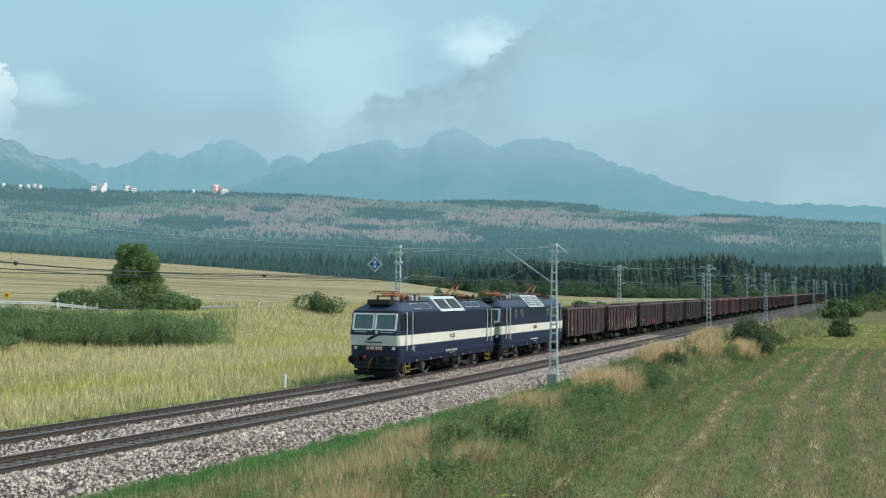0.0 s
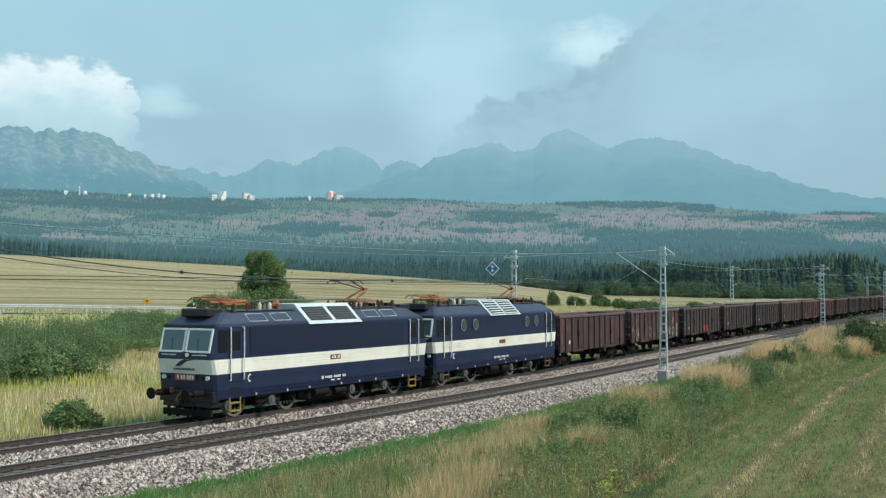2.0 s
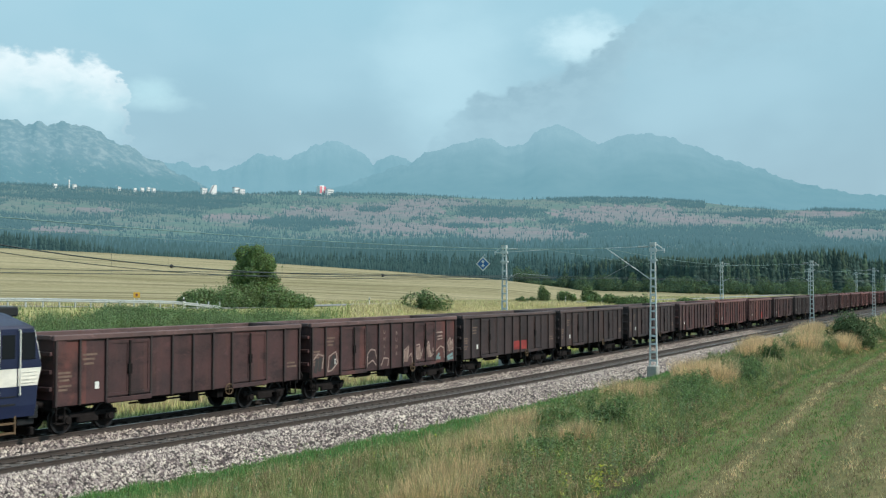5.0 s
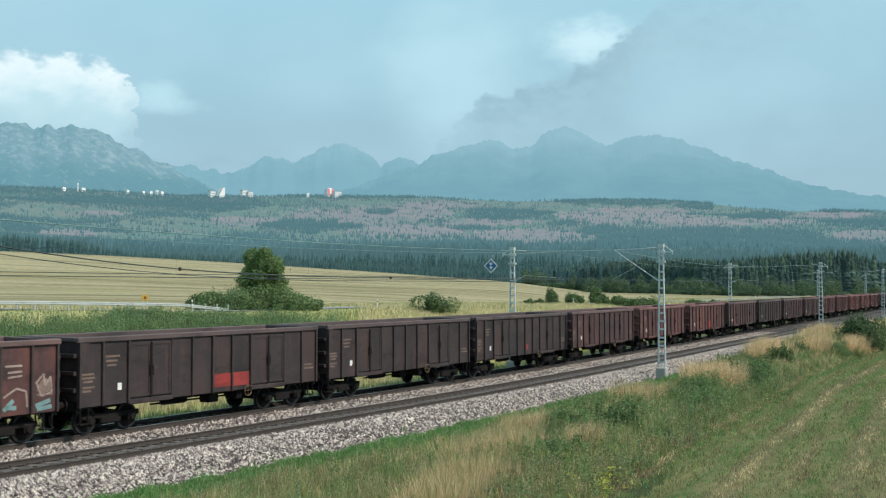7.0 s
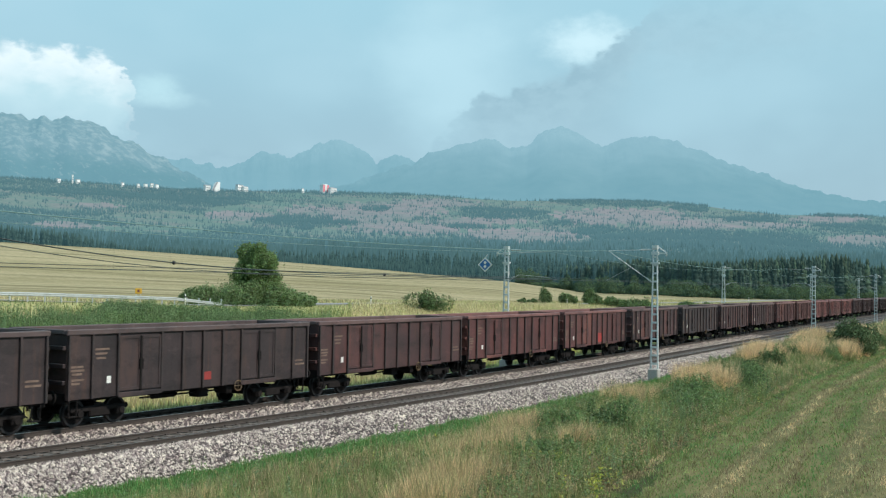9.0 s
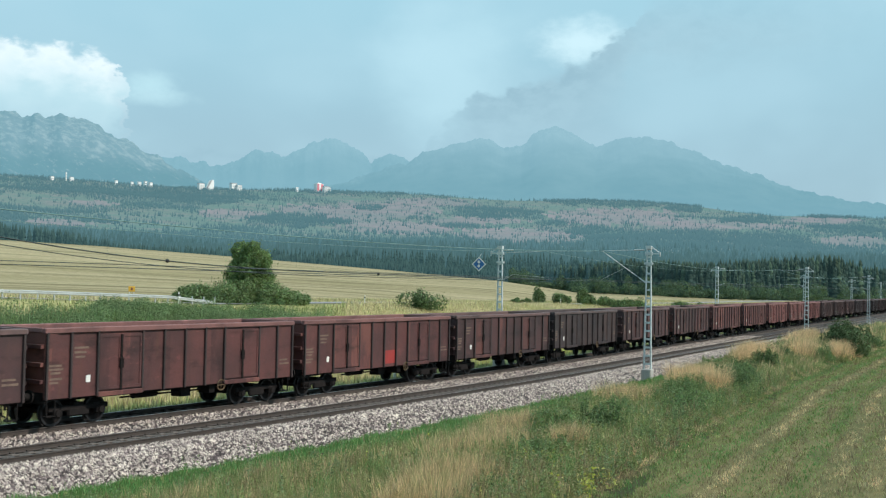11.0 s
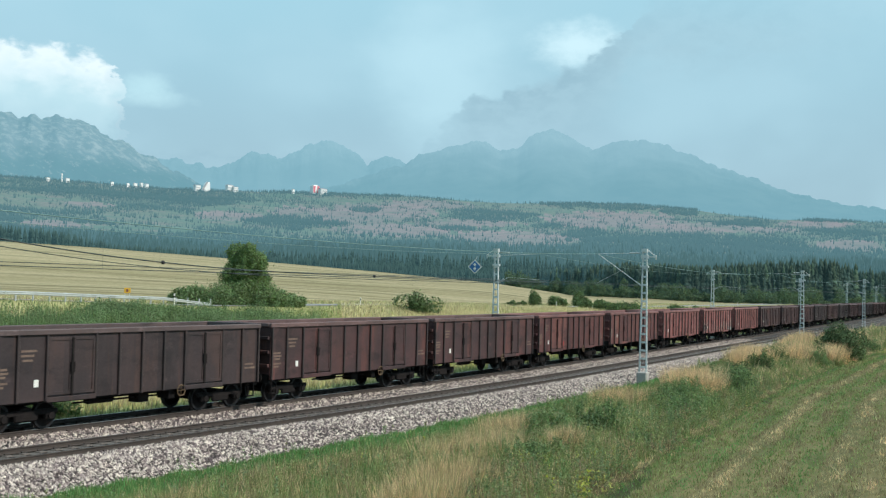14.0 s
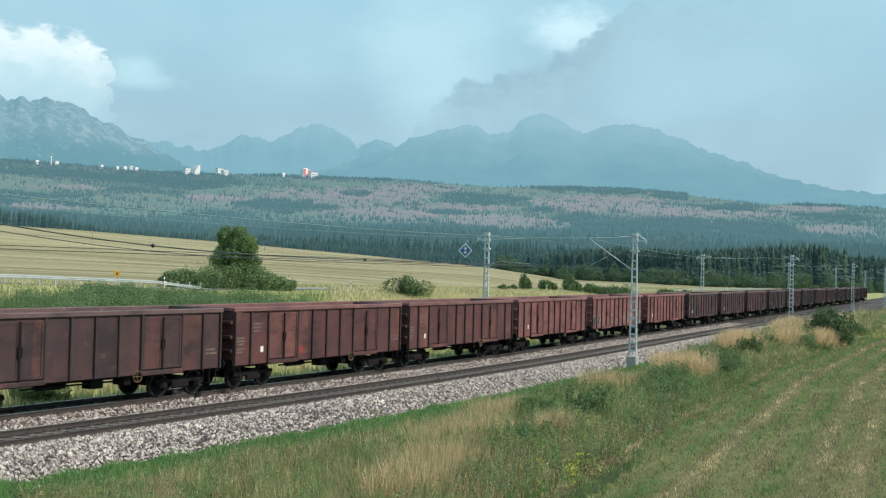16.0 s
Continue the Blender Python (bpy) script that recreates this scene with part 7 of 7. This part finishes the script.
make_reeds()
for i, (az, r, w, h) in enumerate(((53.6, 71, 4.0, 2.5), (55.4, 69, 4.5, 2.8), (57.4, 68, 4.5, 2.9), (59.4, 67, 5, 3.1))):
    make_bush(*polar(az, r), w, h, 6500, 0.09, [LEAF, WILLOW, LEAF_GREY], "dense green bush in the meadow", 80 + i)
make_bush(*line_at(29.6, 36.6)[0].xy, 2.4, 1.35, 2800, 0.07, [LEAF, WILLOW], "small dark green bush beside the track", 90)
make_bush(*line_at(30.9, 38.0)[0].xy, 1.7, 1.2, 2000, 0.07, [LEAF, WILLOW], "small dark green bush beside the track", 91)
make_bush(*polar(35.6, 158), 6.8, 3.5, 5000, 0.13, [DARK_LEAF, WILLOW, DARK_LEAF, LEAF], "dark rounded bush alone in the meadow", 92)
for i, (az, r, w, h) in enumerate(((29.65, 232, 3.8, 4.0), (28.5, 236, 4.8, 2.9), (27.3, 262, 4, 4.4), (27.0, 240, 5, 2.6), (26.2, 238, 5.6, 2.7), (25.2, 234, 6.4, 3.1), (24.5, 230, 6.4, 3.5), (30.7, 232, 2.4, 1.3), (30.2, 236, 2.4, 1.2), (21.5, 270, 7, 2.0), (22.6, 270, 6, 1.8))):
    make_bush(*polar(az, r), w, h, 3200, 0.17, [LEAF, WILLOW, DARK_LEAF], "green bush at the edge of the field", 100 + i)
# bushes on the near side of the railway
make_bush(*line_at(99.5, 16.9)[0].xy, 5.2, 3.9, 14000, 0.085, [DARK_LEAF, DARK_LEAF, WILLOW], "large dark green bush on the railway verge", 120)
make_bush(*line_at(142, 11.6)[0].xy, 3.4, 2.9, 4500, 0.11, [DARK_LEAF, LEAF], "dark green bush at the field edge", 122)
for i, (s, o, w, h) in enumerate(((262, 17, 9, 5.0), (240, 14, 6, 3.2), (285, 14, 8, 4.2), (228, 15.5, 5, 2.2), (310, 8, 12, 7))):
    make_bush(*line_at(s, o)[0].xy, w, h, 2000, 0.24, [LEAF, DARK_LEAF], "green bush at the far end of the verge", 123 + i)
SHRUBS = [(84, 19.6, 2.6, 1.3, 1), (91.5, 20.0, 2.4, 1.3, 0), (69.5, 19.4, 2.4, 1.3, 1), (88, 17.4, 2.2, 1.1, 0), (75, 18.8, 1.9, 1.7, 1), (71, 21.6, 1.6, 1.1, 0), (50.6, 17.4, 3.6, 1.5, 0), (53.5, 18.6, 2.8, 1.4, 0), (47.6, 16.4, 2.8, 1.1, 0), (59.5, 17.2, 3.0, 1.5, 1), (63, 17.9, 3.2, 1.4, 1), (66.5, 18.6, 2.6, 1.2, 0),
          (37.0, 18.6, 2.8, 1.25, 0), (39.8, 17.4, 1.8, 1.25, 1), (34.6, 17.2, 2.4, 0.9, 0), (43.0, 18.6, 2.6, 1.0, 0), (93, 18.0, 3.0, 1.3, 1), (31.4, 16.4, 2.2, 0.8, 0), (116, 16.8, 3.2, 1.5, 1), (102, 16.0, 2.6, 1.2, 0)]
for i, (s, o, w, h, shade) in enumerate(SHRUBS):
    make_bush(*line_at(s, o)[0].xy, w, h, 8500, 0.043, [DARK_LEAF, WILLOW, LEAF] if shade else [LEAF, LEAF_GREY, LEAF, WILLOW], "low leafy dark shrub in the verge grass" if shade else "low leafy green shrub in the verge grass", 130 + i, shoots=9)

rng_low = random.Random(77)
for i in range(26):
    s = rng_low.uniform(27, 84)
    o = float(field_edge(s)) + rng_low.uniform(0.9, 5.0)
    make_bush(*line_at(s, o)[0].xy, rng_low.uniform(1.0, 2.2), rng_low.uniform(0.5, 0.95), 2600, 0.034, [[LEAF, GREEN, OLIVE], [GREEN, OLIVE, WILLOW], [LEAF, WILLOW], [RUSSET, OLIVE, GREEN]][i % 4], "low tangle of green weeds in the verge grass", 160 + i, shoots=6)


# ---- woods ----
def spruce_cloud(name, x, y, z, high, mats, tiers, points, rng, label, slim=0.17, pick=None):
    """Conifers as ragged tiers, all in one mesh."""
    n = len(x)
    co, tri, base = [], [], 0
    for k in range(tiers):
        lo = 0.06 + 0.86 * k / tiers
        hi = min(1.0, lo + 1.5 * 0.94 / tiers)
        rad = np.reshape(slim * (1 - lo) ** 0.85 + 0.012, (-1, 1))
        a = np.linspace(0, 2 * np.pi, points, endpoint=False)[None] + rng.uniform(0, 6.28, (n, 1))
        rr = rad * high[:, None] * rng.uniform(0.55, 1.25, (n, points))
        px, py = x[:, None] + rr * np.cos(a), y[:, None] + rr * np.sin(a)
        pz = z[:, None] + high[:, None] * (lo + rng.uniform(-0.03, 0.03, (n, points)))
        tip = np.stack([x, y, z + high * hi], -1)[:, None]
        block = np.concatenate([np.stack([px, py, pz], -1), tip], 1)
        co.append(block.reshape(-1, 3))
        i = np.arange(points)
        t = np.stack([i, (i + 1) % points, np.full(points, points)], -1)
        tri.append((t[None] + (points + 1) * np.arange(n)[:, None, None]).reshape(-1, 3) + base)
        base += n * (points + 1)
    ob = array_mesh(name, np.concatenate(co), np.concatenate(tri), mats, None if pick is None else np.tile(np.repeat(pick, points), tiers))
    tagged(ob, label, "forest", kind="stuff")
    return ob


def make_woods():
    rng = np.random.default_rng(31)
    # spruce wood at the end of the fields
    n = 11000
    az = rng.uniform(5, 30.5, n)
    front = np.interp(az, [2, 9, 12, 15, 22, 26, 29, 34], [560, 560, 545, 500, 462, 480, 545, 560])
    r = front + np.where(az < 14, 290, 190) * rng.random(n) ** np.where(az < 14, 1.1, 1.6)
    x, y = r * np.cos(np.radians(az)), r * np.sin(np.radians(az))
    s, o = to_line(x, y)
    keep = (np.abs(o - 29.5) > 6.8) | (s > 600)
    x, y, r, az = x[keep], y[keep], r[keep], az[keep]
    h = (14.5 + 2.5 * patchy(x, y, 120.0, 14)) * rng.uniform(0.45, 1.15, len(x)) * np.interp(az, [2, 20, 25, 28, 30.5], [1.10, 1.10, 1.0, 0.82, 0.6])
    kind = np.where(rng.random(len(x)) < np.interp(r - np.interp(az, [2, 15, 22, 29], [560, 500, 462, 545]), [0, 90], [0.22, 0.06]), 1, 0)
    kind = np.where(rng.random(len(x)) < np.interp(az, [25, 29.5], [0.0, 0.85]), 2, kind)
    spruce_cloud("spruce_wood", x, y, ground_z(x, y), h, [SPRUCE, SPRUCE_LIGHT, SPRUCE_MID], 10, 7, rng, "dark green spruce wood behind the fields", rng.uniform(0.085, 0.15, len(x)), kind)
    # leafy edge of the wood
    m = 210
    azs = rng.uniform(8, 31, m)
    rs = np.interp(azs, [2, 9, 12, 15, 22, 26, 29, 34], [550, 550, 535, 490, 452, 470, 535, 550]) + rng.uniform(-18, 26, m)
    pts, outs = [], []
    for a, q in zip(azs, rs):
        bx, by = polar(a, q)
        if abs(float(to_line(np.array([bx]), np.array([by]))[1][0]) - 29.5) < 9.5:
            continue
        bz = float(ground_z(np.array([bx]), np.array([by]))[0])
        hh, ww = 1.4 + 6.5 * rng.random() ** 2.2, rng.uniform(1.6, 4.2)
        p, d = crown_points(rng, 620, [((bx, by, bz + hh * 0.5), (ww, ww, hh * 0.55))])
        pts.append(p), outs.append(d)
    leaf_cloud("wood_edge", np.concatenate(pts), 0.34, [SPRUCE_LIGHT, WOOD_LEAF, WOOD_LEAF, WOOD_LEAF], rng, "leafy bushes along the edge of the wood", out=np.concatenate(outs))
    # belt behind the stubble field
    n = 6000
    az = rng.uniform(26, 62, n)
    r = 640 + 330 * rng.random(n) ** 1.5
    x, y = r * np.cos(np.radians(az)), r * np.sin(np.radians(az))
    h = rng.uniform(10, 17, n)
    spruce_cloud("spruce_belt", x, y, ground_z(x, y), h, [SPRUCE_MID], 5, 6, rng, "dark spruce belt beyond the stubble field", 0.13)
    # a nearer row of dark spruces whose tops stand over the crest of the field
    n = 420
    az = 51.0 + 12 * rng.random(n)
    r = rng.uniform(575, 650, n)
    x, y = r * np.cos(np.radians(az)), r * np.sin(np.radians(az))
    z = ground_z(x, y)
    reach = np.interp(az, [51.0, 52.2, 54.0, 57, 63], [1.75, 2.05, 2.35, 2.6, 2.7]) - 0.55 * rng.random(n) ** 1.5
    h = np.clip(EYE_Z + r * np.tan(np.radians(reach)) - z, 5, 24)
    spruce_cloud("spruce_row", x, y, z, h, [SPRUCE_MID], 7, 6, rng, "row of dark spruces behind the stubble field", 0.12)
    # woods and lone trees on the hillside
    n = 230000
    az = rng.uniform(8, 61, n)
    r = np.sqrt(rng.uniform(950 ** 2, 2680 ** 2, n))
    x, y = r * np.cos(np.radians(az)), r * np.sin(np.radians(az))
    z = ground_z(x, y)
    el = np.degrees(np.arctan2(z - EYE_Z, r))
    rough = 0.55 * patchy(az, el * 5.0, 3.0, 8) + 0.35 * patchy(az, el * 6.0, 0.9, 18)
    clear = np.maximum(hill_open(az, el, PINK), hill_open(az, el, LUSH)) + rough
    copse = hill_open(az, el, WOODS) + 0.8 * rough
    lone = np.where(patchy(az, el * 5.0, 1.2, 28) > 0.45, 0.22, 0.022)
    p = np.where(clear > 0.0, lone, np.where(az > 47, 0.6, 0.26))
    p = np.where(copse > 0.1, 0.9, p)
    low = np.interp(az, [13.6, 15.6, 17.2, 21.8, 26.2, 27.7, 30.8, 33.1, 35.2, 39.8, 42.7, 45.3, 51.0, 52.9, 56.8], [2.01, 2.07, 2.69, 2.77, 2.55, 2.08, 1.95, 2.29, 2.22, 2.18, 2.26, 2.57, 2.01, 2.20, 2.23]) + 0.10 * patchy(az, az, 0.8, 19)
    p = np.where(el < low, 0.95, p)
    p = np.where((az < 21.5) & (az > 17.0) & (el > 3.75), 0.05, p)
    keep = rng.random(n) < p * 0.85
    x, y, z, r = x[keep], y[keep], z[keep], r[keep]
    h = (3.0 + 6.5 * rng.random(len(x)) ** 1.2) * np.interp(r, [1000, 1350, 1500, 2400, 2600], [1.5, 1.3, 0.85, 0.7, 0.85]) * (1 + 0.25 * patchy(x, y, 150.0, 20))
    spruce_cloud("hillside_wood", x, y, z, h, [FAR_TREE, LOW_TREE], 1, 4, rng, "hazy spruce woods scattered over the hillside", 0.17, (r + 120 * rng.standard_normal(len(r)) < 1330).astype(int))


# the emission of these needles stands in for thin haze
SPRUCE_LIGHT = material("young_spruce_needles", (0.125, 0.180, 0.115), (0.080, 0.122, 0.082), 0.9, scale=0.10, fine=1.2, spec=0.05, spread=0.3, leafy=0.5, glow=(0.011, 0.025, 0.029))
WOOD_LEAF = material("wood_edge_leaf", (0.150, 0.215, 0.110), (0.085, 0.130, 0.068), 0.9, scale=0.08, fine=1.0, spec=0.1, spread=0.35, leafy=0.4)
# belt spruces: denser haze painted in as blue emission
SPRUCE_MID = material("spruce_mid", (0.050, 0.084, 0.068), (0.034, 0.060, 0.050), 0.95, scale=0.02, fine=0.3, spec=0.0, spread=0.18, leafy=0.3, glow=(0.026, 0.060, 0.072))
make_woods()


# ---- the road beyond the meadow ----
ASPHALT = material("asphalt", (0.30, 0.29, 0.27), (0.22, 0.215, 0.20), 0.9, scale=0.3, fine=3.0)
SIGN_YELLOW = material("sign_yellow", (0.62, 0.36, 0.03), (0.5, 0.28, 0.03), 0.5)


def gz(x, y):
    return float(ground_z(np.array([float(x)]), np.array([float(y)]))[0])


def make_road():
    xs = [20 + 5 * i for i in range(90)]
    v, f = [], []
    for x in xs:
        for dy in (-3.6, 0.0, 3.6):
            v.append((x, float(road_y(x)) + dy, max(gz(x, road_y(x) + d) for d in (-3.6, 0, 3.6)) + 0.10))
    for i in range(len(xs) - 1):
        for k in (0, 1):
            f.append((i * 3 + k, i * 3 + 3 + k, i * 3 + 4 + k, i * 3 + k + 1))
    tagged(mesh_object("road", v, f, [ASPHALT]), "pale grey country road beyond the meadow", "road", kind="structure")


RAIL_GREY = material("weathered_guardrail", (0.49, 0.52, 0.52), (0.33, 0.35, 0.355), 0.6, metal=0.2, scale=1.0, fine=12.0)


def make_guardrail():
    rail = new("guardrail")
    xs = [38 + 2.0 * i for i in range(26)]
    y_at = lambda x: float(road_y(x)) - 4.4
    rail.matrix_basis = Matrix()
    prof = [(0.0, -0.16), (-0.05, -0.11), (-0.05, -0.05), (0.0, 0.0), (-0.05, 0.05), (-0.05, 0.11), (0.0, 0.16), (0.03, 0.16), (0.03, -0.16), (0.0, -0.16)]
    v, f = [], []
    for x in xs:
        k = 0.0 if x < 80 else (x - 80) / 8.0
        for dy, dz in prof:
            v.append((x, y_at(x) + dy, gz(x, y_at(x)) + 0.68 - 0.45 * min(1, k) + dz))
    n = len(prof)
    for i in range(len(xs) - 1):
        for j in range(n - 1):
            f.append((i * n + j, i * n + n + j, i * n + n + j + 1, i * n + j + 1))
    beam = mesh_object("beam", v, f, [RAIL_GREY])
    beam.parent = rail
    src = None
    for x in xs:
        m = pose(x, y_at(x) + 0.1, gz(x, y_at(x)))
        if src is None:
            bm = bmesh.new()
            box(bm, -0.06, 0.06, -0.05, 0.05, -0.4, 0.85)
            src = part("post", bm, RAIL_GREY, rail)
            src.matrix_basis = m
        else:
            share("post", src, rail, m)
    tagged(rail, "galvanised road guardrail on steel posts", "guardrail")


def make_marker(x, y, first=None):
    if first:
        return copy_thing(first, pose(x, y, gz(x, y)))
    post = new("delineator_post")
    bm = bmesh.new()
    box(bm, -0.07, 0.07, -0.06, 0.06, -0.2, 1.25, 0, 0.02)
    part("shaft", bm, WHITE, post)
    bm = bmesh.new()
    box(bm, -0.073, 0.073, -0.063, 0.063, 0.85, 1.02)
    part("band", bm, BLACK_IRON, post)
    post.matrix_basis = pose(x, y, gz(x, y))
    tagged(post, "white roadside delineator post with black band", "road post", group="road posts")
    return post


def road_x(az, side):
    """Where the road's edge crosses the bearing az."""
    k, lo, hi = math.tan(radians(az)), 10.0, 600.0
    for _ in range(40):
        mid = (lo + hi) / 2
        lo, hi = (mid, hi) if float(road_y(mid)) + side > k * mid else (lo, mid)
    return lo


make_road()
make_guardrail()
mark = None
for az in (47.84, 38.52, 35.07, 28.48, 26.4, 19.5):
    x = road_x(az, -4.6)
    m = make_marker(x, float(road_y(x)) - 4.6, mark)
    mark = mark or m
x = road_x(50.11, 4.6)
board = new("road_sign")
board.matrix_basis = pose(x, float(road_y(x)) + 4.6, gz(x, float(road_y(x)) + 4.6), 0, 0, -40)
bm = bmesh.new()
box(bm, -0.36, 0.36, -0.03, 0.03, 1.15, 1.75, 0, 0.02)
part("board", bm, SIGN_YELLOW, board, "yellow board")
bm = bmesh.new()
box(bm, -0.12, 0.12, -0.04, -0.03, 1.3, 1.6)
part("dark_mark", bm, BROWN_PLATE, board)
for e in (-0.25, 0.25):
    bm = bmesh.new()
    rod(bm, (e, 0.05, -0.3), (e, 0.05, 1.7), 0.03, 6)
    part("post", bm, GALV, board)
tagged(board, "yellow road sign on two posts", "road sign")
km = new("kilometre_post")
p = line_at(55.4, 36.0)[0]
km.matrix_basis = pose(p.x, p.y, gz(p.x, p.y), 0, 0, 10)
bm = bmesh.new()
box(bm, -0.09, 0.09, -0.07, 0.07, -0.2, 0.75, 0, 0.03)
part("stone", bm, WHITE, km)
tagged(km, "small white kilometre stone beside the track", "kilometre post")

# ---- hotels on the ridge ----
FAR_WHITE = material("far_white_wall", (0.80, 0.80, 0.78), (0.70, 0.70, 0.69), 0.8)
FAR_RED = material("far_red_wall", (0.72, 0.24, 0.28), (0.62, 0.20, 0.24), 0.8)
FAR_ROOF = material("far_roof", (0.42, 0.38, 0.38), (0.32, 0.29, 0.29), 0.8)
FAR_PANE = material("far_window", (0.10, 0.13, 0.15), (0.08, 0.10, 0.12), 0.4)


def make_hotel(az, r, wide, high, kind, label):
    x, y = polar(az, r)
    z = gz(x, y) + 1.0
    house = new("hotel_building")
    house.matrix_basis = pose(x, y, z, 0, 0, az - 90 + 38)
    d = wide * 0.6
    bm = bmesh.new()
    box(bm, -wide / 2, wide / 2, -d / 2, d / 2, -3.0, high)
    if kind == "sail":
        for v in bm.verts:
            if v.co.z > 0 and v.co.x < 0:
                v.co.x = wide * 0.22
    part("wall", bm, FAR_WHITE, house)
    bm = bmesh.new()
    if kind == "sail":
        rod(bm, (-wide * 0.52, -d / 2 + 0.5, high * 0.05), (wide * 0.12, -d / 2 + 0.5, high * 0.96), wide * 0.08, 4)
        part("roof", bm, FAR_ROOF, house)
    elif kind == "striped":
        for e in (-0.30, 0.30):
            box(bm, e * wide - wide * 0.16, e * wide + wide * 0.16, -d / 2 - 0.4, -d / 2, 2, high * 0.98)
        part("red_panel", bm, FAR_RED, house)
        bm = bmesh.new()
        box(bm, -wide * 0.3, wide * 0.3, -d * 0.3, d * 0.3, high, high + 2)
        part("roof", bm, FAR_WHITE, house)
    else:
        v = [bm.verts.new(p) for p in ((-wide * 0.54, -d * 0.56, high), (wide * 0.54, -d * 0.56, high), (wide * 0.54, d * 0.56, high), (-wide * 0.54, d * 0.56, high), (-wide * 0.5, 0, high + d * 0.18), (wide * 0.5, 0, high + d * 0.18))]
        for q in ((0, 1, 5, 4), (2, 3, 4, 5), (1, 2, 5), (3, 0, 4), (3, 2, 1, 0)):
            bm.faces.new([v[i] for i in q])
        part("roof", bm, FAR_ROOF, house)
    rows = 0 if kind in ("sail", "striped") else max(1, int(high / 5))
    for i in range(rows):
        bm = bmesh.new()
        zz = 1.5 + i * (high - 2) / rows
        box(bm, -wide * 0.1 if kind == "sail" else -wide * 0.42, wide * 0.42, -d / 2 - 0.6, -d / 2 - 0.1, zz, zz + 0.8)
        part("window", bm, FAR_PANE, house)
    tagged(house, label, "building", group="hotels on the ridge")


make_hotel(46.50, 2575, 19, 21, "sail", "white hotel with a steep sail-like roof")
make_hotel(46.90, 2575, 14, 12, "low", "low white hotel among spruces on the ridge")
make_hotel(41.0, 2575, 19, 18, "striped", "white hotel tower with red panels")
make_hotel(40.60, 2570, 18, 11, "low", "low white hotel among spruces on the ridge")
make_hotel(42.1, 2570, 6, 9, "low", "low white hotel among spruces on the ridge")
make_hotel(45.30, 2575, 15, 14, "low", "white guest house among spruces on the ridge")
make_hotel(45.02, 2575, 13, 10, "low", "white guest house among spruces on the ridge")
for az, w, h in ((49.35, 8, 9), (49.6, 7, 11), (49.9, 8, 9), (50.25, 6, 8), (51.0, 7, 8), (53.1, 9, 8), (54.0, 9, 7)):
    make_hotel(az, 2575, w, h, "low", "small white house on the ridge")
make_hotel(53.35, 2575, 3, 18, "tower", "slender white tower on the ridge")
make_hotel(51.16, 1450, 5, 2.5, "low", "small white house on the far slope")


motions()
